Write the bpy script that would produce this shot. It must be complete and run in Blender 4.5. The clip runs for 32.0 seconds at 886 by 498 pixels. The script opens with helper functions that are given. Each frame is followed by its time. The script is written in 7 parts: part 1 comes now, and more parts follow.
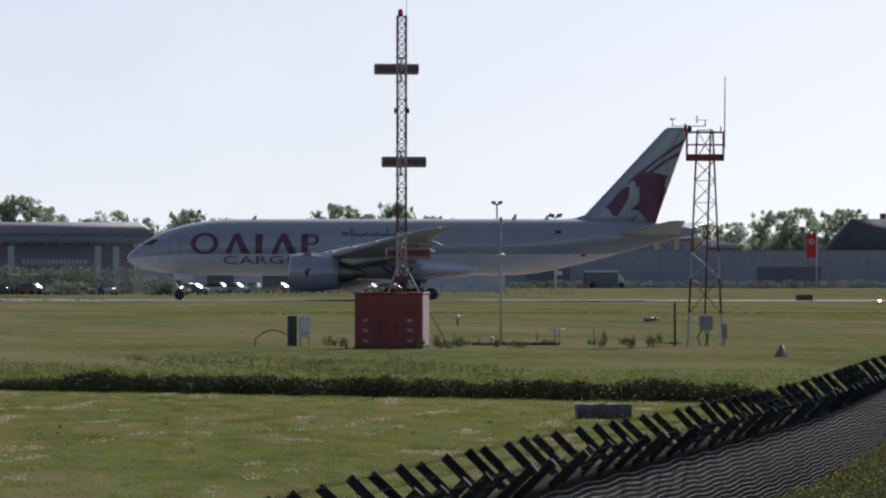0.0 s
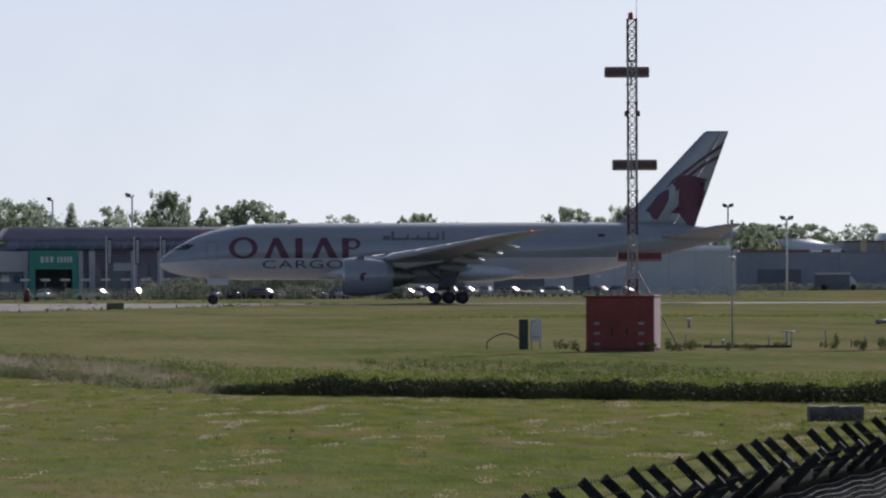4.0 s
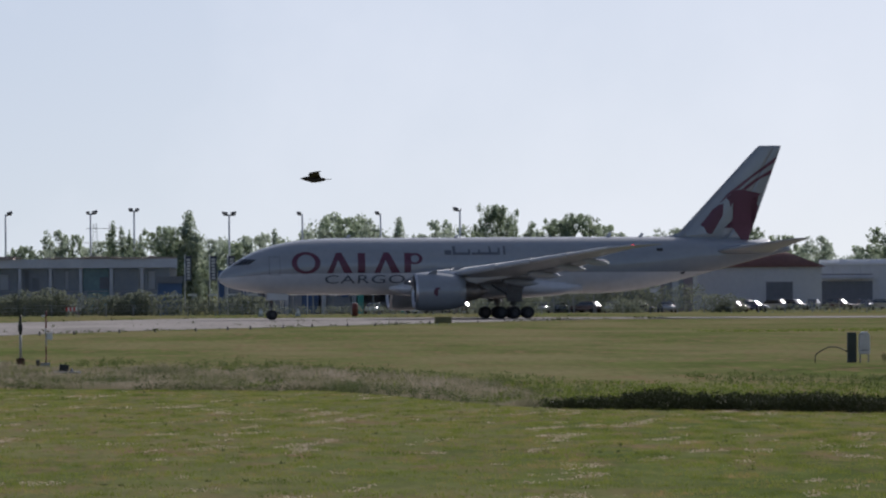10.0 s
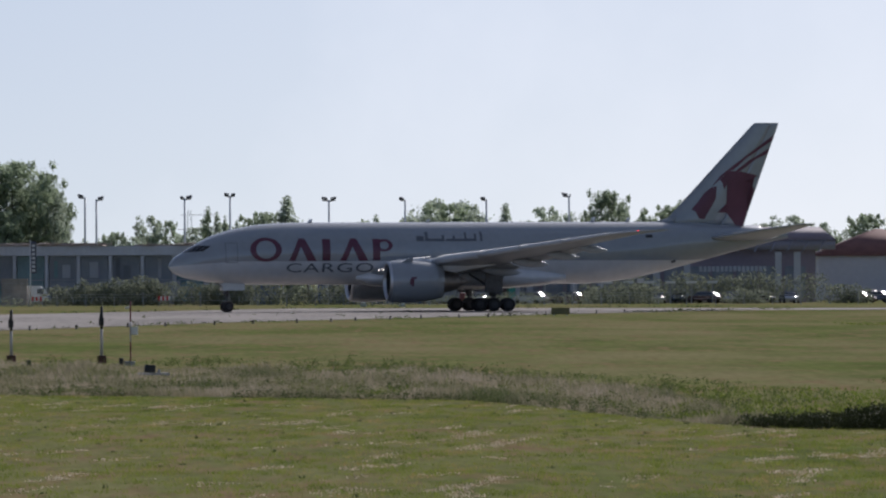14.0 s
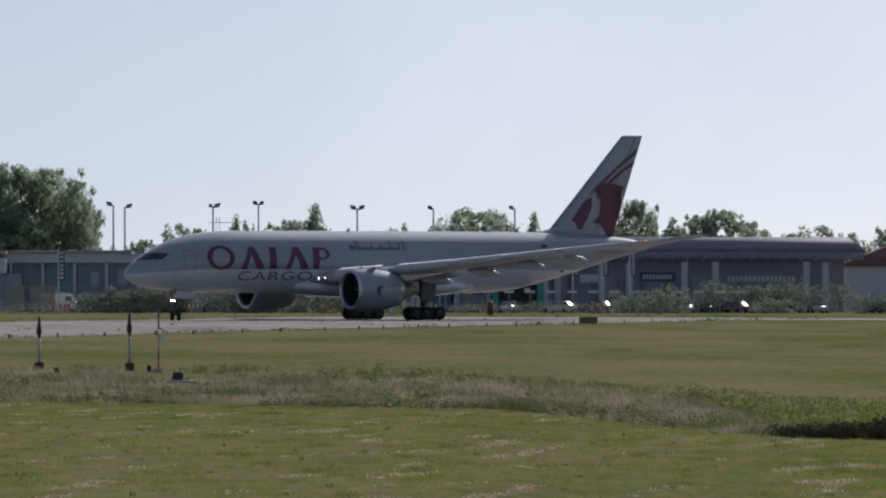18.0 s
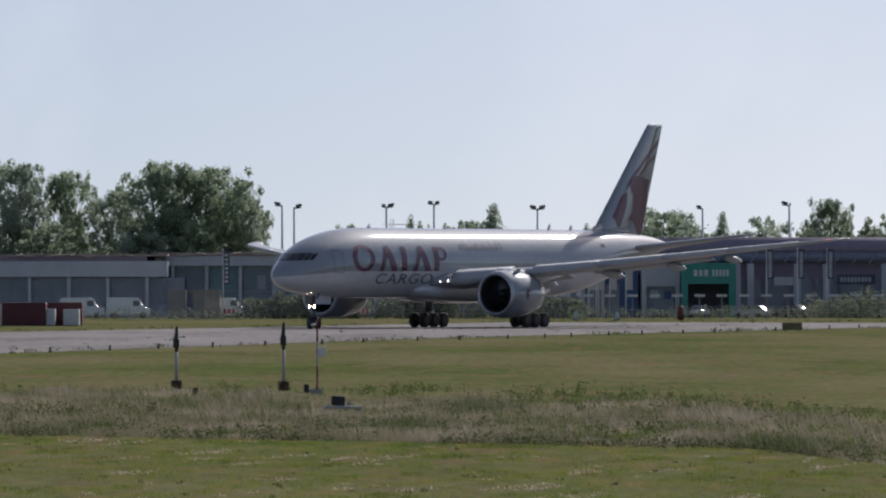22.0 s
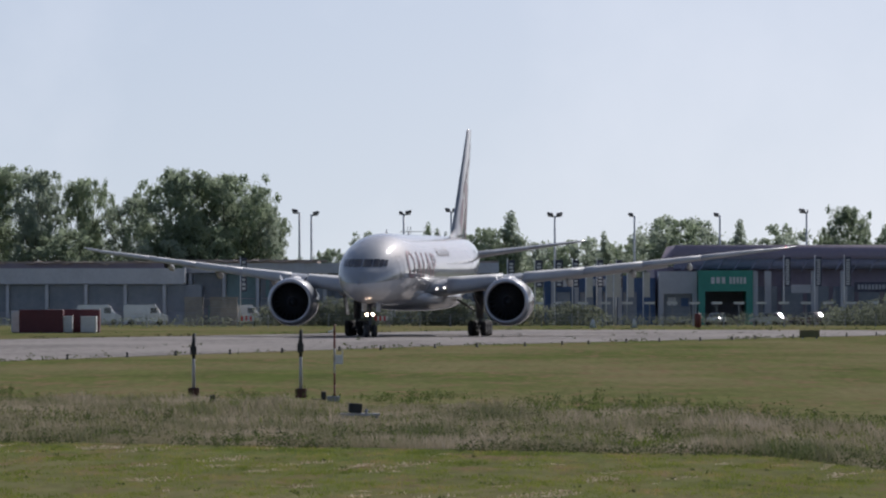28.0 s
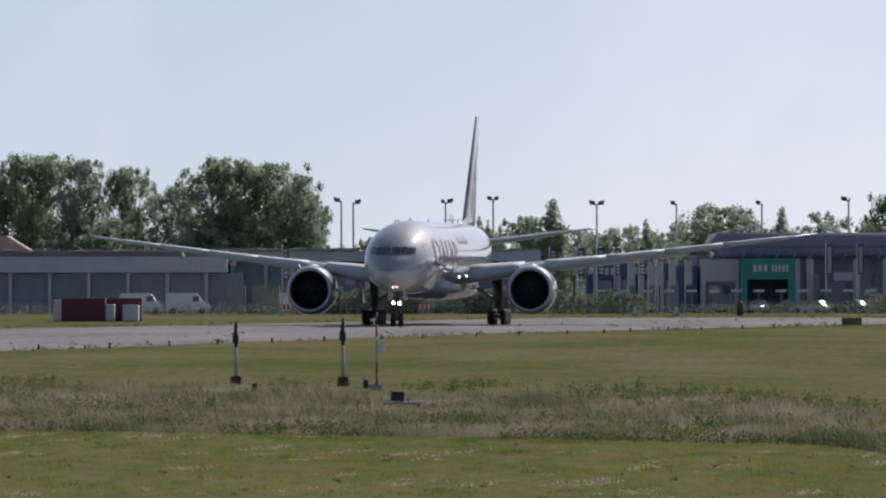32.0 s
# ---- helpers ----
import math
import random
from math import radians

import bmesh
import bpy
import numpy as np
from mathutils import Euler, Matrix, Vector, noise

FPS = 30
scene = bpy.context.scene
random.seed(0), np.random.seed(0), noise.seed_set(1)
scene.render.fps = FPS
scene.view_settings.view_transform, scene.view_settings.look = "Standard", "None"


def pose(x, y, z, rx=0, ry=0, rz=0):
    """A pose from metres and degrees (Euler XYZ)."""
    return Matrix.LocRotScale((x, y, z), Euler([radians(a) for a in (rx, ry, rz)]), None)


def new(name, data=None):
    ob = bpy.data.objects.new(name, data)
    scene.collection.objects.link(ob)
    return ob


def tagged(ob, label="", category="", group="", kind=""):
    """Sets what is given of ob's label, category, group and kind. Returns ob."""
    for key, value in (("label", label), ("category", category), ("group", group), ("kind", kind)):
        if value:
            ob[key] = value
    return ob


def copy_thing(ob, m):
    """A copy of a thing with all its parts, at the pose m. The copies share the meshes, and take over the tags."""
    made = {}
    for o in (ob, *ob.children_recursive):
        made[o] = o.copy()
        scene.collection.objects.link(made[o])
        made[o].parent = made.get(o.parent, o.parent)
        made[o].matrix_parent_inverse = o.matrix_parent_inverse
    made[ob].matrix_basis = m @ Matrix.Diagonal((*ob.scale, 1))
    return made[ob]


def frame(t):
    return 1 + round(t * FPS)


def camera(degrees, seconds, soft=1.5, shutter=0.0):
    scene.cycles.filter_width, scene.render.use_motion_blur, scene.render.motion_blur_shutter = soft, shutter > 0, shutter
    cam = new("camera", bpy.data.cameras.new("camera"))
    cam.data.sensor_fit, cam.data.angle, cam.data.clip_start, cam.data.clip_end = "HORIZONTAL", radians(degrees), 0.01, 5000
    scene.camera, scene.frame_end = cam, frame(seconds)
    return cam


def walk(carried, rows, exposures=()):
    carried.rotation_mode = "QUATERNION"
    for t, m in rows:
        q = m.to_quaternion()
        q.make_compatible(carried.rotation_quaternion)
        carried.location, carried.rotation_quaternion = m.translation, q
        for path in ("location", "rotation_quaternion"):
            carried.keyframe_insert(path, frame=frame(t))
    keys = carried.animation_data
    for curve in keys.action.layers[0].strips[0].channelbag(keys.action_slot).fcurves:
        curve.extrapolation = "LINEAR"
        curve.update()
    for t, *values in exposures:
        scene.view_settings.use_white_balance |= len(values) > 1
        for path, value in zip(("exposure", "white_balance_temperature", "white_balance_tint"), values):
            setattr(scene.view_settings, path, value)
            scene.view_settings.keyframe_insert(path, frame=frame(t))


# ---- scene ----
# One telephoto shot over an airport field: a freighter taxies in, turns and lines up.
# x to the right, y away from the camera, z up; the ground is at z = 0.
cam = camera(6.903, 32.0, soft=2.2)
# seconds, distance along y, height, tilt, turn, roll
EXPOSURE, KELVIN, TINT = 0.05, 6180, 16
EXPOSURE_STEPS = [(0, 0.08), (2, 0.12), (3, 0.04), (4, 0.0), (6.5, -0.16), (7, -0.2), (7.5, -0.05), (8, 0.1), (9, 0.15), (10, 0.0), (11, -0.05), (12, 0.02), (13, 0.1), (14, 0.05), (17, 0.0), (20, -0.06), (21, 0.08), (22, -0.06), (23, -0.06), (24, 0.04), (27, 0.0), (28, -0.02), (29, 0.2), (30, 0.05), (31, 0.0), (32, 0.0)]
SUN_ELEV, SUN_AZ, SUN, SKY, AIR, DUST = 31.5, 26, 3.3, 0.071, 0.8, 0.95
GLINT = 147.4      # car heading at which the glass glints towards the camera
# grass tones are lifted and greyed, in part to stand in for haze
GRASS_D, GRASS_L, GRASS_S = (0.084, 0.106, 0.040), (0.148, 0.180, 0.058), (0.225, 0.200, 0.110)
CAMERA_ROWS = [
    (0, -45.00, 3.800, 90.1298, -6.8989, 0.027), (0.5, -45.00, 3.800, 90.1810, -6.8084, 0.058), (1, -45.00, 3.800, 90.0536, -6.4610, 0.048),
    (1.5, -45.00, 3.800, 90.0563, -6.2679, 0.064), (2, -45.00, 3.800, 90.1647, -6.1163, 0.026), (2.5, -45.00, 3.800, 90.1528, -5.9835, -0.007),
    (3, -45.00, 3.800, 90.1895, -5.8678, -0.124), (3.5, -45.00, 3.800, 90.3837, -5.6695, -0.203), (4, -45.00, 3.800, 90.1590, -5.0966, -0.225),
    (4.5, -45.00, 3.800, 90.5129, -4.9328, -0.178), (6.5, -45.00, 3.800, 90.5086, -4.0908, -0.248), (7, -45.00, 3.800, 90.1022, -3.8231, -0.190),
    (7.5, -45.00, 3.800, 90.0425, -3.6490, -0.163), (8, -45.00, 3.800, 90.1049, -3.4175, -0.155), (8.5, -45.00, 3.800, 90.0746, -3.0938, -0.031),
    (9, -45.00, 3.800, 90.1667, -2.8140, -0.126), (9.5, -45.00, 3.800, 90.2626, -2.6867, -0.162), (10, -45.00, 3.800, 90.2767, -2.5414, -0.340),
    (10.5, -45.00, 3.800, 90.3050, -2.3523, -0.147), (11, -45.00, 3.800, 90.2440, -2.1869, -0.420), (11.5, -36.48, 3.792, 90.1801, -2.3249, 0.027),
    (12, -22.50, 3.780, 90.1631, -2.2246, 0.111), (12.5, -8.52, 3.768, 90.1273, -2.3475, 0.119), (13, 0.00, 3.760, 90.1999, -2.1269, -0.169),
    (13.5, 0.00, 3.760, 90.1838, -2.0354, -0.103), (14, 0.00, 3.760, 90.1945, -1.7999, -0.210), (14.5, 0.00, 3.760, 90.3086, -1.6365, -0.149),
    (16.5, 0.00, 3.760, 90.3184, -1.5048, 0.090), (17, 0.00, 3.760, 90.2696, -1.5751, 0.076), (17.5, 0.00, 3.760, 90.2467, -1.5979, 0.102),
    (18, 0.00, 3.760, 90.2626, -1.5794, 0.023), (18.5, 0.00, 3.760, 90.2787, -1.5172, 0.021), (19, 0.00, 3.760, 90.3010, -1.1811, -0.190),
    (19.5, 0.00, 3.760, 90.2804, -1.0327, -0.049), (20, 0.00, 3.760, 90.3734, -1.0071, -0.064), (20.5, 9.15, 3.753, 90.2867, -0.7149, -0.020),
    (21, 24.20, 3.741, 90.0974, -0.3754, 0.007), (21.5, 39.50, 3.728, 90.1455, -0.1778, -0.016), (22, 50.00, 3.720, 90.2932, -0.2171, -0.074),
    (22.5, 50.00, 3.720, 90.2674, -0.2955, -0.094), (23, 50.00, 3.720, 90.3139, -0.3389, -0.014), (23.5, 50.00, 3.720, 90.2157, -0.3698, 0.069),
    (24, 50.00, 3.720, 90.1681, -0.5347, 0.003), (24.5, 50.00, 3.720, 90.2599, -0.6356, -0.030), (26.5, 50.00, 3.720, 90.2720, -0.4180, 0.004),
    (27, 50.00, 3.720, 90.2803, -0.2587, 0.018), (27.5, 50.00, 3.720, 90.2864, -0.0415, -0.010), (28, 50.00, 3.720, 90.3500, -0.0826, -0.043),
    (28.5, 50.00, 3.720, 90.1776, -0.1156, 0.026), (29, 50.00, 3.720, 90.0320, 0.1643, 0.055), (29.5, 50.00, 3.720, 90.1251, 0.1292, -0.066),
    (30, 50.00, 3.720, 90.2412, 0.0760, -0.115), (30.5, 50.00, 3.720, 90.2787, 0.0781, -0.056), (31, 50.00, 3.720, 90.1891, 0.2016, 0.064),
    (31.5, 50.00, 3.720, 90.2104, 0.2254, 0.038), (32, 50.00, 3.720, 90.2584, 0.2451, -0.107),
]
walk(cam, [(t, pose(0, y, z, rx, 0, rz) @ pose(0, 0, 0, 0, 0, roll)) for t, y, z, rx, rz, roll in CAMERA_ROWS],
     exposures=[(t, EXPOSURE + e, KELVIN, TINT) for t, e in EXPOSURE_STEPS])

# ---- world and sun ----
world = bpy.data.worlds.new("sky")
scene.world = world
world.use_nodes = True
wn, wl = world.node_tree.nodes, world.node_tree.links
sky = wn.new("ShaderNodeTexSky")
sky.sky_type, sky.sun_disc = "NISHITA", False
sky.sun_elevation, sky.sun_rotation = radians(SUN_ELEV), radians(SUN_AZ)
sky.air_density, sky.dust_density, sky.ozone_density = AIR, DUST, 1.0
wn["Background"].inputs["Strength"].default_value = SKY
# the haze near the ground is left out of the lookup, so that the sky pales evenly to the horizon
way, lift, unit = wn.new("ShaderNodeTexCoord"), wn.new("ShaderNodeVectorMath"), wn.new("ShaderNodeVectorMath")
lift.operation, unit.operation = "ADD", "NORMALIZE"
lift.inputs[1].default_value = (0, 0, 0.09)
wl.new(way.outputs["Generated"], lift.inputs[0])
wl.new(lift.outputs["Vector"], unit.inputs[0])
wl.new(unit.outputs["Vector"], sky.inputs["Vector"])
# thin bright cloud low in the sky
cloud, veil, white = wn.new("ShaderNodeTexNoise"), wn.new("ShaderNodeValToRGB"), wn.new("ShaderNodeMix")
cloud.inputs["Scale"].default_value, cloud.inputs["Detail"].default_value, cloud.inputs["Roughness"].default_value = 14, 6, 0.55
veil.color_ramp.elements[0].position, veil.color_ramp.elements[1].position = 0.47, 0.72
veil.color_ramp.elements[1].color = (0.3, 0.3, 0.3, 1)
white.data_type, white.inputs["B"].default_value = "RGBA", (13, 13.3, 13.5, 1)
wl.new(unit.outputs["Vector"], cloud.inputs["Vector"])
wl.new(cloud.outputs["Fac"], veil.inputs["Fac"])
wl.new(veil.outputs["Color"], white.inputs["Factor"])
wl.new(sky.outputs["Color"], white.inputs["A"])
wl.new(white.outputs["Result"], wn["Background"].inputs["Color"])
sun = new("sun", bpy.data.lights.new("sun", "SUN"))
sun.data.energy, sun.data.angle, sun.data.color = SUN, radians(0.55), (1.0, 0.95, 0.86)
ce = math.cos(radians(SUN_ELEV))
to_sun = Vector((ce * math.sin(radians(SUN_AZ)), ce * math.cos(radians(SUN_AZ)), math.sin(radians(SUN_ELEV))))
sun.matrix_world = Matrix.Translation((0, 0, 60)) @ to_sun.to_track_quat("Z", "Y").to_matrix().to_4x4()


# ---- materials ----
def mat(name, c1, c2=None, scale=1.0, rough=0.6, metal=0.0, bump=0.0, fine=None, coat=0.0, stretch=(1, 1, 1), spread=(0.35, 0.65), vary=0.0, trans=0.0, emit=0.0, spec=0.5, gloss=0.03):
    """A painted, stained or grained surface: two colours mixed by noise at two scales."""
    m = bpy.data.materials.new(name)
    m.use_nodes = True
    n, l = m.node_tree.nodes, m.node_tree.links
    b = n["Principled BSDF"]
    b.inputs["Roughness"].default_value, b.inputs["Metallic"].default_value = rough, metal
    b.inputs["Coat Weight"].default_value, b.inputs["Specular IOR Level"].default_value = coat, spec
    b.inputs["Coat Roughness"].default_value, b.inputs["Coat IOR"].default_value = gloss, 1.5 if coat < 0.9 else 1.8
    if emit:
        b.inputs["Emission Color"].default_value = (*c1, 1)
        b.inputs["Emission Strength"].default_value = emit
    tc, mp = n.new("ShaderNodeTexCoord"), n.new("ShaderNodeMapping")
    mp.inputs["Scale"].default_value = stretch
    l.new(tc.outputs["Object"], mp.inputs["Vector"])
    big, small = n.new("ShaderNodeTexNoise"), n.new("ShaderNodeTexNoise")
    big.inputs["Scale"].default_value, big.inputs["Detail"].default_value = scale, 4
    small.inputs["Scale"].default_value, small.inputs["Detail"].default_value = fine or scale * 9, 3
    l.new(mp.outputs["Vector"], big.inputs["Vector"])
    l.new(mp.outputs["Vector"], small.inputs["Vector"])
    add = n.new("ShaderNodeMath")
    add.operation = "MULTIPLY_ADD"
    l.new(small.outputs["Fac"], add.inputs[0])
    add.inputs[1].default_value = 0.45
    mul = n.new("ShaderNodeMath")
    mul.operation = "MULTIPLY"
    l.new(big.outputs["Fac"], mul.inputs[0])
    mul.inputs[1].default_value = 0.55
    l.new(mul.outputs[0], add.inputs[2])
    ramp = n.new("ShaderNodeValToRGB")
    ramp.color_ramp.elements[0].position, ramp.color_ramp.elements[1].position = spread
    c2 = c2 or tuple(c * 0.8 for c in c1)
    ramp.color_ramp.elements[0].color, ramp.color_ramp.elements[1].color = (*c2, 1), (*c1, 1)
    l.new(add.outputs[0], ramp.inputs["Fac"])
    out = ramp.outputs["Color"]
    if vary:
        info, hsv, mr = n.new("ShaderNodeObjectInfo"), n.new("ShaderNodeHueSaturation"), n.new("ShaderNodeMapRange")
        mr.inputs["To Min"].default_value, mr.inputs["To Max"].default_value = 1 - vary, 1 + vary
        l.new(info.outputs["Random"], mr.inputs["Value"])
        l.new(mr.outputs["Result"], hsv.inputs["Value"])
        l.new(out, hsv.inputs["Color"])
        out = hsv.outputs["Color"]
    l.new(out, b.inputs["Base Color"])
    if bump:
        bp = n.new("ShaderNodeBump")
        bp.inputs["Strength"].default_value, bp.inputs["Distance"].default_value = bump, 0.05
        l.new(small.outputs["Fac"], bp.inputs["Height"])
        l.new(bp.outputs["Normal"], b.inputs["Normal"])
    if trans:
        b.inputs["Subsurface Weight"].default_value = 0.0
        tl, mx = n.new("ShaderNodeBsdfTranslucent"), n.new("ShaderNodeMixShader")
        l.new(out, tl.inputs["Color"])
        mx.inputs["Fac"].default_value = trans
        l.new(b.outputs["BSDF"], mx.inputs[1])
        l.new(tl.outputs["BSDF"], mx.inputs[2])
        l.new(mx.outputs["Shader"], n["Material Output"].inputs["Surface"])
    return m


def leaf_mat(name, c1, c2, trans=0.3, rough=0.6, spec=0.06):
    """Leaves or blades: the colour runs from piece to piece."""
    m = bpy.data.materials.new(name)
    m.use_nodes = True
    n, l = m.node_tree.nodes, m.node_tree.links
    b = n["Principled BSDF"]
    b.inputs["Roughness"].default_value = rough
    b.inputs["Specular IOR Level"].default_value = spec
    geo, ramp = n.new("ShaderNodeNewGeometry"), n.new("ShaderNodeValToRGB")
    ramp.color_ramp.elements[0].color, ramp.color_ramp.elements[1].color = (*c2, 1), (*c1, 1)
    l.new(geo.outputs["Random Per Island"], ramp.inputs["Fac"])
    l.new(ramp.outputs["Color"], b.inputs["Base Color"])
    tl, mx = n.new("ShaderNodeBsdfTranslucent"), n.new("ShaderNodeMixShader")
    l.new(ramp.outputs["Color"], tl.inputs["Color"])
    mx.inputs["Fac"].default_value = trans
    l.new(b.outputs["BSDF"], mx.inputs[1])
    l.new(tl.outputs["BSDF"], mx.inputs[2])
    l.new(mx.outputs["Shader"], n["Material Output"].inputs["Surface"])
    return m


def sward_mat(name, tones, scale=(0.9, 0.2), trans=0.5):
    """Blades whose colour runs in patches over the field as well as from blade to blade."""
    m = leaf_mat(name, tones[0], tones[1], trans, 0.55, 0.25)
    n, l = m.node_tree.nodes, m.node_tree.links
    geo, mp, tex, add = n.new("ShaderNodeNewGeometry"), n.new("ShaderNodeMapping"), n.new("ShaderNodeTexNoise"), n.new("ShaderNodeMath")
    mp.inputs["Scale"].default_value = (scale[0], scale[1], 0)
    mp.inputs["Rotation"].default_value = (0, 0, radians(9.8))
    tex.inputs["Scale"].default_value, tex.inputs["Detail"].default_value = 1.0, 5
    l.new(geo.outputs["Position"], mp.inputs["Vector"])
    l.new(mp.outputs["Vector"], tex.inputs["Vector"])
    ramp = next(q for q in n if q.bl_idname == "ShaderNodeValToRGB")
    add.operation = "MULTIPLY_ADD"
    l.new(geo.outputs["Random Per Island"], add.inputs[0])
    add.inputs[1].default_value = 0.35
    shift = n.new("ShaderNodeMapRange")
    for key, value in (("From Min", 0.28), ("From Max", 0.72), ("To Min", -0.15), ("To Max", 0.8)):
        shift.inputs[key].default_value = value
    l.new(tex.outputs["Fac"], shift.inputs["Value"])
    l.new(shift.outputs["Result"], add.inputs[2])
    l.new(add.outputs[0], ramp.inputs["Fac"])
    if len(tones) > 2:
        e = ramp.color_ramp.elements.new(0.55)
        e.color = (*tones[2], 1)
    return m


def field_mat():
    """Rough airfield grass: mown green, straw patches, bare streaks."""
    m = bpy.data.materials.new("airfield_grass")
    m.use_nodes = True
    n, l = m.node_tree.nodes, m.node_tree.links
    b = n["Principled BSDF"]
    b.inputs["Roughness"].default_value = 1.0
    b.inputs["Specular IOR Level"].default_value = 0.0
    geo = n.new("ShaderNodeNewGeometry")

    def tex(sx, sy, detail, seed):
        mp, t = n.new("ShaderNodeMapping"), n.new("ShaderNodeTexNoise")
        mp.inputs["Scale"].default_value = (sx, sy, 1)
        mp.inputs["Location"].default_value = (seed, seed * 1.7, 0)
        mp.inputs["Rotation"].default_value = (0, 0, radians(9.8))
        t.inputs["Scale"].default_value, t.inputs["Detail"].default_value, t.inputs["Roughness"].default_value = 1.0, detail, 0.65
        l.new(geo.outputs["Position"], mp.inputs["Vector"])
        l.new(mp.outputs["Vector"], t.inputs["Vector"])
        return t.outputs["Fac"]

    def ramp(src, p0, p1, c0=(0, 0, 0), c1=(1, 1, 1)):
        r = n.new("ShaderNodeValToRGB")
        r.color_ramp.elements[0].position, r.color_ramp.elements[1].position = p0, p1
        r.color_ramp.elements[0].color, r.color_ramp.elements[1].color = (*c0, 1), (*c1, 1)
        l.new(src, r.inputs["Fac"])
        return r.outputs["Color"]

    def mix(fac, a, c):
        x = n.new("ShaderNodeMix")
        x.data_type = "RGBA"
        l.new(fac, x.inputs["Factor"])
        for s, v in ((x.inputs["A"], a), (x.inputs["B"], c)):
            if isinstance(v, tuple):
                s.default_value = (*v, 1)
            else:
                l.new(v, s)
        return x.outputs["Result"]

    green = ramp(tex(0.3, 0.05, 7, 3), 0.28, 0.72, GRASS_D, GRASS_L)
    straw = ramp(tex(0.07, 0.016, 7, 11), 0.38, 0.68)
    col = mix(straw, green, GRASS_S)
    bare = ramp(tex(0.9, 0.12, 5, 21), 0.48, 0.62)
    near = ramp(tex(0.05, 0.03, 3, 31), 0.36, 0.55)
    both = n.new("ShaderNodeMath")
    both.operation = "MULTIPLY"
    l.new(bare, both.inputs[0])
    l.new(near, both.inputs[1])
    col = mix(both.outputs[0], col, (0.215, 0.160, 0.095))
    # fine grain of the sward
    grain = ramp(tex(2.5, 0.3, 5, 41), 0.3, 0.7, (0.78, 0.8, 0.78), (1.18, 1.18, 1.14))
    grainy = n.new("ShaderNodeMix")
    grainy.data_type, grainy.blend_type = "RGBA", "MULTIPLY"
    grainy.inputs["Factor"].default_value = 1.0
    l.new(col, grainy.inputs["A"])
    l.new(grain, grainy.inputs["B"])
    l.new(grainy.outputs["Result"], b.inputs["Base Color"])
    return m


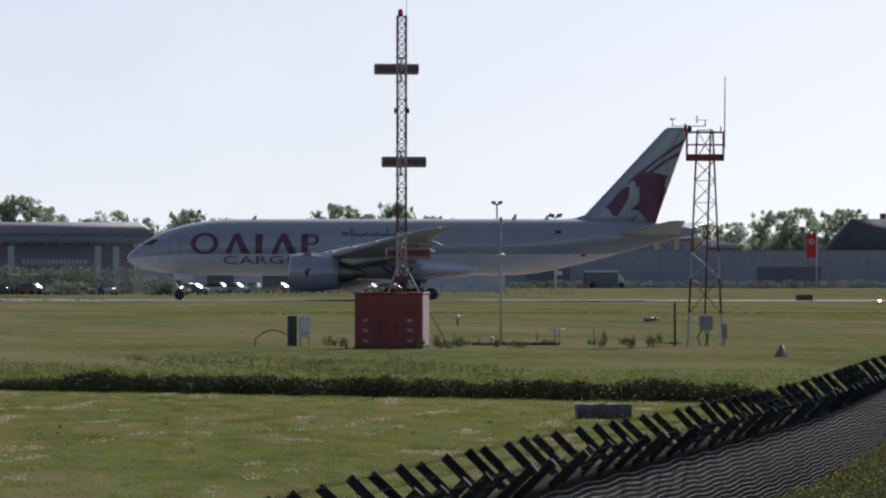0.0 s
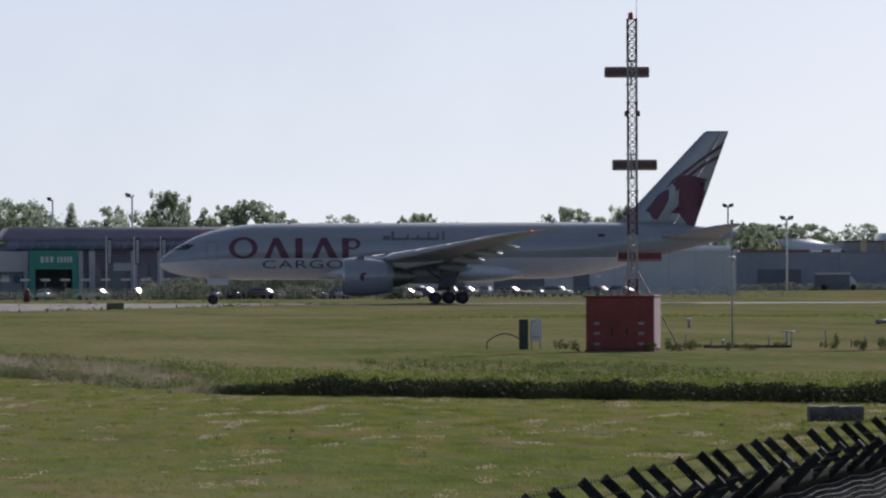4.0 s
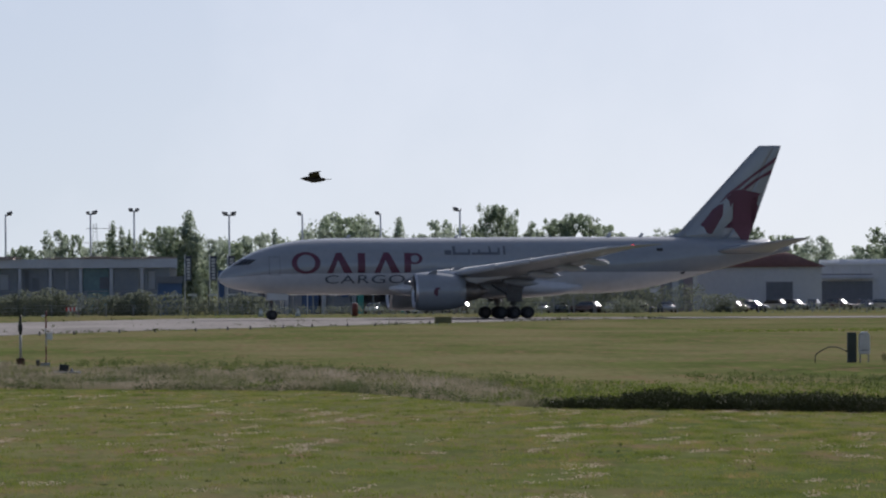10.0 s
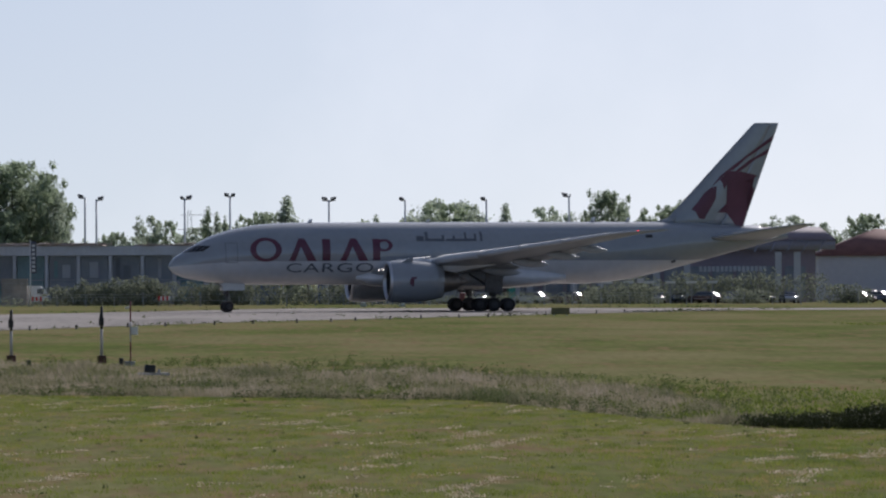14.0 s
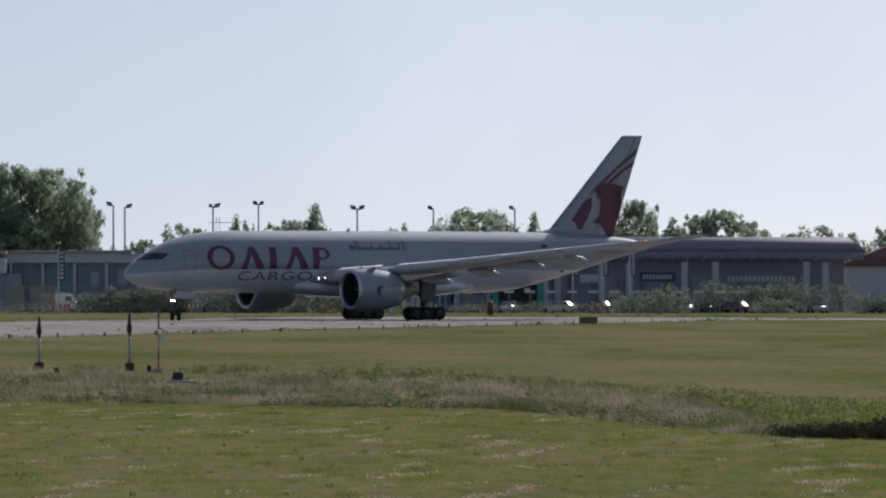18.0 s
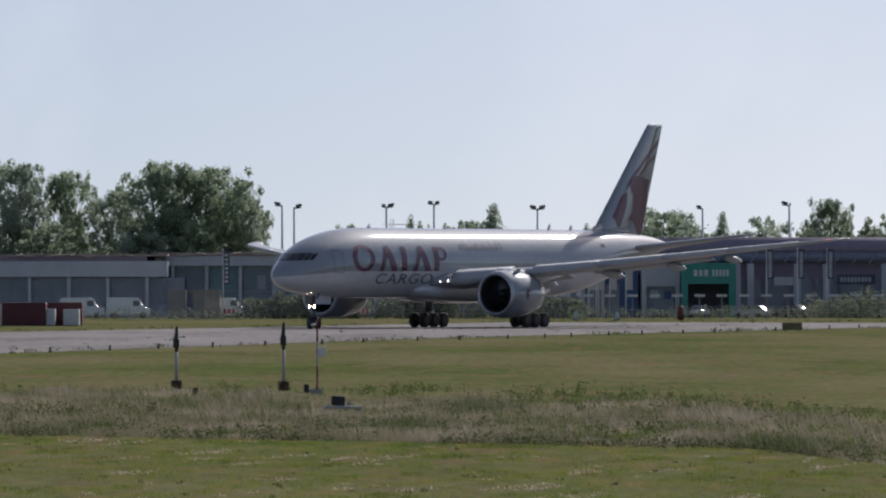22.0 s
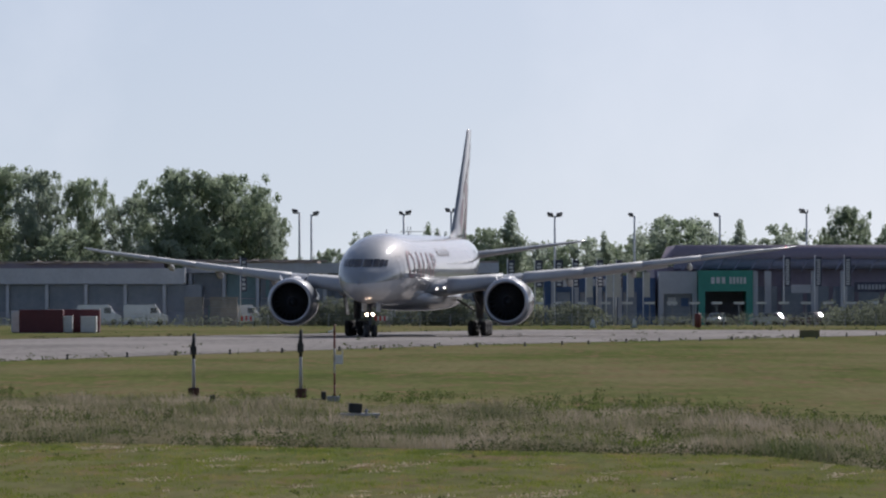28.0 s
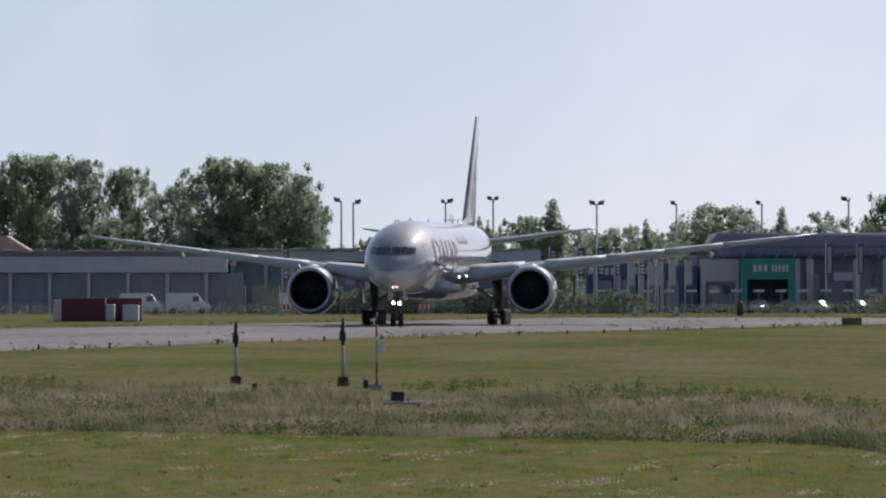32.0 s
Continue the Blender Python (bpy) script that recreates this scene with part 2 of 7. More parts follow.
M = {
    "paint_grey": mat("grey_aircraft_paint", (0.31, 0.335, 0.358), (0.275, 0.298, 0.318), 0.25, 0.6, 0.0, coat=1.0, fine=1.6, spec=0.15, gloss=0.09),
    "paint_white": mat("white_aircraft_paint", (0.70, 0.71, 0.725), (0.61, 0.62, 0.635), 0.3, 0.6, 0.0, coat=0.9, fine=1.4, spec=0.15, gloss=0.09),
    "hub_dark": mat("dark_wheel_hub", (0.07, 0.07, 0.072), (0.04, 0.04, 0.042), 4, 0.6),
    "wing_grey": mat("wing_grey_paint", (0.40, 0.42, 0.44), (0.33, 0.35, 0.37), 0.5, 0.38, 0.1, fine=3),
    "slat_grey": mat("pale_slat_paint", (0.53, 0.54, 0.55), (0.47, 0.48, 0.49), 0.6, 0.6, 0.0, fine=3),
    "bare_metal": mat("polished_aluminium", (0.62, 0.63, 0.65), (0.5, 0.51, 0.53), 1.5, 0.42, 1.0),
    "maroon": mat("maroon_paint", (0.13, 0.03, 0.062), (0.10, 0.024, 0.048), 0.6, 0.4, coat=0.3, gloss=0.1),
    "letter_grey": mat("grey_lettering", (0.13, 0.14, 0.16), (0.10, 0.11, 0.13), 0.8, 0.45),
    "dark_glass": mat("cockpit_glass", (0.012, 0.014, 0.018), None, 1, 0.08, 0.0, coat=0.5),
    "black_rubber": mat("tyre_rubber", (0.022, 0.022, 0.024), (0.04, 0.038, 0.036), 3, 0.85, bump=0.2),
    "gear_metal": mat("gear_grey_metal", (0.17, 0.175, 0.18), (0.1, 0.1, 0.105), 2.5, 0.5, 0.4),
    "fan_dark": mat("titanium_fan_blade", (0.11, 0.115, 0.125), (0.07, 0.07, 0.08), 3, 0.35, 0.7),
    "void": mat("void_black", (0.03, 0.03, 0.033), None, 2, 0.7),
    "hot_metal": mat("exhaust_metal", (0.32, 0.29, 0.26), (0.2, 0.18, 0.17), 2, 0.45, 0.9),
    "lamp_white": mat("lit_taxi_lamp", (1.0, 0.74, 0.50), (1.0, 0.68, 0.42), 1, 0.4, emit=20),
    "lamp_dim": mat("lit_landing_lamp", (1.0, 0.9, 0.78), (1.0, 0.85, 0.7), 1, 0.4, emit=4),
    "nav_red": mat("red_navigation_lamp", (1.0, 0.05, 0.06), None, 1, 0.3, emit=2.5),
    "grass": field_mat(),
    "asphalt": mat("worn_runway_surface", (0.255, 0.232, 0.215), (0.135, 0.122, 0.113), 0.09, 0.85, bump=0.2, fine=1.7, stretch=(1, 0.16, 1), spread=(0.36, 0.56), spec=0.12),
    "blade_green": leaf_mat("green_grass_blades", (0.17, 0.215, 0.04), (0.07, 0.10, 0.02), 0.55),
    "sward": sward_mat("mown_grass_blades", ((0.35, 0.245, 0.13), (0.085, 0.118, 0.026), (0.205, 0.240, 0.05)), trans=0.5),
    "blade_straw": leaf_mat("straw_clippings", (0.70, 0.60, 0.47), (0.30, 0.235, 0.14), 0.4),
    "blade_tan": sward_mat("dry_grass_stalks", ((0.50, 0.42, 0.34), (0.10, 0.13, 0.05), (0.30, 0.265, 0.18)), (0.35, 0.09), 0.4),
    "reed": leaf_mat("shade_green_reeds", (0.060, 0.072, 0.028), (0.034, 0.042, 0.018), 0.12),
}


# ---- mesh tools ----
def finish(bm, name, material, parent=None, smooth=False, label=""):
    me = bpy.data.meshes.new(name)
    bm.normal_update()
    bm.to_mesh(me)
    bm.free()
    for mm in (material if isinstance(material, (list, tuple)) else [material]):
        me.materials.append(mm)
    if smooth:
        for p in me.polygons:
            p.use_smooth = True
    ob = new(name, me)
    if parent:
        ob.parent = parent
    if label:
        ob["label"] = label
    return ob


def part(name, bm, material, parent, label="", smooth=False):
    return finish(bm, name, material, parent, smooth, label)


def thing(name, x, y, label, category, group="", z=0.0, rz=0.0, kind=""):
    ob = new(name)
    ob.empty_display_size = 0.3
    ob.matrix_basis = pose(x, y, z, 0, 0, rz)
    return tagged(ob, label, category, group, kind)


def block(bm, x0, x1, y0, y1, z0, z1, m=None, bevel=0.0, idx=0):
    v = [bm.verts.new((x, y, z)) for z in (z0, z1) for y in (y0, y1) for x in (x0, x1)]
    if m is not None:
        for q in v:
            q.co = m @ q.co
    fs = [bm.faces.new([v[i] for i in f]) for f in ((0, 2, 3, 1), (4, 5, 7, 6), (0, 1, 5, 4), (2, 6, 7, 3), (0, 4, 6, 2), (1, 3, 7, 5))]
    for f in fs:
        f.material_index = idx
    if bevel:
        es = list({e for f in fs for e in f.edges})
        bmesh.ops.bevel(bm, geom=es, offset=bevel, segments=1, affect="EDGES")
    return v


def rod(bm, a, b, r0, r1=None, seg=8, caps=True, idx=0):
    a, b = Vector(a), Vector(b)
    r1 = r0 if r1 is None else r1
    d = (b - a).normalized()
    u = d.orthogonal().normalized()
    w = d.cross(u)
    rings = []
    for c, r in ((a, r0), (b, r1)):
        rings.append([bm.verts.new(c + (u * math.cos(k * math.tau / seg) + w * math.sin(k * math.tau / seg)) * r) for k in range(seg)])
    for k in range(seg):
        f = bm.faces.new((rings[0][k], rings[0][(k + 1) % seg], rings[1][(k + 1) % seg], rings[1][k]))
        f.material_index, f.smooth = idx, True
    if caps:
        bm.faces.new(rings[0][::-1]).material_index = idx
        bm.faces.new(rings[1]).material_index = idx


def loft(bm, rings, closed=True, cap=True):
    vs = [[bm.verts.new(p) for p in r] for r in rings]
    n = len(vs[0])
    for a, b in zip(vs, vs[1:]):
        for k in range(n if closed else n - 1):
            bm.faces.new((a[k], a[(k + 1) % n], b[(k + 1) % n], b[k])).smooth = True
    if cap and closed:
        bm.faces.new(vs[0][::-1])
        bm.faces.new(vs[-1])
    return vs


def lathe(bm, prof, seg=32, axis="X", centre=(0, 0, 0), cap=False):
    """prof: (along, radius)."""
    c = Vector(centre)
    rings = []
    for a, r in prof:
        ring = []
        for k in range(seg):
            cs, sn = math.cos(k * math.tau / seg) * r, math.sin(k * math.tau / seg) * r
            ring.append(c + (Vector((a, cs, sn)) if axis == "X" else Vector((cs, a, sn)) if axis == "Y" else Vector((cs, sn, a))))
        rings.append(ring)
    return loft(bm, rings, True, cap)


def curve(table, x):
    """Smooth reading of a table of (x, value)."""
    if x <= table[0][0]:
        return table[0][1]
    for i in range(len(table) - 1):
        x0, y0 = table[i]
        x1, y1 = table[i + 1]
        if x <= x1:
            xm, ym = table[i - 1] if i else (2 * x0 - x1, 2 * y0 - y1)
            xp, yp = table[i + 2] if i + 2 < len(table) else (2 * x1 - x0, 2 * y1 - y0)
            m0, m1 = (y1 - ym) / (x1 - xm), (yp - y0) / (xp - x0)
            h = x1 - x0
            u = (x - x0) / h
            return (2 * u**3 - 3 * u * u + 1) * y0 + (u**3 - 2 * u * u + u) * h * m0 + (-2 * u**3 + 3 * u * u) * y1 + (u**3 - u * u) * h * m1
    return table[-1][1]


# ---- ground ----
def ground():
    bm = bmesh.new()
    xs = [-4000, -900, -300, -120, -60, -20, 0, 20, 60, 120, 300, 900, 4000]
    ys = [-600, -200, -80, 0, 60, 120, 180, 260, 360, 520, 760, 1000, 1400, 2200, 4900]
    g = [[bm.verts.new((x, y, 0)) for x in xs] for y in ys]
    for j in range(len(ys) - 1):
        for i in range(len(xs) - 1):
            bm.faces.new((g[j][i], g[j][i + 1], g[j + 1][i + 1], g[j + 1][i]))
    tagged(finish(bm, "ground", M["grass"]), "flat airfield grass, green with straw-coloured patches", "grass field", kind="structure")
    # runway with its turning area, and the taxiway that joins it
    bm = bmesh.new()
    def slab(pts, z, b=bm):
        top = [b.verts.new((x, y, z)) for x, y in pts]
        low = [b.verts.new((x, y, -0.05)) for x, y in pts]
        b.faces.new(top)
        for k in range(len(pts)):
            b.faces.new((low[k], low[(k + 1) % len(pts)], top[(k + 1) % len(pts)], top[k]))
    slab([(-72, 250), (-24, 457), (1.5, 579), (36, 690), (52, 738), (60, 776), (30, 800), (8, 806), (-15, 720), (-40, 635), (-85, 445), (-130, 255)], 0.03)
    tagged(finish(bm, "runway", M["asphalt"]), "pale worn concrete runway with a turning area", "runway", kind="structure")
    bm = bmesh.new()
    slab([(52, 738), (420, 690), (420, 716), (60, 776)], 0.03, bm)
    tagged(finish(bm, "road", M["asphalt"]), "narrow pale taxiway strip crossing the grass", "taxiway", kind="structure")


ground()


# ---- the freighter ----
NOSE = 31.8      # the nose lies this far ahead of the main gear
TOP = [(0, 4.58), (0.25, 5.05), (0.7, 5.5), (1.4, 5.98), (2.2, 6.45), (3.0, 6.95), (4, 7.45), (5, 7.83), (6, 8.13), (8, 8.55), (10, 8.79), (12.5, 8.9), (20, 8.9), (48, 8.9), (54, 8.8), (58, 8.55), (61, 8.25), (63.6, 7.75)]
LOW = [(0, 4.5), (0.25, 4.1), (0.7, 3.78), (1.4, 3.5), (2.2, 3.3), (3.5, 3.08), (5, 2.9), (8, 2.74), (12, 2.7), (40, 2.7), (43.5, 2.76), (47, 3.15), (51, 4.05), (55, 5.1), (59, 6.15), (62, 6.9), (63.6, 7.25)]
HALF = [(0, 0.06), (0.25, 0.52), (0.7, 0.92), (1.4, 1.36), (2.2, 1.75), (3.2, 2.14), (4.4, 2.48), (6, 2.78), (8, 3.0), (10.5, 3.1), (40, 3.1), (44, 3.06), (48, 2.86), (52, 2.4), (56, 1.72), (60, 0.98), (62.5, 0.42), (63.6, 0.16)]


def section(x):
    t, b = curve(TOP, x), curve(LOW, x)
    return (t + b) / 2, (t - b) / 2, curve(HALF, x)


def hull(x, z, off=0.03):
    """The hull's half width at x aft of the nose and height z."""
    c, b, a = section(x)
    return a * math.sqrt(max(0.0, 1 - ((z - c) / b) ** 2)) + off


def split_line(x):
    return 4.54 + 0.5 * min(1.0, x / 6.0)


def freighter():
    ac = thing("cargo_aircraft", 0, 0, "large grey and white twin-engined cargo jet with maroon fin emblem", "aircraft")
    xs = [0.0, 0.06, 0.14, 0.25, 0.45, 0.7, 1.0, 1.4, 1.8, 2.2, 2.7, 3.2, 3.8, 4.4, 5, 6, 7, 8, 9, 10.5, 12.5, 15, 18, 22, 26, 30, 34, 38, 40, 42, 43.5, 45, 47, 49, 51, 53, 55, 57, 59, 60.5, 62, 63, 63.6]
    up, lo = bmesh.new(), bmesh.new()
    ur, lr = [], []
    for x in xs:
        c, b, a = section(x)
        s = max(-0.98, min(0.98, (split_line(x) - c) / b))
        p0 = math.asin(s)
        ur.append([(NOSE - x, a * math.cos(p), c + b * math.sin(p)) for p in [p0 + (math.pi - 2 * p0) * k / 30 for k in range(31)]])
        p1 = math.pi - p0
        lr.append([(NOSE - x, a * math.cos(p), c + b * math.sin(p)) for p in [p1 + (math.pi + 2 * p0) * k / 22 for k in range(23)]])
    loft(up, ur, closed=False)
    up.faces.new([up.verts.new(p) for p in ur[-1]])
    loft(lo, lr, closed=False)
    fus = part("fuselage", up, M["paint_grey"], ac, "grey upper fuselage", True)
    part("belly", lo, M["paint_white"], ac, "off-white lower fuselage", True)
    # wing-to-body fairing
    bm = bmesh.new()
    rings = []
    for x, w, zl, zh in ((18.6, 2.2, 3.1, 3.7), (20, 2.8, 2.65, 4.0), (22.5, 3.25, 2.35, 4.35), (26, 3.5, 2.2, 4.6), (30, 3.55, 2.18, 4.6), (34, 3.4, 2.25, 4.5), (37.5, 3.0, 2.5, 4.2), (40, 2.3, 2.9, 3.8)):
        rings.append([(NOSE - x, w * math.copysign(abs(math.cos(p)) ** 0.7, math.cos(p)), (zl + zh) / 2 + (zh - zl) / 2 * math.copysign(abs(math.sin(p)) ** 0.7, math.sin(p))) for p in [math.tau * k / 28 for k in range(28)]])
    loft(bm, rings)
    part("wing_fairing", bm, M["paint_white"], ac, "", True)

    # wings
    def foil(chord, thick):
        pts = [(0, 0), (0.015, 0.32), (0.06, 0.6), (0.15, 0.86), (0.32, 1.0), (0.5, 0.86), (0.7, 0.55), (0.88, 0.22), (1, 0.02)]
        top = [(u * chord, v * thick * chord * 0.58) for u, v in pts]
        low = [(u * chord, -v * thick * chord * 0.42) for u, v in pts[1:-1]][::-1]
        return top + low

    WING = [(2.4, 20.0, 32.6, 4.0, 0.13), (3.4, 20.6, 32.6, 4.1, 0.13), (6.5, 22.5, 32.8, 4.5, 0.125), (10.0, 24.7, 33.2, 4.95, 0.115), (15, 27.9, 35.0, 5.55, 0.105), (20, 31.2, 36.8, 6.2, 0.1), (26, 35.1, 39.1, 6.98, 0.1), (30, 37.75, 40.7, 7.5, 0.095), (31.2, 39.3, 41.8, 7.68, 0.09), (32.0, 41.0, 42.9, 7.82, 0.08), (32.4, 42.4, 43.4, 7.9, 0.07)]
    for side in (1, -1):
        bm, rings = bmesh.new(), []
        for y, le, te, z, th in WING:
            rings.append([(NOSE - le - u, side * y, z + v) for u, v in foil(te - le, th)])
        loft(bm, rings)
        bmesh.ops.recalc_face_normals(bm, faces=bm.faces)
        w = part("wing", bm, M["wing_grey"], ac, "", True)
        # bright leading edge slats
        for y0, y1 in ((4.2, 8.6), (10.3, 15.19), (15.2, 19.99), (20.0, 24.79), (24.8, 30.0)):
            bm, rings = bmesh.new(), []
            for k in range(5):
                y = y0 + (y1 - y0) * k / 4
                le, te, z, th = (curve([(r[0], r[i]) for r in WING], y) for i in (1, 2, 3, 4))
                ch = te - le
                t = ch * th
                rings.append([(NOSE - le - u * ch, side * y, z + v * t) for u, v in ((-0.012, 0.0), (-0.004, 0.22), (0.03, 0.47), (0.11, 0.66), (0.11, 0.56), (0.04, 0.3), (0.03, -0.2), (0.05, -0.36), (0.03, -0.36), (-0.002, -0.22))])
            loft(bm, rings)
            bmesh.ops.recalc_face_normals(bm, faces=bm.faces)
            part("slat", bm, M["slat_grey"], w, "pale grey slat", True)
        # landing lamp in the root of the leading edge
        for yy in (3.4, 4.0):
            le = curve([(r[0], r[1]) for r in WING], yy)
            bm = bmesh.new()
            lathe(bm, [(0.0, 0.085), (0.015, 0.05), (0.02, 0.005)], 12, "X", (NOSE - le + 0.03, side * yy, 4.14 + 0.14 * (yy - 3.4)))
            part("landing_lamp", bm, M["lamp_dim"], w, "lit landing lamp")
        # flaps, lowered a little
        for y0, y1, drop in ((4.0, 9.2, 0.35), (11.6, 21.5, 0.28)):
            bm, rings = bmesh.new(), []
            for k in range(4):
                y = y0 + (y1 - y0) * k / 3
                le, te, z, th = (curve([(r[0], r[i]) for r in WING], y) for i in (1, 2, 3, 4))
                c = (te - le) * 0.2
                rings.append([(NOSE - te + c * 0.55 - u, side * y, z - 0.1 - drop * u / c + v) for u, v in foil(c, 0.14)])
            loft(bm, rings)
            bmesh.ops.recalc_face_normals(bm, faces=bm.faces)
            part("flap", bm, M["wing_grey"], w, "", True)
        # flap track fairings
        for y in (6.9, 13.2, 18.6, 23.4):
            le, te, z, th = (curve([(r[0], r[i]) for r in WING], y) for i in (1, 2, 3, 4))
            ln = 4.6 - y * 0.07
            bm, rings = bmesh.new(), []
            for k in range(9):
                u = k / 8
                r = 0.36 * math.sin(math.pi * min(1, 0.06 + 0.94 * u)) ** 0.75 * (1.15 - y * 0.018) + 0.02
                cx, cz = NOSE - te + ln * (0.62 - u), z - 0.42 - 0.3 * u
                rings.append([(cx, side * y + r * 0.75 * math.cos(p), cz + r * 1.25 * math.sin(p)) for p in [math.tau * q / 12 for q in range(12)]])
            loft(bm, rings)
            part("flap_fairing", bm, M["wing_grey"], w, "", True)
        bm = bmesh.new()
        bmesh.ops.create_uvsphere(bm, u_segments=10, v_segments=6, radius=0.05, matrix=Matrix.Translation((NOSE - 40.2, side * 31.7, 7.84)) @ Matrix.Diagonal((2.2, 0.8, 0.6, 1)))
        part("wingtip_lamp", bm, M["nav_red"] if side > 0 else M["dark_glass"], w, "red wingtip lamp" if side > 0 else "")
        # tailplane
        bm, rings = bmesh.new(), []
        for y, le, te, z in ((0.7, 54.2, 61.6, 7.1), (3, 56.1, 61.9, 7.45), (7, 59.2, 62.8, 8.05), (10.2, 61.6, 63.5, 8.5), (10.76, 62.5, 63.6, 8.58)):
            rings.append([(NOSE - le - u, side * y, z + v) for u, v in foil(te - le, 0.1)])
        loft(bm, rings)
        bmesh.ops.recalc_face_normals(bm, faces=bm.faces)
        part("tailplane", bm, M["wing_grey"], ac, "", True)

    # fin and rudder
    FIN = [(8.2, 49.6, 58.9, 0.1), (9.2, 51.0, 59.2, 0.1), (12, 53.65, 60.2, 0.1), (16, 57.4, 61.65, 0.095), (18.6, 59.85, 62.6, 0.09), (18.88, 60.25, 62.67, 0.075)]
    for nm, a, b, m in (("fin", 0.0, 0.72, "paint_grey"), ("rudder", 0.725, 1.0, "paint_grey")):
        bm, rings = bmesh.new(), []
        for z, le, te, th in FIN:
            ch = te - le
            ring = []
            us = [a + (b - a) * k / 6 for k in range(7)]
            def half(u):
                return th * ch * 0.5 * min(1.0, (u / 0.3) ** 0.5 if u < 0.3 else 1 - 0.95 * ((u - 0.3) / 0.7) ** 1.3)
            ring = [(NOSE - le - u * ch, half(u), z) for u in us] + [(NOSE - le - u * ch, -half(u), z) for u in us[::-1] if u > 0 or nm == "rudder"]
            rings.append(ring)
        loft(bm, rings)
        bmesh.ops.recalc_face_normals(bm, faces=bm.faces)
        fin_ob = part(nm, bm, M[m], ac, "", True)
    bm = bmesh.new()
    loft(bm, [[(NOSE - 47.5, 0.05, 8.85), (NOSE - 51.6, 0.3, 8.8), (NOSE - 51.6, -0.3, 8.8), (NOSE - 47.5, -0.05, 8.85)], [(NOSE - 50.0, 0.02, 8.95), (NOSE - 52.6, 0.2, 9.8), (NOSE - 52.6, -0.2, 9.8), (NOSE - 50.0, -0.02, 8.95)]])
    part("dorsal_fillet", bm, M["paint_grey"], ac, "", True)

    def fin_side(x, z, off=0.02):
        le, te, th = (curve([(r[0], r[i]) for r in FIN], z) for i in (1, 2, 3))
        u, ch = (x - le) / (te - le), te - le
        u = max(0.02, min(0.995, u))
        return th * ch * 0.5 * ((u / 0.3) ** 0.5 if u < 0.3 else 1 - 0.95 * ((u - 0.3) / 0.7) ** 1.3) + off

    def decal(name, polys, material, surface, label, sides=(1, -1), step=0.3):
        for s in sides:
            bm = bmesh.new()
            for p in polys:
                f = bm.faces.new([bm.verts.new((x, 0, z)) for x, z in p])
                bmesh.ops.triangulate(bm, faces=[f])
            zs = [v.co.z for v in bm.verts]
            xs_ = [v.co.x for v in bm.verts]
            k = math.floor(min(zs) / step) + 1
            while k * step < max(zs):
                bmesh.ops.bisect_plane(bm, geom=bm.verts[:] + bm.edges[:] + bm.faces[:], plane_co=(0, 0, k * step), plane_no=(0, 0, 1))
                k += 1
            k = math.floor(min(xs_) / 0.8) + 1
            while k * 0.8 < max(xs_):
                bmesh.ops.bisect_plane(bm, geom=bm.verts[:] + bm.edges[:] + bm.faces[:], plane_co=(k * 0.8, 0, 0), plane_no=(1, 0, 0))
                k += 1
            for v in bm.verts:
                v.co = Vector((NOSE - v.co.x, s * surface(v.co.x, v.co.z), v.co.z))
            for f in bm.faces:
                if f.normal.y * s < 0:
                    f.normal_flip()
            part(name, bm, material, ac, label, True)

    # painted patches on the fin: plain maroon shapes
    decal("fin_emblem", [[(56.13, 12.48), (56.05, 11.26), (55.58, 10.42), (54.80, 9.15), (54.25, 9.23), (53.89, 9.94), (53.48, 10.13), (54.20, 10.95), (54.86, 11.83), (55.52, 12.31)]], M["maroon"], fin_side, "plain swept maroon shape")
    decal("fin_emblem", [[(56.46, 13.10), (57.24, 14.06), (58.53, 14.00), (59.22, 13.75), (60.41, 13.58), (60.11, 13.30), (59.22, 13.16), (59.45, 12.76), (60.11, 12.25), (59.94, 11.46), (59.34, 9.71), (58.89, 8.35), (58.17, 8.47), (57.68, 9.15), (57.13, 9.82), (56.19, 9.82), (56.74, 10.05), (57.13, 10.70), (57.35, 11.83), (57.18, 12.59), (56.90, 12.14), (56.74, 12.82)]], M["maroon"], fin_side, "plain swept maroon shape")
    decal("fin_emblem", [[(55.52, 12.31), (56.52, 13.55), (57.57, 14.34), (59.22, 15.56), (62.21, 17.68), (62.04, 17.11), (60.88, 16.49), (59.36, 15.36), (57.90, 14.12), (57.24, 14.06), (56.46, 13.16)]], M["maroon"], fin_side, "plain swept maroon shape")
    decal("fin_emblem", [[(58.17, 14.06), (59.50, 15.05), (61.71, 16.32), (61.52, 15.76), (60.33, 15.25), (58.89, 14.17), (58.59, 14.00)]], M["maroon"], fin_side, "plain swept maroon shape")

    # big maroon shapes on the side, where the operator's name stands
    def ringpoly(cx, cz, rx, rz, wx, wz, n=28):
        out = []
        for k in range(n):
            a0, a1 = math.tau * k / n, math.tau * (k + 1) / n
            out.append([(cx + rx * math.cos(a0), cz + rz * math.sin(a0)), (cx + rx * math.cos(a1), cz + rz * math.sin(a1)), (cx + (rx - wx) * math.cos(a1), cz + (rz - wz) * math.sin(a1)), (cx + (rx - wx) * math.cos(a0), cz + (rz - wz) * math.sin(a0))])
        return out
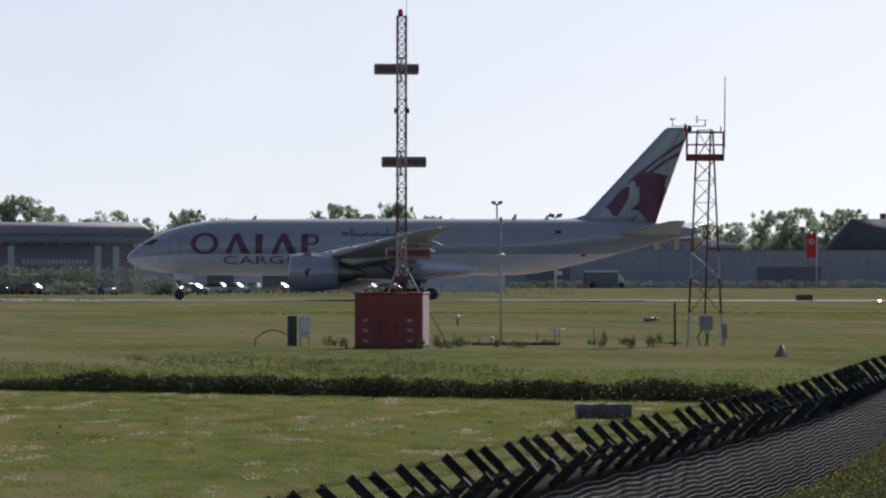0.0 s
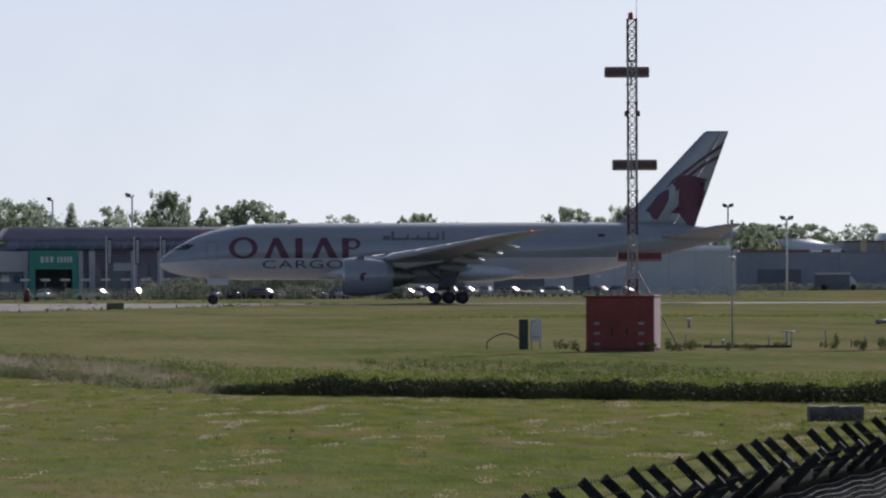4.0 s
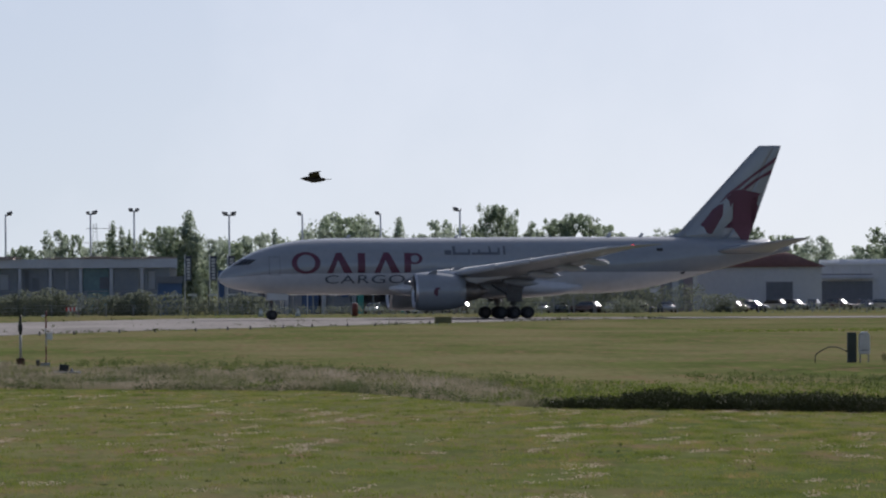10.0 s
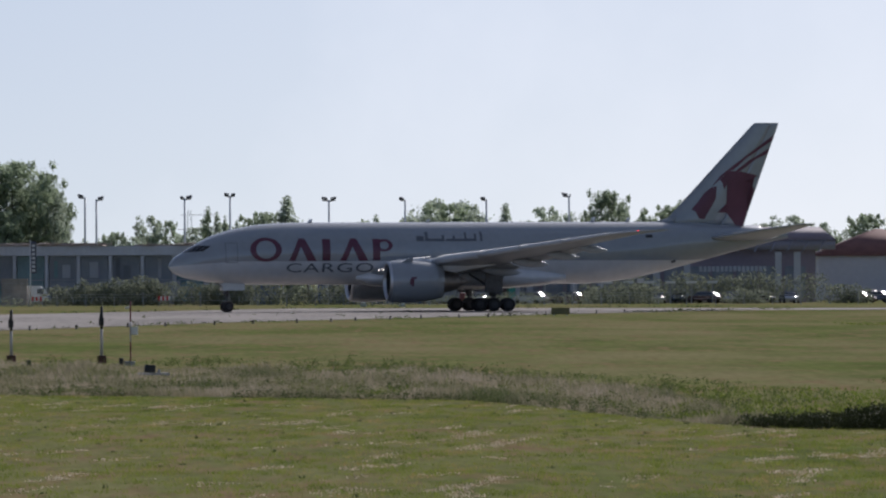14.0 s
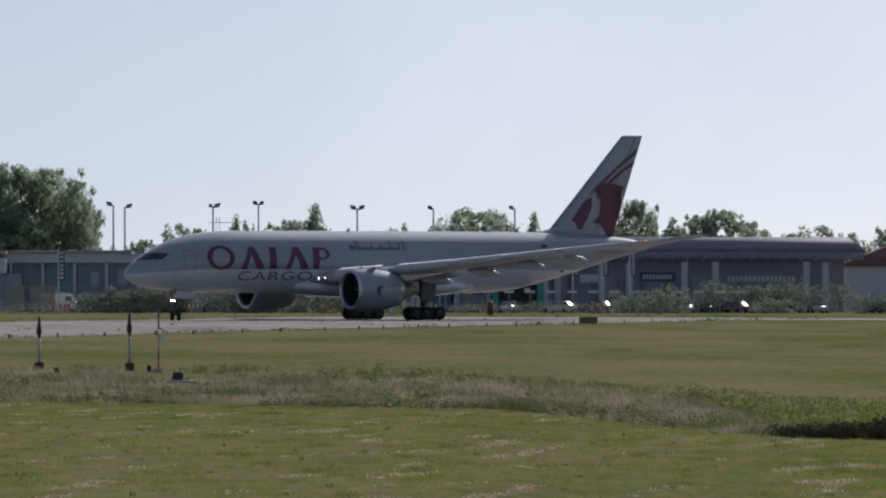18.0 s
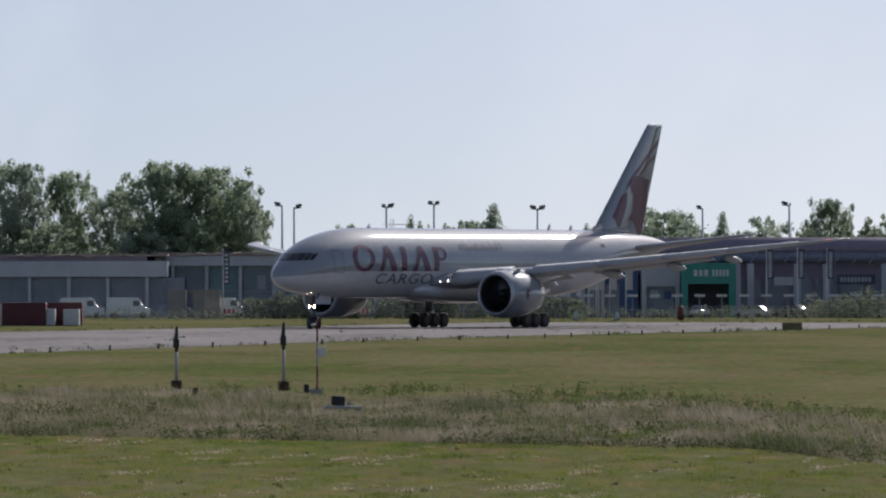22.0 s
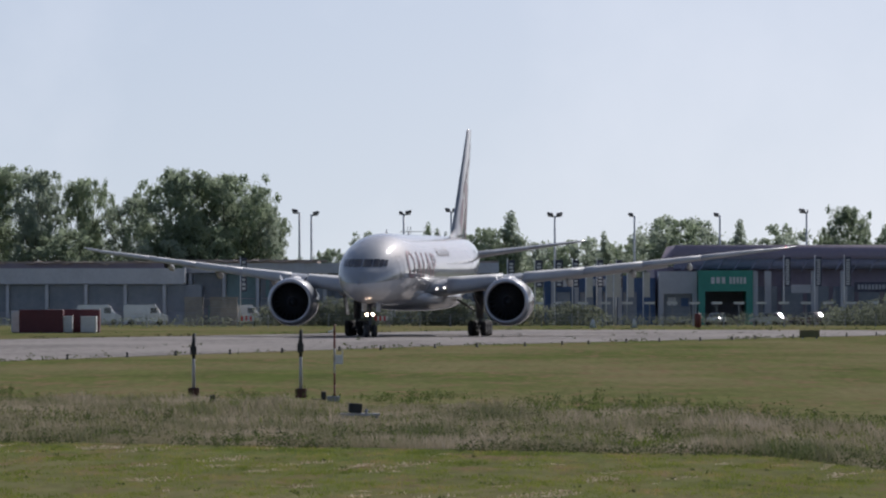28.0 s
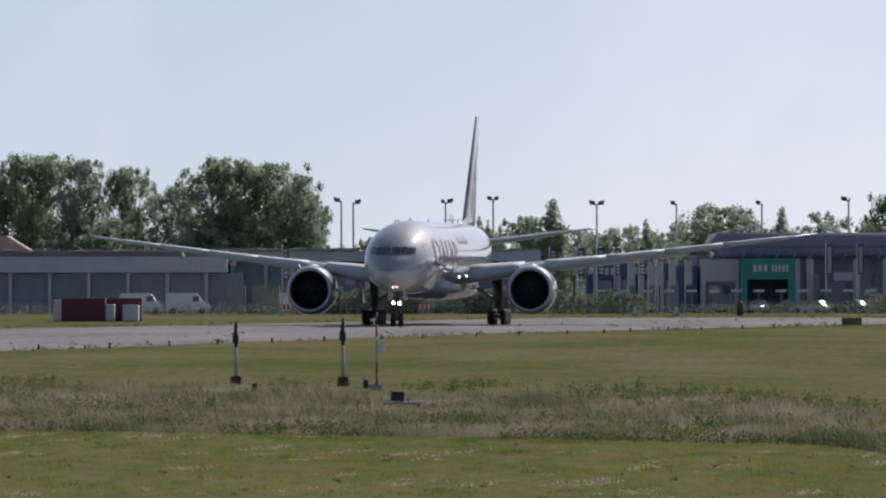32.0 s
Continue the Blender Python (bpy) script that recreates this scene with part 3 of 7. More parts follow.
    for shape in (
            ringpoly(9.1, 6.2, 1.38, 1.2, 0.52, 0.3),
            [[(11.1, 5.05), (11.98, 7.3), (12.5, 7.3), (13.55, 5.05), (12.75, 5.05), (12.15, 6.5), (11.65, 5.05)]],
            [[(14.05, 5.1), (14.05, 7.25), (14.75, 7.25), (14.75, 5.1)]],
            [[(15.6, 5.05), (16.53, 7.3), (17.05, 7.3), (18.1, 5.05), (17.3, 5.05), (16.7, 6.5), (16.15, 5.05)]],
            [[(18.5, 5.1), (18.5, 7.25), (19.15, 7.25), (19.15, 5.1)]] + ringpoly(19.5, 6.6, 0.75, 0.62, 0.35, 0.22)):
        shape = [[(7.75 + (x - 7.75) * 1.15, z) for x, z in p] for p in shape]
        decal("side_emblem", shape, M["maroon"], hull, "plain maroon shape painted on the side")
    # small grey marks behind them
    for x0, w, h in ((24.6, 0.75, 0.5), (25.5, 0.3, 0.95), (25.8, 1.5, 0.25), (27.2, 0.25, 0.6), (27.6, 1.9, 0.25), (28.3, 0.25, 0.55), (29.5, 0.22, 0.9), (29.72, 0.85, 0.25), (30.5, 0.22, 0.75), (31.1, 0.24, 0.95)):
        decal("side_mark", [[(x0, 7.0), (x0 + w, 7.0), (x0 + w, 7.0 + h), (x0, 7.0 + h)]], M["letter_grey"], hull, "plain grey painted bar")

    # CARGO in grey letters under them
    txt = bpy.data.curves.new("cargo_text", "FONT")
    txt.body, txt.size, txt.space_character = "CARGO", 1.15, 1.1
    tob = new("cargo_text", txt)
    bpy.context.view_layer.update()
    raw = bpy.data.meshes.new_from_object(tob.evaluated_get(bpy.context.evaluated_depsgraph_get()))
    bpy.data.objects.remove(tob)
    wide = max(v.co.x for v in raw.vertices)
    for s in (1, -1):
        bm = bmesh.new()
        bm.from_mesh(raw)
        for k in range(1, 5):
            bmesh.ops.bisect_plane(bm, geom=bm.verts[:] + bm.edges[:] + bm.faces[:], plane_co=(0, k * 0.17, 0), plane_no=(0, 1, 0))
        for v in bm.verts:
            u = v.co.x / wide
            x = 11.3 + 8.9 * (u if s > 0 else 1 - u)
            z = 3.95 + v.co.y * 1.12
            v.co = Vector((NOSE - x, s * hull(x, z, 0.035), z))
        for f in bm.faces:
            f.normal_update()
            if f.normal.y * s < 0:
                f.normal_flip()
        part("cargo_lettering", bm, M["letter_grey"], ac, "grey lettering CARGO")
    bpy.data.meshes.remove(raw)

    # flight deck windows, doors, small openings
    for s in (1, -1):
        for y0, y1, z0, z1 in ((0.04, 0.78, 5.96, 6.62), (0.84, 1.3, 5.98, 6.64), (1.35, 1.62, 6.0, 6.62), (1.66, 1.88, 6.04, 6.58)):
            bm, grid = bmesh.new(), []
            for i in range(5):
                z = z0 + (z1 - z0) * i / 4
                row = []
                for k in range(5):
                    y = y0 + (y1 - y0) * k / 4
                    lo_x, hi_x = 0.3, 8.0
                    for _ in range(30):
                        mid = (lo_x + hi_x) / 2
                        lo_x, hi_x = (mid, hi_x) if hull(mid, z, 0.0) < y else (lo_x, mid)
                    row.append(bm.verts.new((NOSE - lo_x + 0.025, s * (y + 0.012), z + 0.012)))
                grid.append(row)
            for i in range(4):
                for k in range(4):
                    f = bm.faces.new((grid[i][k], grid[i][k + 1], grid[i + 1][k + 1], grid[i + 1][k]))
                    f.normal_update()
                    if f.normal.x < 0:
                        f.normal_flip()
            part("cockpit_window", bm, M["dark_glass"], ac, "dark flight deck window", True)
        def frame_poly(x0, x1, z0, z1, w):
            return [[(x0, z0), (x1, z0), (x1, z0 + w), (x0, z0 + w)], [(x0, z1 - w), (x1, z1 - w), (x1, z1), (x0, z1)], [(x0, z0 + w), (x0 + w, z0 + w), (x0 + w, z1 - w), (x0, z1 - w)], [(x1 - w, z0 + w), (x1, z0 + w), (x1, z1 - w), (x1 - w, z1 - w)]]
        decal("door_outline", frame_poly(5.3, 6.5, 4.9, 6.9, 0.05), M["letter_grey"], lambda x, z: hull(x, z, 0.01), "", (s,))
        # vent holes are flat patches: their inner shade is painted near-black
        decal("vent_patch", [[(48.2, 7.3), (48.9, 7.3), (48.9, 7.6), (48.2, 7.6)]], M["void"], lambda x, z: hull(x, z, 0.01), "", (s,))
        decal("vent_patch", [[(51.0, 4.75), (51.5, 4.85), (51.4, 5.05), (50.95, 4.95)]], M["void"], lambda x, z: hull(x, z, 0.01), "", (s,))
    for x, h in ((43.0, 0.5), (46.6, 0.42), (14.0, 0.35), (26, 0.3)):
        bm = bmesh.new()
        zt = curve(TOP, x)
        loft(bm, [[(NOSE - x, 0.04, zt - 0.05), (NOSE - x - 0.5, 0.04, zt - 0.05), (NOSE - x - 0.5, -0.04, zt - 0.05), (NOSE - x, -0.04, zt - 0.05)], [(NOSE - x - 0.35, 0.02, zt + h), (NOSE - x - 0.6, 0.02, zt + h), (NOSE - x - 0.6, -0.02, zt + h), (NOSE - x - 0.35, -0.02, zt + h)]])
        part("blade_aerial", bm, M["paint_white"], ac)
    bm = bmesh.new()
    block(bm, NOSE - 48.6, NOSE - 47.9, -0.06, 0.06, 2.75, 3.2)
    part("belly_aerial", bm, M["paint_white"], ac)

    # engines
    for side in (1, -1):
        cy, cz, x0 = side * 9.5, 3.02, NOSE - 20.15
        c = (x0, cy, cz)
        bm = bmesh.new()
        lathe(bm, [(-0.25, 1.98), (-0.6, 2.06), (-1.4, 2.12), (-2.6, 2.1), (-3.8, 1.98), (-4.8, 1.82), (-5.5, 1.66), (-5.5, 1.6), (-4.6, 1.62)], 40, "X", c)
        nac = part("engine", bm, M["paint_grey"], ac, "grey engine nacelle", True)
        bm = bmesh.new()
        lathe(bm, [(-0.26, 1.985), (-0.12, 1.93), (-0.02, 1.83), (0.0, 1.76), (-0.04, 1.69), (-0.14, 1.64), (-0.3, 1.61)], 40, "X", c)
        part("inlet_lip", bm, M["bare_metal"], nac, "polished inlet ring", True)
        # duct and disc behind the fan: the intake's shade is put into near-black colour
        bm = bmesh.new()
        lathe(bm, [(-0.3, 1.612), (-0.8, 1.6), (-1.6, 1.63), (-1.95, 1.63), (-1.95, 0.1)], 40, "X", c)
        part("inlet_duct", bm, M["void"], nac, "near-black inlet duct and disc, coloured as inner shade", True)
        bm = bmesh.new()
        q = []
        for r, tw, w in ((0.45, 0.2, 0.1), (1.0, 0.55, 0.17), (1.58, 0.95, 0.22)):
            for e in (-1, 1):
                da = e * w / r * math.cos(tw) * 1.1
                q.append(bm.verts.new((e * w * math.sin(tw) * 1.4, r * math.cos(da), r * math.sin(da))))
        for i in (0, 2):
            bm.faces.new((q[i], q[i + 1], q[i + 3], q[i + 2]))
        blade = part("fan_blade", bm, M["fan_dark"], nac, "", True)
        blade.location = (x0 - 1.45, cy, cz)
        for k in range(1, 22):
            o = new("fan_blade", blade.data)
            o.parent, o.matrix_basis = nac, pose(x0 - 1.45, cy, cz, 360 * k / 22, 0, 0)
        bm = bmesh.new()
        lathe(bm, [(-0.75, 0.02), (-0.85, 0.16), (-1.05, 0.32), (-1.35, 0.46), (-1.5, 0.48)], 20, "X", c)
        part("spinner", bm, M["fan_dark"], nac, "", True)
        bm = bmesh.new()
        lathe(bm, [(-4.6, 1.2), (-5.6, 1.18), (-6.6, 0.95), (-7.2, 0.78), (-7.2, 0.7)], 28, "X", c)
        part("core_cowl", bm, M["hot_metal"], nac, "bare metal core cowl", True)
        bm = bmesh.new()
        lathe(bm, [(-6.9, 0.62), (-7.4, 0.5), (-8.0, 0.22), (-8.25, 0.04)], 20, "X", c)
        part("exhaust_plug", bm, M["hot_metal"], nac, "", True)
        bm = bmesh.new()
        rings = []
        for x, zt, zb, w in ((-0.9, 5.0, 4.9, 0.1), (-2.2, 5.25, 4.7, 0.3), (-4.0, 5.2, 4.3, 0.34), (-6.0, 5.0, 3.7, 0.32), (-8.5, 4.9, 4.2, 0.25), (-11, 4.8, 4.6, 0.1)):
            rings.append([(x0 + x, cy + w, zb), (x0 + x, cy + w * 0.7, zt), (x0 + x, cy - w * 0.7, zt), (x0 + x, cy - w, zb)])
        loft(bm, rings)
        part("pylon", bm, M["paint_white"], nac, "", True)
        for s2 in (1, -1):
            bm = bmesh.new()
            a = radians(62 if s2 * side > 0 else 118)
            p = [(x0 - 1.3 - d, cy + math.cos(a) * rr, cz + math.sin(a) * rr) for d, rr in ((0, 2.1), (1.1, 2.1), (1.1, 2.6), (0.6, 2.5))]
            loft(bm, [[(x, y, z + 0.02) for x, y, z in p], [(x, y, z - 0.02) for x, y, z in p]])
            part("strake", bm, M["paint_grey"], nac)
        # small maroon mark on the outer cowl
        bm = bmesh.new()
        for a0, a1, u0, u1 in ((-0.16, 0.1, 1.9, 2.35), (0.1, 0.2, 2.05, 2.6), (-0.24, -0.16, 2.1, 2.3)):
            v = [bm.verts.new((x0 - u, cy + side * 2.135 * math.cos(a), cz + 2.135 * math.sin(a))) for u, a in ((u0, a0), (u1, a0), (u1, a1), (u0, a1))]
            bm.faces.new(v)
        part("cowl_emblem", bm, M["maroon"], nac, "small maroon mark")

    # landing gear
    def wheel(parent, x, y, z, r, w):
        bm = bmesh.new()
        lathe(bm, [(-w / 2, r * 0.55), (-w / 2, r * 0.86), (-w * 0.36, r * 0.98), (0, r), (w * 0.36, r * 0.98), (w / 2, r * 0.86), (w / 2, r * 0.55)], 24, "Y")
        tyre = part("wheel", bm, M["black_rubber"], parent, "black tyre on a grey hub", True)
        bm2 = bmesh.new()
        lathe(bm2, [(-w * 0.42, 0.05), (-w * 0.42, r * 0.3), (-w * 0.47, r * 0.56), (w * 0.47, r * 0.56), (w * 0.42, r * 0.3), (w * 0.42, 0.05)], 16, "Y")
        me = bpy.data.meshes.new("hub")
        bm2.to_mesh(me)
        bm2.free()
        base = len(tyre.data.polygons)
        bm = bmesh.new()
        bm.from_mesh(tyre.data)
        bm.from_mesh(me)
        for f in list(bm.faces)[base:]:
            f.material_index = 1
        bm.to_mesh(tyre.data)
        bm.free()
        bpy.data.meshes.remove(me)
        tyre.data.materials.append(M["hub_dark"])
        tyre.location = (x, y, z)
        return tyre

    wheels = []
    bm = bmesh.new()
    rod(bm, (0, 0, 0.55), (0, 0, 2.0), 0.09, 0.09, 12)
    rod(bm, (0, 0, 1.5), (-0.05, 0, 3.2), 0.15, 0.17, 12)
    rod(bm, (0, -0.36, 0.55), (0, 0.36, 0.55), 0.07)
    rod(bm, (0.05, 0, 2.2), (1.4, 0, 3.1), 0.07)
    rod(bm, (0.2, 0, 0.8), (0.3, 0, 1.3), 0.04)
    rod(bm, (0.3, 0, 1.3), (0.12, 0, 1.8), 0.04)
    ng = part("nose_gear", bm, M["gear_metal"], ac)
    ng.location = (NOSE - 5.9, 0, 0)
    for y in (-0.33, 0.33):
        wheels.append((wheel(ng, 0, y, 0.55, 0.55, 0.38), 0.55))
    for y in (-0.26, 0.26):
        bm = bmesh.new()
        lathe(bm, [(-0.14, 0.06), (-0.1, 0.13), (0.06, 0.15), (0.06, 0.13), (-0.02, 0.12)], 14, "X", (NOSE - 5.6, y, 1.95))
        part("taxi_lamp_housing", bm, M["gear_metal"], ac)
        bm = bmesh.new()
        lathe(bm, [(0.0, 0.12), (0.02, 0.08), (0.025, 0.005)], 14, "X", (NOSE - 5.6, y, 1.95))
        part("taxi_lamp", bm, M["lamp_white"], ac, "lit white taxi lamp")
    for s in (1, -1):
        bm = bmesh.new()
        block(bm, NOSE - 7.6, NOSE - 5.3, s * 0.62 - 0.03, s * 0.62 + 0.03, 2.15, 2.95, None, 0.02)
        part("nose_gear_door", bm, M["paint_white"], ac)
    for side in (1, -1):
        cy = side * 5.49
        bm = bmesh.new()
        rod(bm, (0, 0, 0.8), (0.05, 0, 2.2), 0.16, 0.16, 12)
        rod(bm, (0.05, 0, 1.5), (0.1, -side * 0.1, 4.2), 0.33, 0.42, 12)
        rod(bm, (-0.1, 0, 1.9), (-1.3, -side * 0.2, 3.9), 0.14)
        rod(bm, (-1.48, 0, 0.68), (1.48, 0, 0.74), 0.14, 0.14, 10)
        for dx in (-1.46, 0, 1.46):
            rod(bm, (dx, -0.72, 0.67), (dx, 0.72, 0.67), 0.085)
        rod(bm, (0.05, -side * 0.1, 2.0), (0.2, -side * 2.3, 3.4), 0.1)
        rod(bm, (0.05, 0, 2.2), (2.4, -side * 0.3, 3.7), 0.1)
        rod(bm, (-0.2, 0, 0.95), (-0.7, 0, 1.6), 0.05)
        rod(bm, (-0.7, 0, 1.6), (-0.1, 0, 2.2), 0.05)
        mg = part("main_gear", bm, M["gear_metal"], ac)
        mg.location = (0, cy, 0)
        for dx in (-1.46, 0, 1.46):
            for dy in (-0.56, 0.56):
                wheels.append((wheel(mg, dx, dy, 0.67, 0.67, 0.5), 0.67))
        bm = bmesh.new()
        block(bm, -0.75, 1.0, side * 0.6 - 0.03, side * 0.6 + 0.03, 1.95, 4.1, Matrix.Rotation(radians(-side * 8), 4, "X"), 0.03)
        part("gear_door", bm, M["gear_metal"], mg)
    return ac, ng, wheels


AIRCRAFT, NOSE_GEAR, WHEELS = freighter()


# ---- more materials ----
M.update({
    "galv": mat("galvanised_steel", (0.42, 0.43, 0.44), (0.3, 0.31, 0.32), 4, 0.5, 0.6),
    "mast_red": mat("weathered_red_paint", (0.21, 0.05, 0.042), (0.13, 0.038, 0.035), 2, 0.6),
    "panel_brown": mat("dull_brown_grey_panel", (0.36, 0.27, 0.27), (0.27, 0.2, 0.2), 3, 0.6),
    "band_brown": mat("dark_brown_paint", (0.17, 0.10, 0.095), (0.12, 0.075, 0.07), 3, 0.6),
    "sunlit_pink": mat("sunlit_pink_paint", (0.66, 0.50, 0.50), (0.54, 0.38, 0.38), 2, 0.6),
    "mast_white": mat("weathered_white_paint", (0.5, 0.48, 0.46), (0.36, 0.34, 0.33), 2, 0.6),
    "hut_red": mat("orange_red_hut_panels", (0.30, 0.055, 0.045), (0.20, 0.036, 0.03), 0.9, 0.55, fine=6, bump=0.05),
    "dark_panel": mat("dark_antenna_panel", (0.10, 0.08, 0.075), (0.065, 0.055, 0.05), 2, 0.6),
    "white_box": mat("white_cabinet", (0.72, 0.72, 0.7), (0.55, 0.55, 0.53), 2, 0.5),
    "green_box": mat("dark_green_cabinet", (0.06, 0.075, 0.06), (0.04, 0.05, 0.04), 2, 0.6),
    "grey_box": mat("grey_cabinet", (0.3, 0.31, 0.32), (0.22, 0.23, 0.24), 2, 0.55),
    "black": mat("black_plastic", (0.02, 0.02, 0.021), (0.03, 0.03, 0.03), 3, 0.6),
    "fence_dark": mat("dark_fence_steel", (0.024, 0.026, 0.026), (0.036, 0.038, 0.038), 6, 0.9, 0.0, spec=0.02),
    "rust_base": mat("red_brown_base", (0.14, 0.05, 0.035), (0.05, 0.03, 0.025), 4, 0.8),
    "fence_tip": mat("glint_grey_cap", (0.12, 0.125, 0.12), (0.07, 0.07, 0.07), 5, 0.8, 0.0, spec=0.1),
    "fence_wire": mat("galvanised_wire", (0.62, 0.62, 0.62), (0.42, 0.42, 0.42), 5, 0.7, 0.0, spec=0.1),
    "concrete": mat("weathered_concrete", (0.36, 0.34, 0.31), (0.2, 0.19, 0.175), 1.2, 0.9, bump=0.4, fine=14),
    "old_slab": mat("stained_old_concrete", (0.2, 0.18, 0.165), (0.07, 0.065, 0.055), 4, 0.95, bump=0.5, fine=18),
    "cone_pink": mat("faded_red_marker", (0.45, 0.12, 0.12), (0.35, 0.1, 0.1), 4, 0.6),
    "sign_olive": mat("weathered_sign_back", (0.20, 0.18, 0.08), (0.14, 0.13, 0.06), 2, 0.7),
    "beacon_red": mat("red_lamp_glass", (0.75, 0.03, 0.04), None, 2, 0.25),
    "soil": mat("bare_soil", (0.16, 0.12, 0.08), (0.1, 0.075, 0.05), 3, 0.95),
})


# ---- perimeter fence at the camera ----
def fence_bow(y):
    """The run bows a little to the road in its middle stretch."""
    return 0.5 * math.sin(math.pi * min(1.0, max(0.0, (y - 42) / 70)))


def fence():
    # one run, away to the right
    ax, ay, bx, by = 2.1375, 0.0, 38.0, 151.0
    ln = math.hypot(bx - ax, by - ay)
    ang = math.degrees(math.atan2(by - ay, bx - ax))
    fe = thing("perimeter_fence", ax, ay, "dark mesh perimeter fence with slanted arms and barbed wire", "fence", rz=ang)
    H = 1.28
    off = lambda x: -fence_bow(ay + (by - ay) * x / ln)
    # posts
    bm = bmesh.new()
    rod(bm, (0, 0, 0), (0, 0, H), 0.035, 0.035, 8)
    me = bpy.data.meshes.new("fence_post")
    bm.to_mesh(me)
    bm.free()
    me.materials.append(M["fence_dark"])
    rnd = random.Random(4)
    for k in range(int(ln / 4.0)):
        p = new("post", me)
        p.parent, p.location = fe, (k * 4.0, off(k * 4.0) + 0.07, 0)
    # pairs of slanted arms along the top: the long one to the field, the short one to the road
    arms = []
    for name, s, long in (("field_arm", 1, 0.70), ("road_arm", -1, 0.58)):
        bm = bmesh.new()
        tilt = pose(0, 0, H - 0.03, -s * 45, 0, 0)
        block(bm, -0.055, 0.055, -0.012, 0.012, 0, long, tilt)
        block(bm, -0.055, -0.04, -0.05, 0.05, 0, long, tilt)
        # the paler cap paints the glint on each arm's tip
        block(bm, -0.06, 0.06, -0.055, 0.055, long, long + 0.015, tilt, 0.0, 1)
        me = bpy.data.meshes.new(name)
        bm.to_mesh(me)
        bm.free()
        me.materials.append(M["fence_dark"])
        me.materials.append(M["fence_tip"])
        arms.append((name, me))
    for k in range(int(ln / 1.98)):
        x = k * 1.98 + rnd.uniform(-0.25, 0.25)
        for name, me in arms:
            a = new(name, me)
            a.parent = fe
            a.matrix_basis = pose(x, off(x), rnd.uniform(-0.012, 0.012), rnd.uniform(-2, 2), rnd.uniform(-1.5, 1.5), rnd.uniform(-4, 4))
    # barbed wires with their barbs
    bm = bmesh.new()
    for s, us in ((1, (0.3, 0.5, 0.69)), (-1, (0.14, 0.26, 0.4, 0.55))):
        for u in us:
            x = 0.0
            while x < ln:
                sag = lambda q: -0.012 * math.sin(math.pi * (q % 1.98) / 1.98)
                rod(bm, (x, off(x) + s * u * 0.7, H + u * 0.7 - 0.02 + sag(x)), (x + 1.0, off(x + 1.0) + s * u * 0.7, H + u * 0.7 - 0.02 + sag(x + 1.0)), 0.0035, 0.0035, 3, False)
                for q in range(4):
                    b = x + q * 0.25
                    rod(bm, (b - 0.02, off(b) + s * u * 0.7 - 0.01, H + u * 0.7 - 0.045), (b + 0.02, off(b) + s * u * 0.7 + 0.01, H + u * 0.7 + 0.005), 0.004, 0.004, 3, False)
                x += 1.0
    part("barbed_wire", bm, M["fence_dark"], fe)
    # top rail, and a dark sheet added as the mesh's background, in short bays
    for name, z0, z1, y0, y1 in (("top_rail", H - 0.07, H + 0.08, -0.03, 0.03), ("screen", 0.02, H - 0.07, 0.03, 0.036)):
        bm = bmesh.new()
        ring = lambda q: [(q, off(q) + y0, z0), (q, off(q) + y1, z0), (q, off(q) + y1, z1), (q, off(q) + y0, z1)]
        loft(bm, [ring(ln * k / 47) for k in range(48)])
        part(name, bm, M["fence_dark"], fe, "plain dark sheet behind the mesh" if name == "screen" else "")
    # woven mesh: wavy level wires and upright wires
    bm = bmesh.new()
    for k in range(17):
        z = 0.04 + k * 0.07
        pts, x = [], 0.0
        while x < ln:
            pts.append((x, off(x), z + 0.004 * math.sin(x * 6.6 + k * 0.35) + 0.016 * math.sin(x * 1.7 + k * 0.5) + 0.006 * math.sin(x * 0.7)))
            x += 0.2
        rows = [[bm.verts.new((p[0], p[1] + dy, p[2] + dz)) for p in pts] for dy, dz in ((0.003, -0.0025), (-0.003, -0.0025), (0, 0.0032))]
        for i in range(len(pts) - 1):
            for a, b in ((0, 1), (1, 2), (2, 0)):
                bm.faces.new((rows[a][i], rows[b][i], rows[b][i + 1], rows[a][i + 1]))
    part("mesh_wire", bm, M["fence_wire"], fe, "pale woven mesh wires")
    bm = bmesh.new()
    for k in range(int(ln / 0.33)):
        x = k * 0.33
        v = [bm.verts.new((x + dx, off(x) - 0.014, z)) for dx, z in ((-0.02, 0), (0.02, 0), (0.02, H - 0.06), (-0.02, H - 0.06))]
        bm.faces.new(v)
    part("wire_netting", bm, M["fence_dark"], fe)


fence()


# ---- glide path mast with its hut ----
def lattice(bm, z0, z1, w0, w1, bays, r=0.022, diag=0.011, idx=0, x=0.0):
    for k in range(bays):
        a, b = z0 + (z1 - z0) * k / bays, z0 + (z1 - z0) * (k + 1) / bays
        wa, wb = (w0 + (w1 - w0) * q / bays for q in (k, k + 1))
        ca = [(x + sx * wa / 2, sy * wa / 2, a) for sx, sy in ((-1, -1), (1, -1), (1, 1), (-1, 1))]
        cb = [(x + sx * wb / 2, sy * wb / 2, b) for sx, sy in ((-1, -1), (1, -1), (1, 1), (-1, 1))]
        for i in range(4):
            rod(bm, ca[i], cb[i], r, r, 5, False, idx)
            rod(bm, cb[i], cb[(i + 1) % 4], diag, diag, 4, False, idx)
            rod(bm, ca[i], cb[(i + 1) % 4], diag, diag, 4, False, idx)
            rod(bm, ca[(i + 1) % 4], cb[i], diag, diag, 4, False, idx)


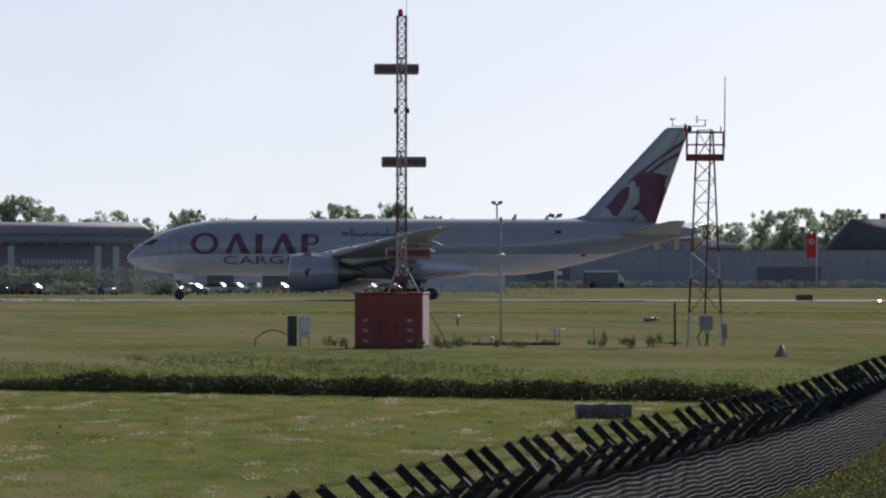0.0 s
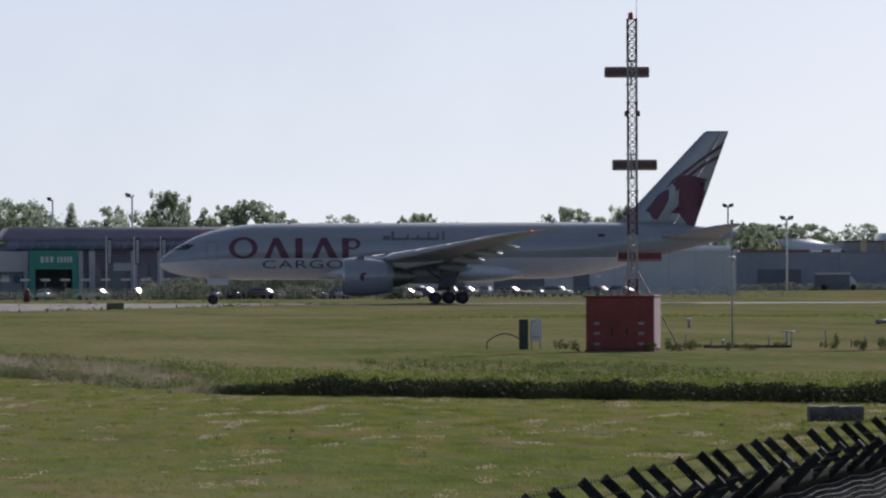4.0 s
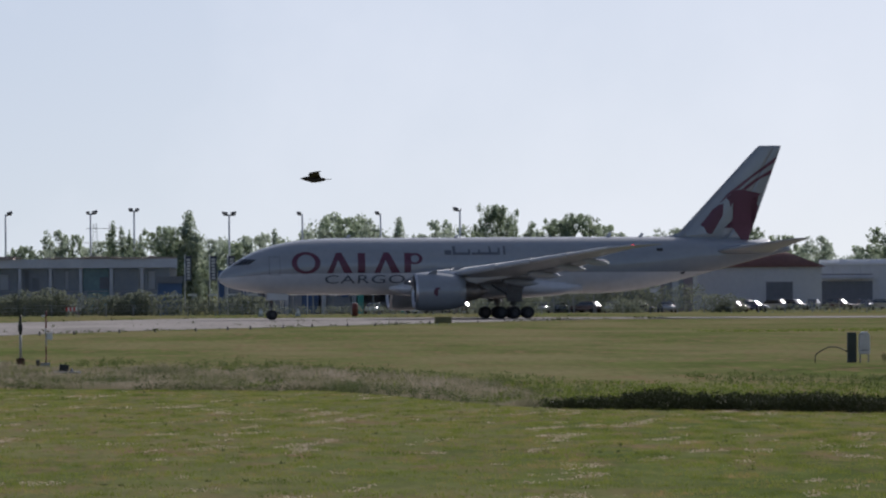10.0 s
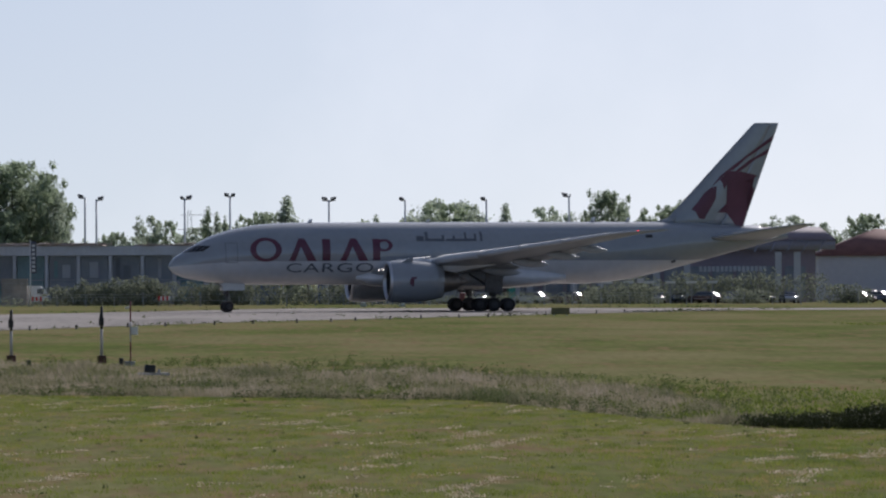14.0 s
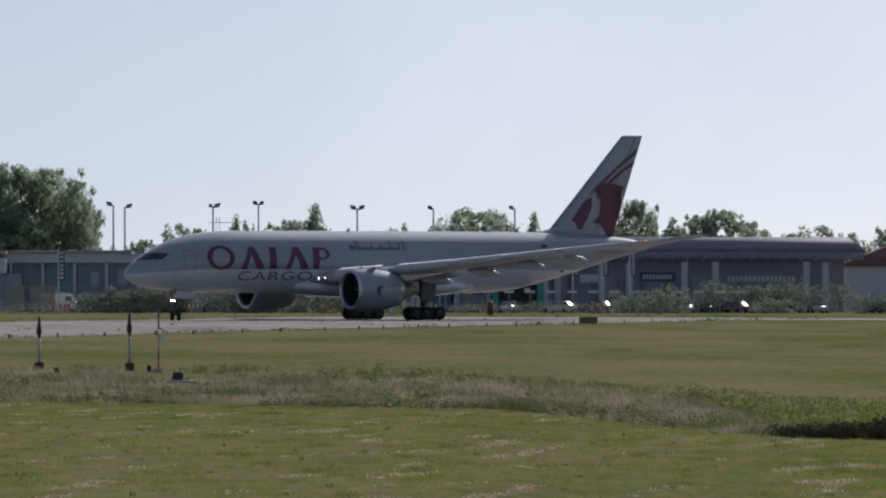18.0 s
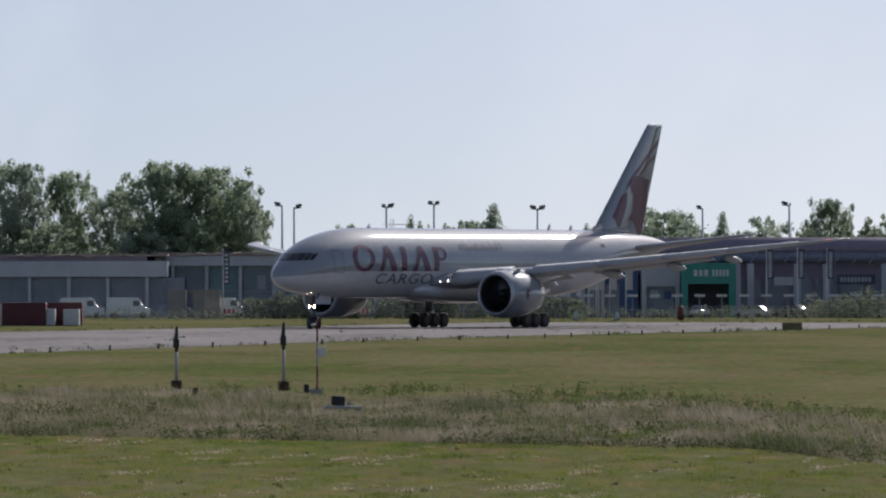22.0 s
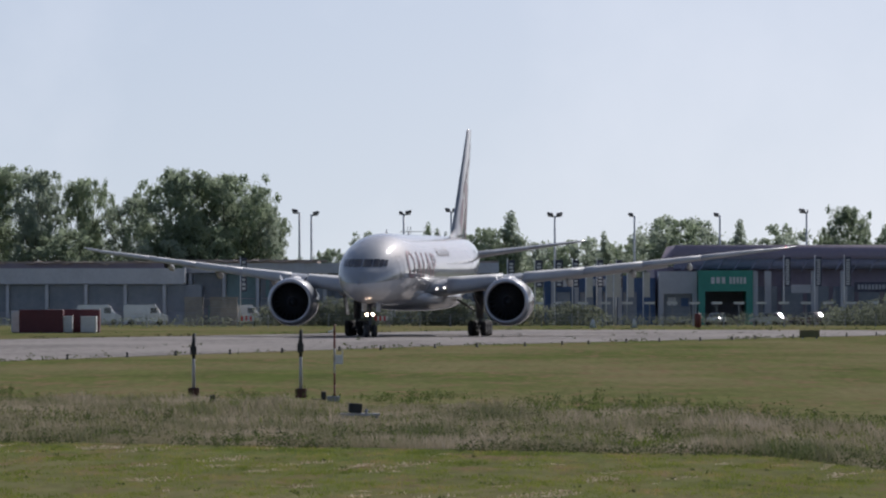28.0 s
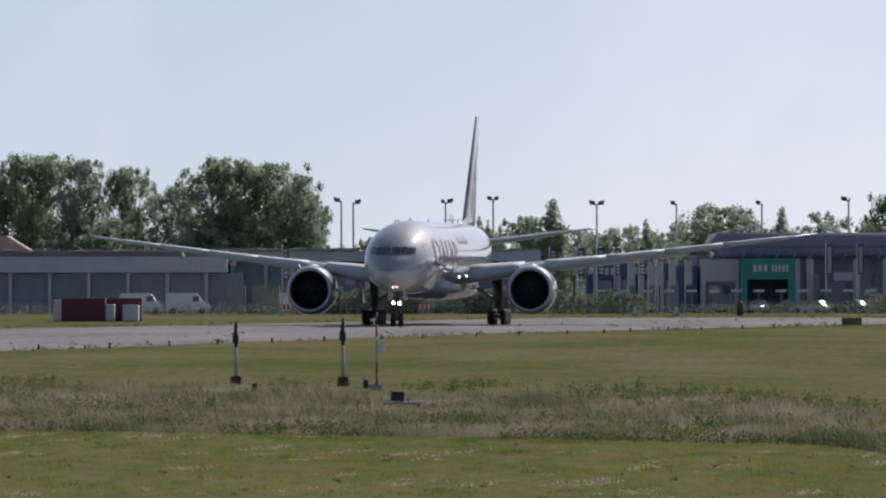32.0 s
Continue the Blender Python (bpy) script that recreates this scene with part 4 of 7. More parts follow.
def glide_mast():
    g = thing("glide_path_mast", 38.92, 292.6, "red and white lattice mast with three brown antenna panels", "antenna mast")
    zs = [0, 3.3, 5.35, 7.4, 9.45, 11.5, 13.45, 15.35]
    for k, (a, b) in enumerate(zip(zs, zs[1:])):
        bm = bmesh.new()
        lattice(bm, a, b, 0.40, 0.40, 5 if a else 8, 0.032, 0.015)
        for s in (-1, 1):
            block(bm, -0.24, 0.24, s * 0.22 - 0.02, s * 0.22 + 0.02, b - 0.03, b + 0.01)
        part("lattice_section", bm, M["mast_red"] if k % 2 == 0 else M["mast_white"], g, "red lattice section" if k % 2 == 0 else "white lattice section")
    # the panels hang on the far side of the mast
    for z, dx in ((12.9, -0.19), (8.6, 0.16), (4.38, 0.37)):
        x0, x1 = dx - 1.02, dx + 1.02
        bm = bmesh.new()
        block(bm, x0, x1, 0.36, 0.60, z - 0.25, z + 0.25, None, 0.03)
        ap = part("antenna_panel", bm, M["panel_brown"], g, "brown-grey antenna panel with a darker band")
        bm = bmesh.new()
        block(bm, x0 + 0.02, x1 - 0.02, 0.345, 0.362, z - 0.14, z + 0.15)
        part("front_band", bm, M["mast_red"] if z < 5 else M["band_brown"], ap)
        bm = bmesh.new()
        for x in (x0, x1):
            block(bm, x - 0.012, x + 0.012, 0.34, 0.62, z - 0.21, z + 0.21)
        part("panel_edge", bm, M["galv"], ap)
        bm = bmesh.new()
        for zz in (z - 0.6, z + 0.5):
            rod(bm, (-0.26, 0.28, zz), (0.26, 0.28, zz), 0.03)
        rod(bm, (0, 0.3, z - 0.6), (0, 0.3, z + 0.5), 0.04)
        part("panel_bracket", bm, M["galv"], ap)
    for s in (-1, 1):
        bm = bmesh.new()
        block(bm, s * 0.28 - 0.07, s * 0.28 + 0.07, -0.1, 0.1, 11.0 - 0.13, 11.0 + 0.1, Matrix.Rotation(radians(0), 4, "Y"), 0.03)
        rod(bm, (s * 0.2, 0, 11.05), (s * 0.33, 0, 10.85), 0.05)
        part("side_lamp", bm, M["dark_panel"], g)
    bm = bmesh.new()
    lathe(bm, [(15.36, 0.1), (15.4, 0.12), (15.5, 0.12), (15.62, 0.1), (15.68, 0.03)], 14, "Z", (-0.06, 0, 0))
    part("obstruction_lamp", bm, M["beacon_red"], g, "red obstruction lamp", True)
    bm = bmesh.new()
    rod(bm, (0.2, 0, 14.3), (0.22, 0, 16.1), 0.018, 0.01, 6)
    rod(bm, (0.22, 0, 16.1), (0.24, 0, 16.5), 0.008, 0.004, 5)
    part("lightning_rod", bm, M["galv"], g)
    for s, x2 in ((-1, -1.35), (1, 2.3)):
        bm = bmesh.new()
        rod(bm, (s * 0.2, 0.1, 3.75), (x2, 0.9, 0.02), 0.04, 0.04, 8)
        rod(bm, (x2, 0.9, 0), (x2, 0.9, 0.12), 0.12, 0.12, 8)
        part("brace", bm, M["mast_white"], g, "white diagonal brace")

    h = thing("equipment_hut", 38.2, 290.4, "orange-red metal equipment hut with louvred doors", "hut", rz=-14)
    bm = bmesh.new()
    block(bm, -1.56, 1.56, -1.15, 1.15, 0.1, 2.5, None, 0.03)
    body = part("hut_wall", bm, M["hut_red"], h)
    bm = bmesh.new()
    block(bm, -1.62, 1.62, -1.21, 1.21, 2.5, 2.58, None, 0.02)
    part("roof", bm, M["hut_red"], h)
    bm = bmesh.new()
    block(bm, -1.6, 1.6, -1.2, 1.2, 0.0, 0.1)
    part("plinth", bm, M["soil"], h)
    for x0, x1 in ((-0.42, -0.26), (0.27, 0.43)):
        bm = bmesh.new()
        block(bm, x0 - 0.25, x1 + 0.25, -1.18, -1.145, 0.15, 1.55, None, 0.01)
        d = part("door", bm, M["hut_red"], h)
        bm = bmesh.new()
        block(bm, (x0 + x1) / 2 - 0.03, (x0 + x1) / 2 + 0.03, -1.22, -1.18, 0.75, 1.1)
        part("door_handle", bm, M["black"], d)
    for x in (-1.05, 1.0):
        for z in (1.24, 0.78, 0.3):
            bm = bmesh.new()
            for k in range(3):
                block(bm, x - 0.13, x + 0.13, -1.2, -1.14, z + k * 0.045, z + k * 0.045 + 0.028, Matrix.Rotation(0, 4, "X"))
            part("louvre", bm, M["mast_white"], h, "pale louvre vent")
    # sheet added on the right wall: its pale colour paints the sun there
    bm = bmesh.new()
    block(bm, 1.562, 1.6, -1.12, 1.12, 0.14, 2.46, None, 0.008)
    part("sunlit_side", bm, M["sunlit_pink"], h, "pale pink sheet, painted as the sunlit hut side")
    bm = bmesh.new()
    block(bm, -1.5, 1.5, -1.175, -1.148, 1.62, 1.67)
    part("door_lintel", bm, M["hut_red"], h)


glide_mast()


# ---- weather tower ----
def weather_tower():
    w = thing("weather_tower", 54.38, 300.6, "red and white lattice tower with a railed platform and sensors", "lattice tower", rz=-10)
    zs = [1.55, 3.2, 4.45, 5.7, 6.8, 7.85, 8.8, 10.25]
    bands = ("red", "white", "red", "white", "white", "red", "red")
    def width(z):
        return 1.66 - 0.09 * z
    for k, (a, b) in enumerate(zip(zs, zs[1:])):
        bm = bmesh.new()
        lattice(bm, a, b, width(a), width(b), 1, 0.04, 0.018)
        part("lattice_section", bm, M["mast_" + bands[k]], w, bands[k] + " lattice section")
    bm = bmesh.new()
    lattice(bm, 0, 1.55, width(0), width(1.55), 1, 0.035, 0.012)
    part("lattice_section", bm, M["mast_white"], w, "white lattice section")
    bm = bmesh.new()
    # the ladder stands edge on and leans with the tower's far leg
    for y in (-0.17, 0.17):
        rod(bm, (0.0, y, 1.5), (0.27, y, 10.3), 0.045, 0.045, 6)
    for k in range(29):
        x, z = 0.27 * k / 29, 1.6 + k * 0.3
        rod(bm, (x, -0.17, z), (x, 0.17, z), 0.014, 0.014, 5)
    part("ladder", bm, M["mast_red"], w, "dark red ladder")
    bm = bmesh.new()
    block(bm, -0.9, 0.9, -0.9, 0.9, 8.8, 9.1, None, 0.02)
    part("platform", bm, M["mast_red"], w, "dark red platform")
    for x in (-0.87, 0.87):
        for y in (-0.87, 0.87):
            bm = bmesh.new()
            rod(bm, (x, y, 9.05), (x, y, 10.16), 0.035, 0.035, 6)
            part("rail_post", bm, M["mast_red"], w)
    for z, r in ((9.56, 0.024), (10.15, 0.034)):
        bm = bmesh.new()
        for a, b in (((-0.87, -0.87), (0.87, -0.87)), ((0.87, -0.87), (0.87, 0.87)), ((0.87, 0.87), (-0.87, 0.87)), ((-0.87, 0.87), (-0.87, -0.87))):
            rod(bm, (*a, z), (*b, z), r, r, 6)
        part("rail", bm, M["mast_red"], w)
    bm = bmesh.new()
    rod(bm, (0.92, 0, 9.4), (0.95, 0, 12.8), 0.035, 0.022, 6)
    part("whip_aerial", bm, M["galv"], w)
    bm = bmesh.new()
    rod(bm, (0.74, 0.4, 10.15), (0.74, 0.4, 10.45), 0.035, 0.03, 6)
    part("stub_aerial", bm, M["black"], w)
    bm = bmesh.new()
    rod(bm, (-0.78, 0, 10.15), (-0.78, 0, 10.5), 0.03)
    rod(bm, (-0.78, 0, 10.45), (0.0, 0, 10.45), 0.024)
    rod(bm, (0.0, 0, 10.44), (0.0, 0, 10.74), 0.024)
    rod(bm, (-0.38, 0, 10.74), (0.1, 0, 10.74), 0.013)
    block(bm, -0.42, -0.36, -0.01, 0.01, 10.6, 10.95)
    part("wind_vane", bm, M["black"], w)
    bm = bmesh.new()
    rod(bm, (-1.55, 0, 10.45), (-0.78, 0, 10.45), 0.02)
    rod(bm, (-1.55, 0, 10.44), (-1.55, 0, 10.78), 0.02)
    for k in range(3):
        a = math.tau * k / 3 + 0.4
        x, y = -1.55 + 0.11 * math.cos(a), 0.11 * math.sin(a)
        rod(bm, (-1.55, 0, 10.78), (x, y, 10.78), 0.008)
        bmesh.ops.create_uvsphere(bm, u_segments=6, v_segments=4, radius=0.045, matrix=Matrix.Translation((x, y, 10.78)))
    part("cup_anemometer", bm, M["black"], w)
    bm = bmesh.new()
    block(bm, -0.82, -0.64, -0.1, 0.1, 10.18, 10.42, None, 0.02)
    part("sensor_box", bm, M["black"], w)
    bm = bmesh.new()
    lathe(bm, [(10.15, 0.05), (10.2, 0.075), (10.45, 0.075), (10.56, 0.03)], 10, "Z", (-0.92, -0.87, 0))
    part("lamp", bm, M["beacon_red"], w, "red lamp")
    bm = bmesh.new()
    block(bm, -0.25, 0.38, -0.95, -0.65, 0.75, 1.42, None, 0.02)
    part("equipment_cabinet", bm, M["grey_box"], w, "grey steel cabinet")
    bm = bmesh.new()
    for x, dx in ((-0.15, -0.2), (0, 0.1), (0.15, 0.0)):
        rod(bm, (x, -0.8, 0.75), (x + dx, -0.8, 0.4), 0.03, 0.03, 6)
        rod(bm, (x + dx, -0.8, 0.4), (x + dx * 0.3, -0.8, 0.0), 0.03, 0.03, 6)
    part("cable_bundle", bm, M["black"], w)
    c = thing("junction_box", 55.25, 300.2, "small dark junction box on a post", "junction box")
    bm = bmesh.new()
    rod(bm, (0, 0, 0), (0, 0, 0.4), 0.03)
    part("post", bm, M["galv"], c)
    bm = bmesh.new()
    block(bm, -0.13, 0.13, -0.1, 0.1, 0.35, 1.05, None, 0.02)
    part("box", bm, M["grey_box"], c)


weather_tower()


# ---- small things in the field ----
def post(x, y, h, r, material, name, label, cat, z0=0.0):
    t = thing(name, x, y, label, cat)
    bm = bmesh.new()
    rod(bm, (0, 0, z0), (0, 0, h), r, r, 8)
    part("shaft", bm, material, t)
    return t


def field_things():
    # cabinets beside the hut
    t = thing("cable_cabinet", 34.72, 301.4, "dark green cable cabinet with a looped cable", "cabinet")
    bm = bmesh.new()
    block(bm, -0.22, 0.2, -0.2, 0.2, 0.0, 1.42, None, 0.02)
    part("body", bm, M["green_box"], t)
    bm = bmesh.new()
    for k in range(12):
        a, b = k / 12, (k + 1) / 12
        z = lambda u: 0.35 + 0.42 * u + 0.25 * math.sin(math.pi * u) - 0.28 * u * u
        rod(bm, (-1.75 + 1.55 * a, 0, z(a)), (-1.75 + 1.55 * b, 0, z(b)), 0.03, 0.03, 6)
    rod(bm, (-1.75, 0, 0.0), (-1.75, 0, 0.36), 0.025)
    part("cable", bm, M["black"], t, "bowed black cable")
    t = thing("white_cabinet", 35.3, 301.4, "white metering cabinet on short legs", "cabinet")
    bm = bmesh.new()
    block(bm, -0.26, 0.26, -0.2, 0.2, 0.38, 1.3, None, 0.03)
    part("body", bm, M["white_box"], t)
    bm = bmesh.new()
    rings = [[(-0.26, -0.2, 1.3), (0.26, -0.2, 1.3), (0.26, 0.2, 1.3), (-0.26, 0.2, 1.3)], [(-0.12, -0.15, 1.45), (0.12, -0.15, 1.45), (0.12, 0.15, 1.45), (-0.12, 0.15, 1.45)]]
    loft(bm, rings)
    part("cap", bm, M["white_box"], t)
    for x in (-0.2, 0.2):
        bm = bmesh.new()
        block(bm, x - 0.03, x + 0.03, -0.03, 0.03, 0, 0.4)
        part("leg", bm, M["galv"], t)
    bm = bmesh.new()
    block(bm, -0.18, 0.2, -0.215, -0.2, 0.55, 0.6)
    part("label_bar", bm, M["grey_box"], t)
    # thin white aerial mast
    t = thing("monitor_aerial", 44.5, 300.0, "thin white pole with a small round disc", "aerial pole")
    bm = bmesh.new()
    rod(bm, (0, 0, 0), (0, 0, 4.2), 0.055, 0.045, 8)
    rod(bm, (0, 0, 4.2), (0, 0, 5.9), 0.04, 0.03, 8)
    part("shaft", bm, M["mast_white"], t)
    bm = bmesh.new()
    lathe(bm, [(4.24, 0.03), (4.26, 0.2), (4.3, 0.22), (4.36, 0.12), (4.38, 0.03)], 14, "Z")
    part("disc", bm, M["white_box"], t)
    bm = bmesh.new()
    block(bm, -0.06, 0.06, -0.06, 0.06, 5.85, 6.1, None, 0.01)
    part("tip", bm, M["galv"], t)
    # mushroom shaped vents
    for x, y, s in ((57.2, 420.0, 1.0), (45.2, 309.0, 0.55)):
        t = thing("vent_post", x, y, "small pale vent cap on a short dark post", "vent")
        bm = bmesh.new()
        rod(bm, (0, 0, 0), (0, 0, 0.45 * s), 0.07 * s, 0.1 * s, 8)
        part("post", bm, M["grey_box"], t)
        bm = bmesh.new()
        lathe(bm, [(0.4 * s, 0.08 * s), (0.45 * s, 0.2 * s), (0.58 * s, 0.2 * s), (0.64 * s, 0.1 * s), (0.65 * s, 0.01)], 12, "Z")
        part("cap", bm, M["white_box"], t)
    # double post with a cross bar
    t = thing("pipe_stand", 47.9, 305.0, "grey double pipe stand with a cross bar", "pipe stand")
    bm = bmesh.new()
    rod(bm, (-0.12, 0, 0), (-0.12, 0, 0.72), 0.05)
    rod(bm, (0.1, 0, 0), (0.1, 0, 0.72), 0.035)
    part("posts", bm, M["galv"], t)
    bm = bmesh.new()
    rod(bm, (-0.42, 0, 0.74), (0.42, 0, 0.74), 0.03)
    for x in (-0.4, -0.12, 0.15, 0.4):
        rod(bm, (x, 0, 0.66), (x, 0, 0.82), 0.02)
    part("cross_bar", bm, M["white_box"], t)
    # low concrete kerb beam with stakes
    t = thing("kerb_beam", 45.6, 303.0, "low weathered concrete beam lying in weeds", "kerb")
    bm = bmesh.new()
    block(bm, -2.1, 2.1, -0.15, 0.15, 0, 0.13, None, 0.03)
    part("beam", bm, M["old_slab"], t)
    for x, h in ((42.3, 0.5), (42.9, 0.62), (46.9, 0.6), (49.6, 0.85), (51.5, 0.5), (50.9, 0.4), (44.0, 0.4)):
        post(x, 304.0 + (x % 1), h, 0.035, M["grey_box"], "stake", "short weathered wooden stake in the grass", "stake")
    t = post(52.9, 300.4, 2.05, 0.055, M["black"], "dark_post", "plain dark steel post", "post")
    # cone marker
    t = thing("marker_cone", 50.8, 257.4, "faded red and white marker cone on grass", "marker cone")
    bm = bmesh.new()
    lathe(bm, [(0, 0.3), (0.05, 0.29), (0.5, 0.05), (0.52, 0.01)], 14, "Z")
    part("cone", bm, M["cone_pink"], t)
    bm = bmesh.new()
    v = [bm.verts.new(p) for p in ((0.0, -0.3, 0.04), (0.31, -0.12, 0.04), (0.06, -0.04, 0.5))]
    bm.faces.new(v)
    loft(bm, [[(0.06, -0.3, 0.03), (0.3, -0.16, 0.03), (0.3, -0.1, 0.03)], [(0.02, -0.08, 0.5), (0.07, -0.05, 0.5), (0.07, -0.03, 0.5)]])
    part("white_panel", bm, M["white_box"], t)
    # concrete block in the near grass
    t = thing("concrete_block", 25.82, 135.3, "grey stained concrete block overgrown with dry weeds", "concrete block", rz=-4)
    bm = bmesh.new()
    rnd = random.Random(15)
    n = 14
    def ring(k):
        x, z = -0.68 + 1.36 * k / n + rnd.uniform(-0.012, 0.012), 0.375 + rnd.uniform(-0.012, 0.008)
        return [(x, -0.5 + rnd.uniform(-0.01, 0.01), -0.05), (x, 0.5, -0.05), (x, 0.5, z + 0.01), (x, -0.47, z), (x, -0.495, z - 0.025)]
    loft(bm, [ring(k) for k in range(n + 1)])
    part("block_body", bm, M["old_slab"], t)
    bm = bmesh.new()
    block(bm, -0.12, 0.06, -0.44, 0.1, 0.36, 0.405, None, 0.01)
    block(bm, 0.3, 0.6, -0.4, 0.2, 0.36, 0.395, None, 0.01)
    part("pale_top_pieces", bm, M["concrete"], t, "paler concrete pieces on top")
    # something pale lying far out in the grass
    t = thing("pipe_debris", 73.6, 446.0, "pale broken pipe piece lying in grass", "debris")
    bm = bmesh.new()
    rod(bm, (-0.5, 0, 0.15), (0.5, 0.3, 0.2), 0.15, 0.12, 8)
    rod(bm, (0.1, 0, 0.2), (0.6, 0, 0.5), 0.05, 0.02, 6)
    part("pipe", bm, M["grey_box"], t)
    # runway signs
    for x, y, w, h, m, lab in ((31.0, 654.0, 1.65, 0.72, "sign_olive", "olive brown back of a low taxiway sign"), (132.0, 726.0, 2.0, 0.72, "mast_red", "dark red low taxiway sign with pale ends")):
        t = thing("taxiway_sign", x, y, lab, "airfield sign")
        bm = bmesh.new()
        block(bm, -w / 2, w / 2, -0.15, 0.15, 0.12, h, None, 0.03)
        part("panel", bm, M[m], t)
        for s in (-0.7, 0.7):
            bm = bmesh.new()
            block(bm, s * w / 2 - 0.06, s * w / 2 + 0.06, -0.1, 0.1, 0, 0.14)
            part("foot", bm, M["grey_box"], t)
        if m == "mast_red":
            for s in (-1, 1):
                bm = bmesh.new()
                block(bm, s * w / 2 - 0.12 * (s > 0), s * w / 2 + 0.12 * (s < 0), -0.16, 0.16, 0.12, h + 0.01)
                part("end_cap", bm, M["white_box"], t)
    t = thing("hydrant", 29.2, 858.0, "red cylindrical hydrant housing", "hydrant")
    bm = bmesh.new()
    lathe(bm, [(0, 0.36), (1.45, 0.36), (1.52, 0.3), (1.6, 0.05)], 16, "Z", cap=True)
    part("housing", bm, M["mast_red"], t)
    # approach instruments: slim white posts with dark heads
    for x, y, h in ((-8.63, 315.5, 2.3), (-4.72, 313.2, 2.45)):
        t = thing("approach_sensor", x, y, "slim white post with a dark instrument head", "sensor post", "sensor posts")
        bm = bmesh.new()
        rod(bm, (0, 0, 0.2), (0, 0, h * 0.62), 0.07, 0.055, 10)
        part("shaft", bm, M["mast_white"], t)
        bm = bmesh.new()
        block(bm, -0.2, 0.2, -0.15, 0.15, 0, 0.34, None, 0.03)
        part("base", bm, M["rust_base"], t)
        bm = bmesh.new()
        rod(bm, (0, 0, h * 0.6), (0, 0, h * 0.97), 0.06, 0.06, 8)
        block(bm, -0.12, 0.1, -0.1, 0.1, h * 0.66, h * 0.8, None, 0.02)
        rod(bm, (-0.03, 0, h * 0.72), (0.02, 0, h), 0.09, 0.05, 8)
        part("head", bm, M["black"], t, "dark instrument head")
    t = thing("striped_marker_post", -3.38, 303.4, "red and white striped post with a pale box", "marker post")
    for k in range(6):
        bm = bmesh.new()
        rod(bm, (0, 0, 0.16 + k * 0.42), (0, 0, 0.16 + (k + 1) * 0.42), 0.035, 0.035, 8)
        part("band", bm, M["mast_red"] if k in (0, 1, 4, 5) else M["mast_white"], t)
    bm = bmesh.new()
    block(bm, -0.28, 0.18, -0.15, 0.15, 0, 0.2, None, 0.02)
    part("base", bm, M["grey_box"], t)
    bm = bmesh.new()
    block(bm, 0.02, 0.3, -0.12, 0.04, 1.3, 1.62, None, 0.01)
    rod(bm, (0.26, -0.04, 1.6), (0.28, -0.04, 1.78), 0.015)
    part("sensor_box", bm, M["white_box"], t, "small pale sensor box")
    bm = bmesh.new()
    rod(bm, (-0.22, 0, 2.4), (-0.05, 0, 2.42), 0.045, 0.045, 8)
    rod(bm, (-0.06, 0, 2.42), (0.0, 0, 2.6), 0.02)
    part("top_lamp", bm, M["white_box"], t)
    for x, y in ((-3.82, 307.6), (-7.48, 299.6)):
        t = thing("ground_box", x, y, "small dark box on the ground", "cable box", "cable boxes")
        bm = bmesh.new()
        block(bm, -0.09, 0.09, -0.1, 0.1, 0, 0.3, None, 0.02)
        part("box", bm, M["black"], t)
        bm = bmesh.new()
        rod(bm, (-0.1, 0, 0.02), (-0.4, 0, 0.02), 0.02)
        part("lead", bm, M["black"], t)
    t = thing("instrument_table", -2.14, 264.5, "low pale board on short legs carrying a black case", "instrument table", rz=5)
    bm = bmesh.new()
    block(bm, -0.58, 0.58, -0.3, 0.3, 0.16, 0.24, None, 0.01)
    part("board", bm, M["mast_white"], t)
    for x in (-0.5, 0.5):
        for y in (-0.25, 0.25):
            bm = bmesh.new()
            rod(bm, (x, y, 0), (x, y, 0.17), 0.03)
            part("leg", bm, M["galv"], t)
    bm = bmesh.new()
    block(bm, -0.33, 0.05, -0.15, 0.2, 0.24, 0.52, Matrix.Rotation(radians(4), 4, "Y"), 0.02)
    part("case", bm, M["black"], t, "black instrument case")
    bm = bmesh.new()
    rod(bm, (0.2, 0, 0.24), (0.22, 0, 0.36), 0.05, 0.05, 8)
    part("sensor", bm, M["grey_box"], t)
    # lights along the near edge of the runway
    rnd = random.Random(7)
    first = None
    for k in range(22):
        u = k / 21
        x, y = -24 + 63 * u + rnd.uniform(-0.6, 0.6), 457 + 240 * u + rnd.uniform(0, 6)
        if first is None:
            first = thing("edge_light", x, y, "small dark runway edge light", "runway light", "runway edge lights")
            bm = bmesh.new()
            lathe(bm, [(0, 0.12), (0.05, 0.11), (0.08, 0.06), (0.18, 0.05), (0.22, 0.08), (0.3, 0.05), (0.31, 0.01)], 10, "Z")
            part("lamp", bm, M["black"], first)
        else:
            copy_thing(first, pose(x, y, 0.0))


field_things()


# one lit light beside the far taxiway
def lit_light():
    t = thing("lit_taxiway_light", 127.3, 655.4, "small lit white taxiway light on a stub", "runway light")
    bm = bmesh.new()
    rod(bm, (0, 0, 0), (0, 0, 0.34), 0.05, 0.05, 8)
    part("stub", bm, M["black"], t)
    bm = bmesh.new()
    bmesh.ops.create_uvsphere(bm, u_segments=12, v_segments=8, radius=0.08, matrix=Matrix.Translation((0, 0, 0.41)))
    part("lamp_glass", bm, M["lamp_white"], t, "glowing lamp glass", True)


lit_light()


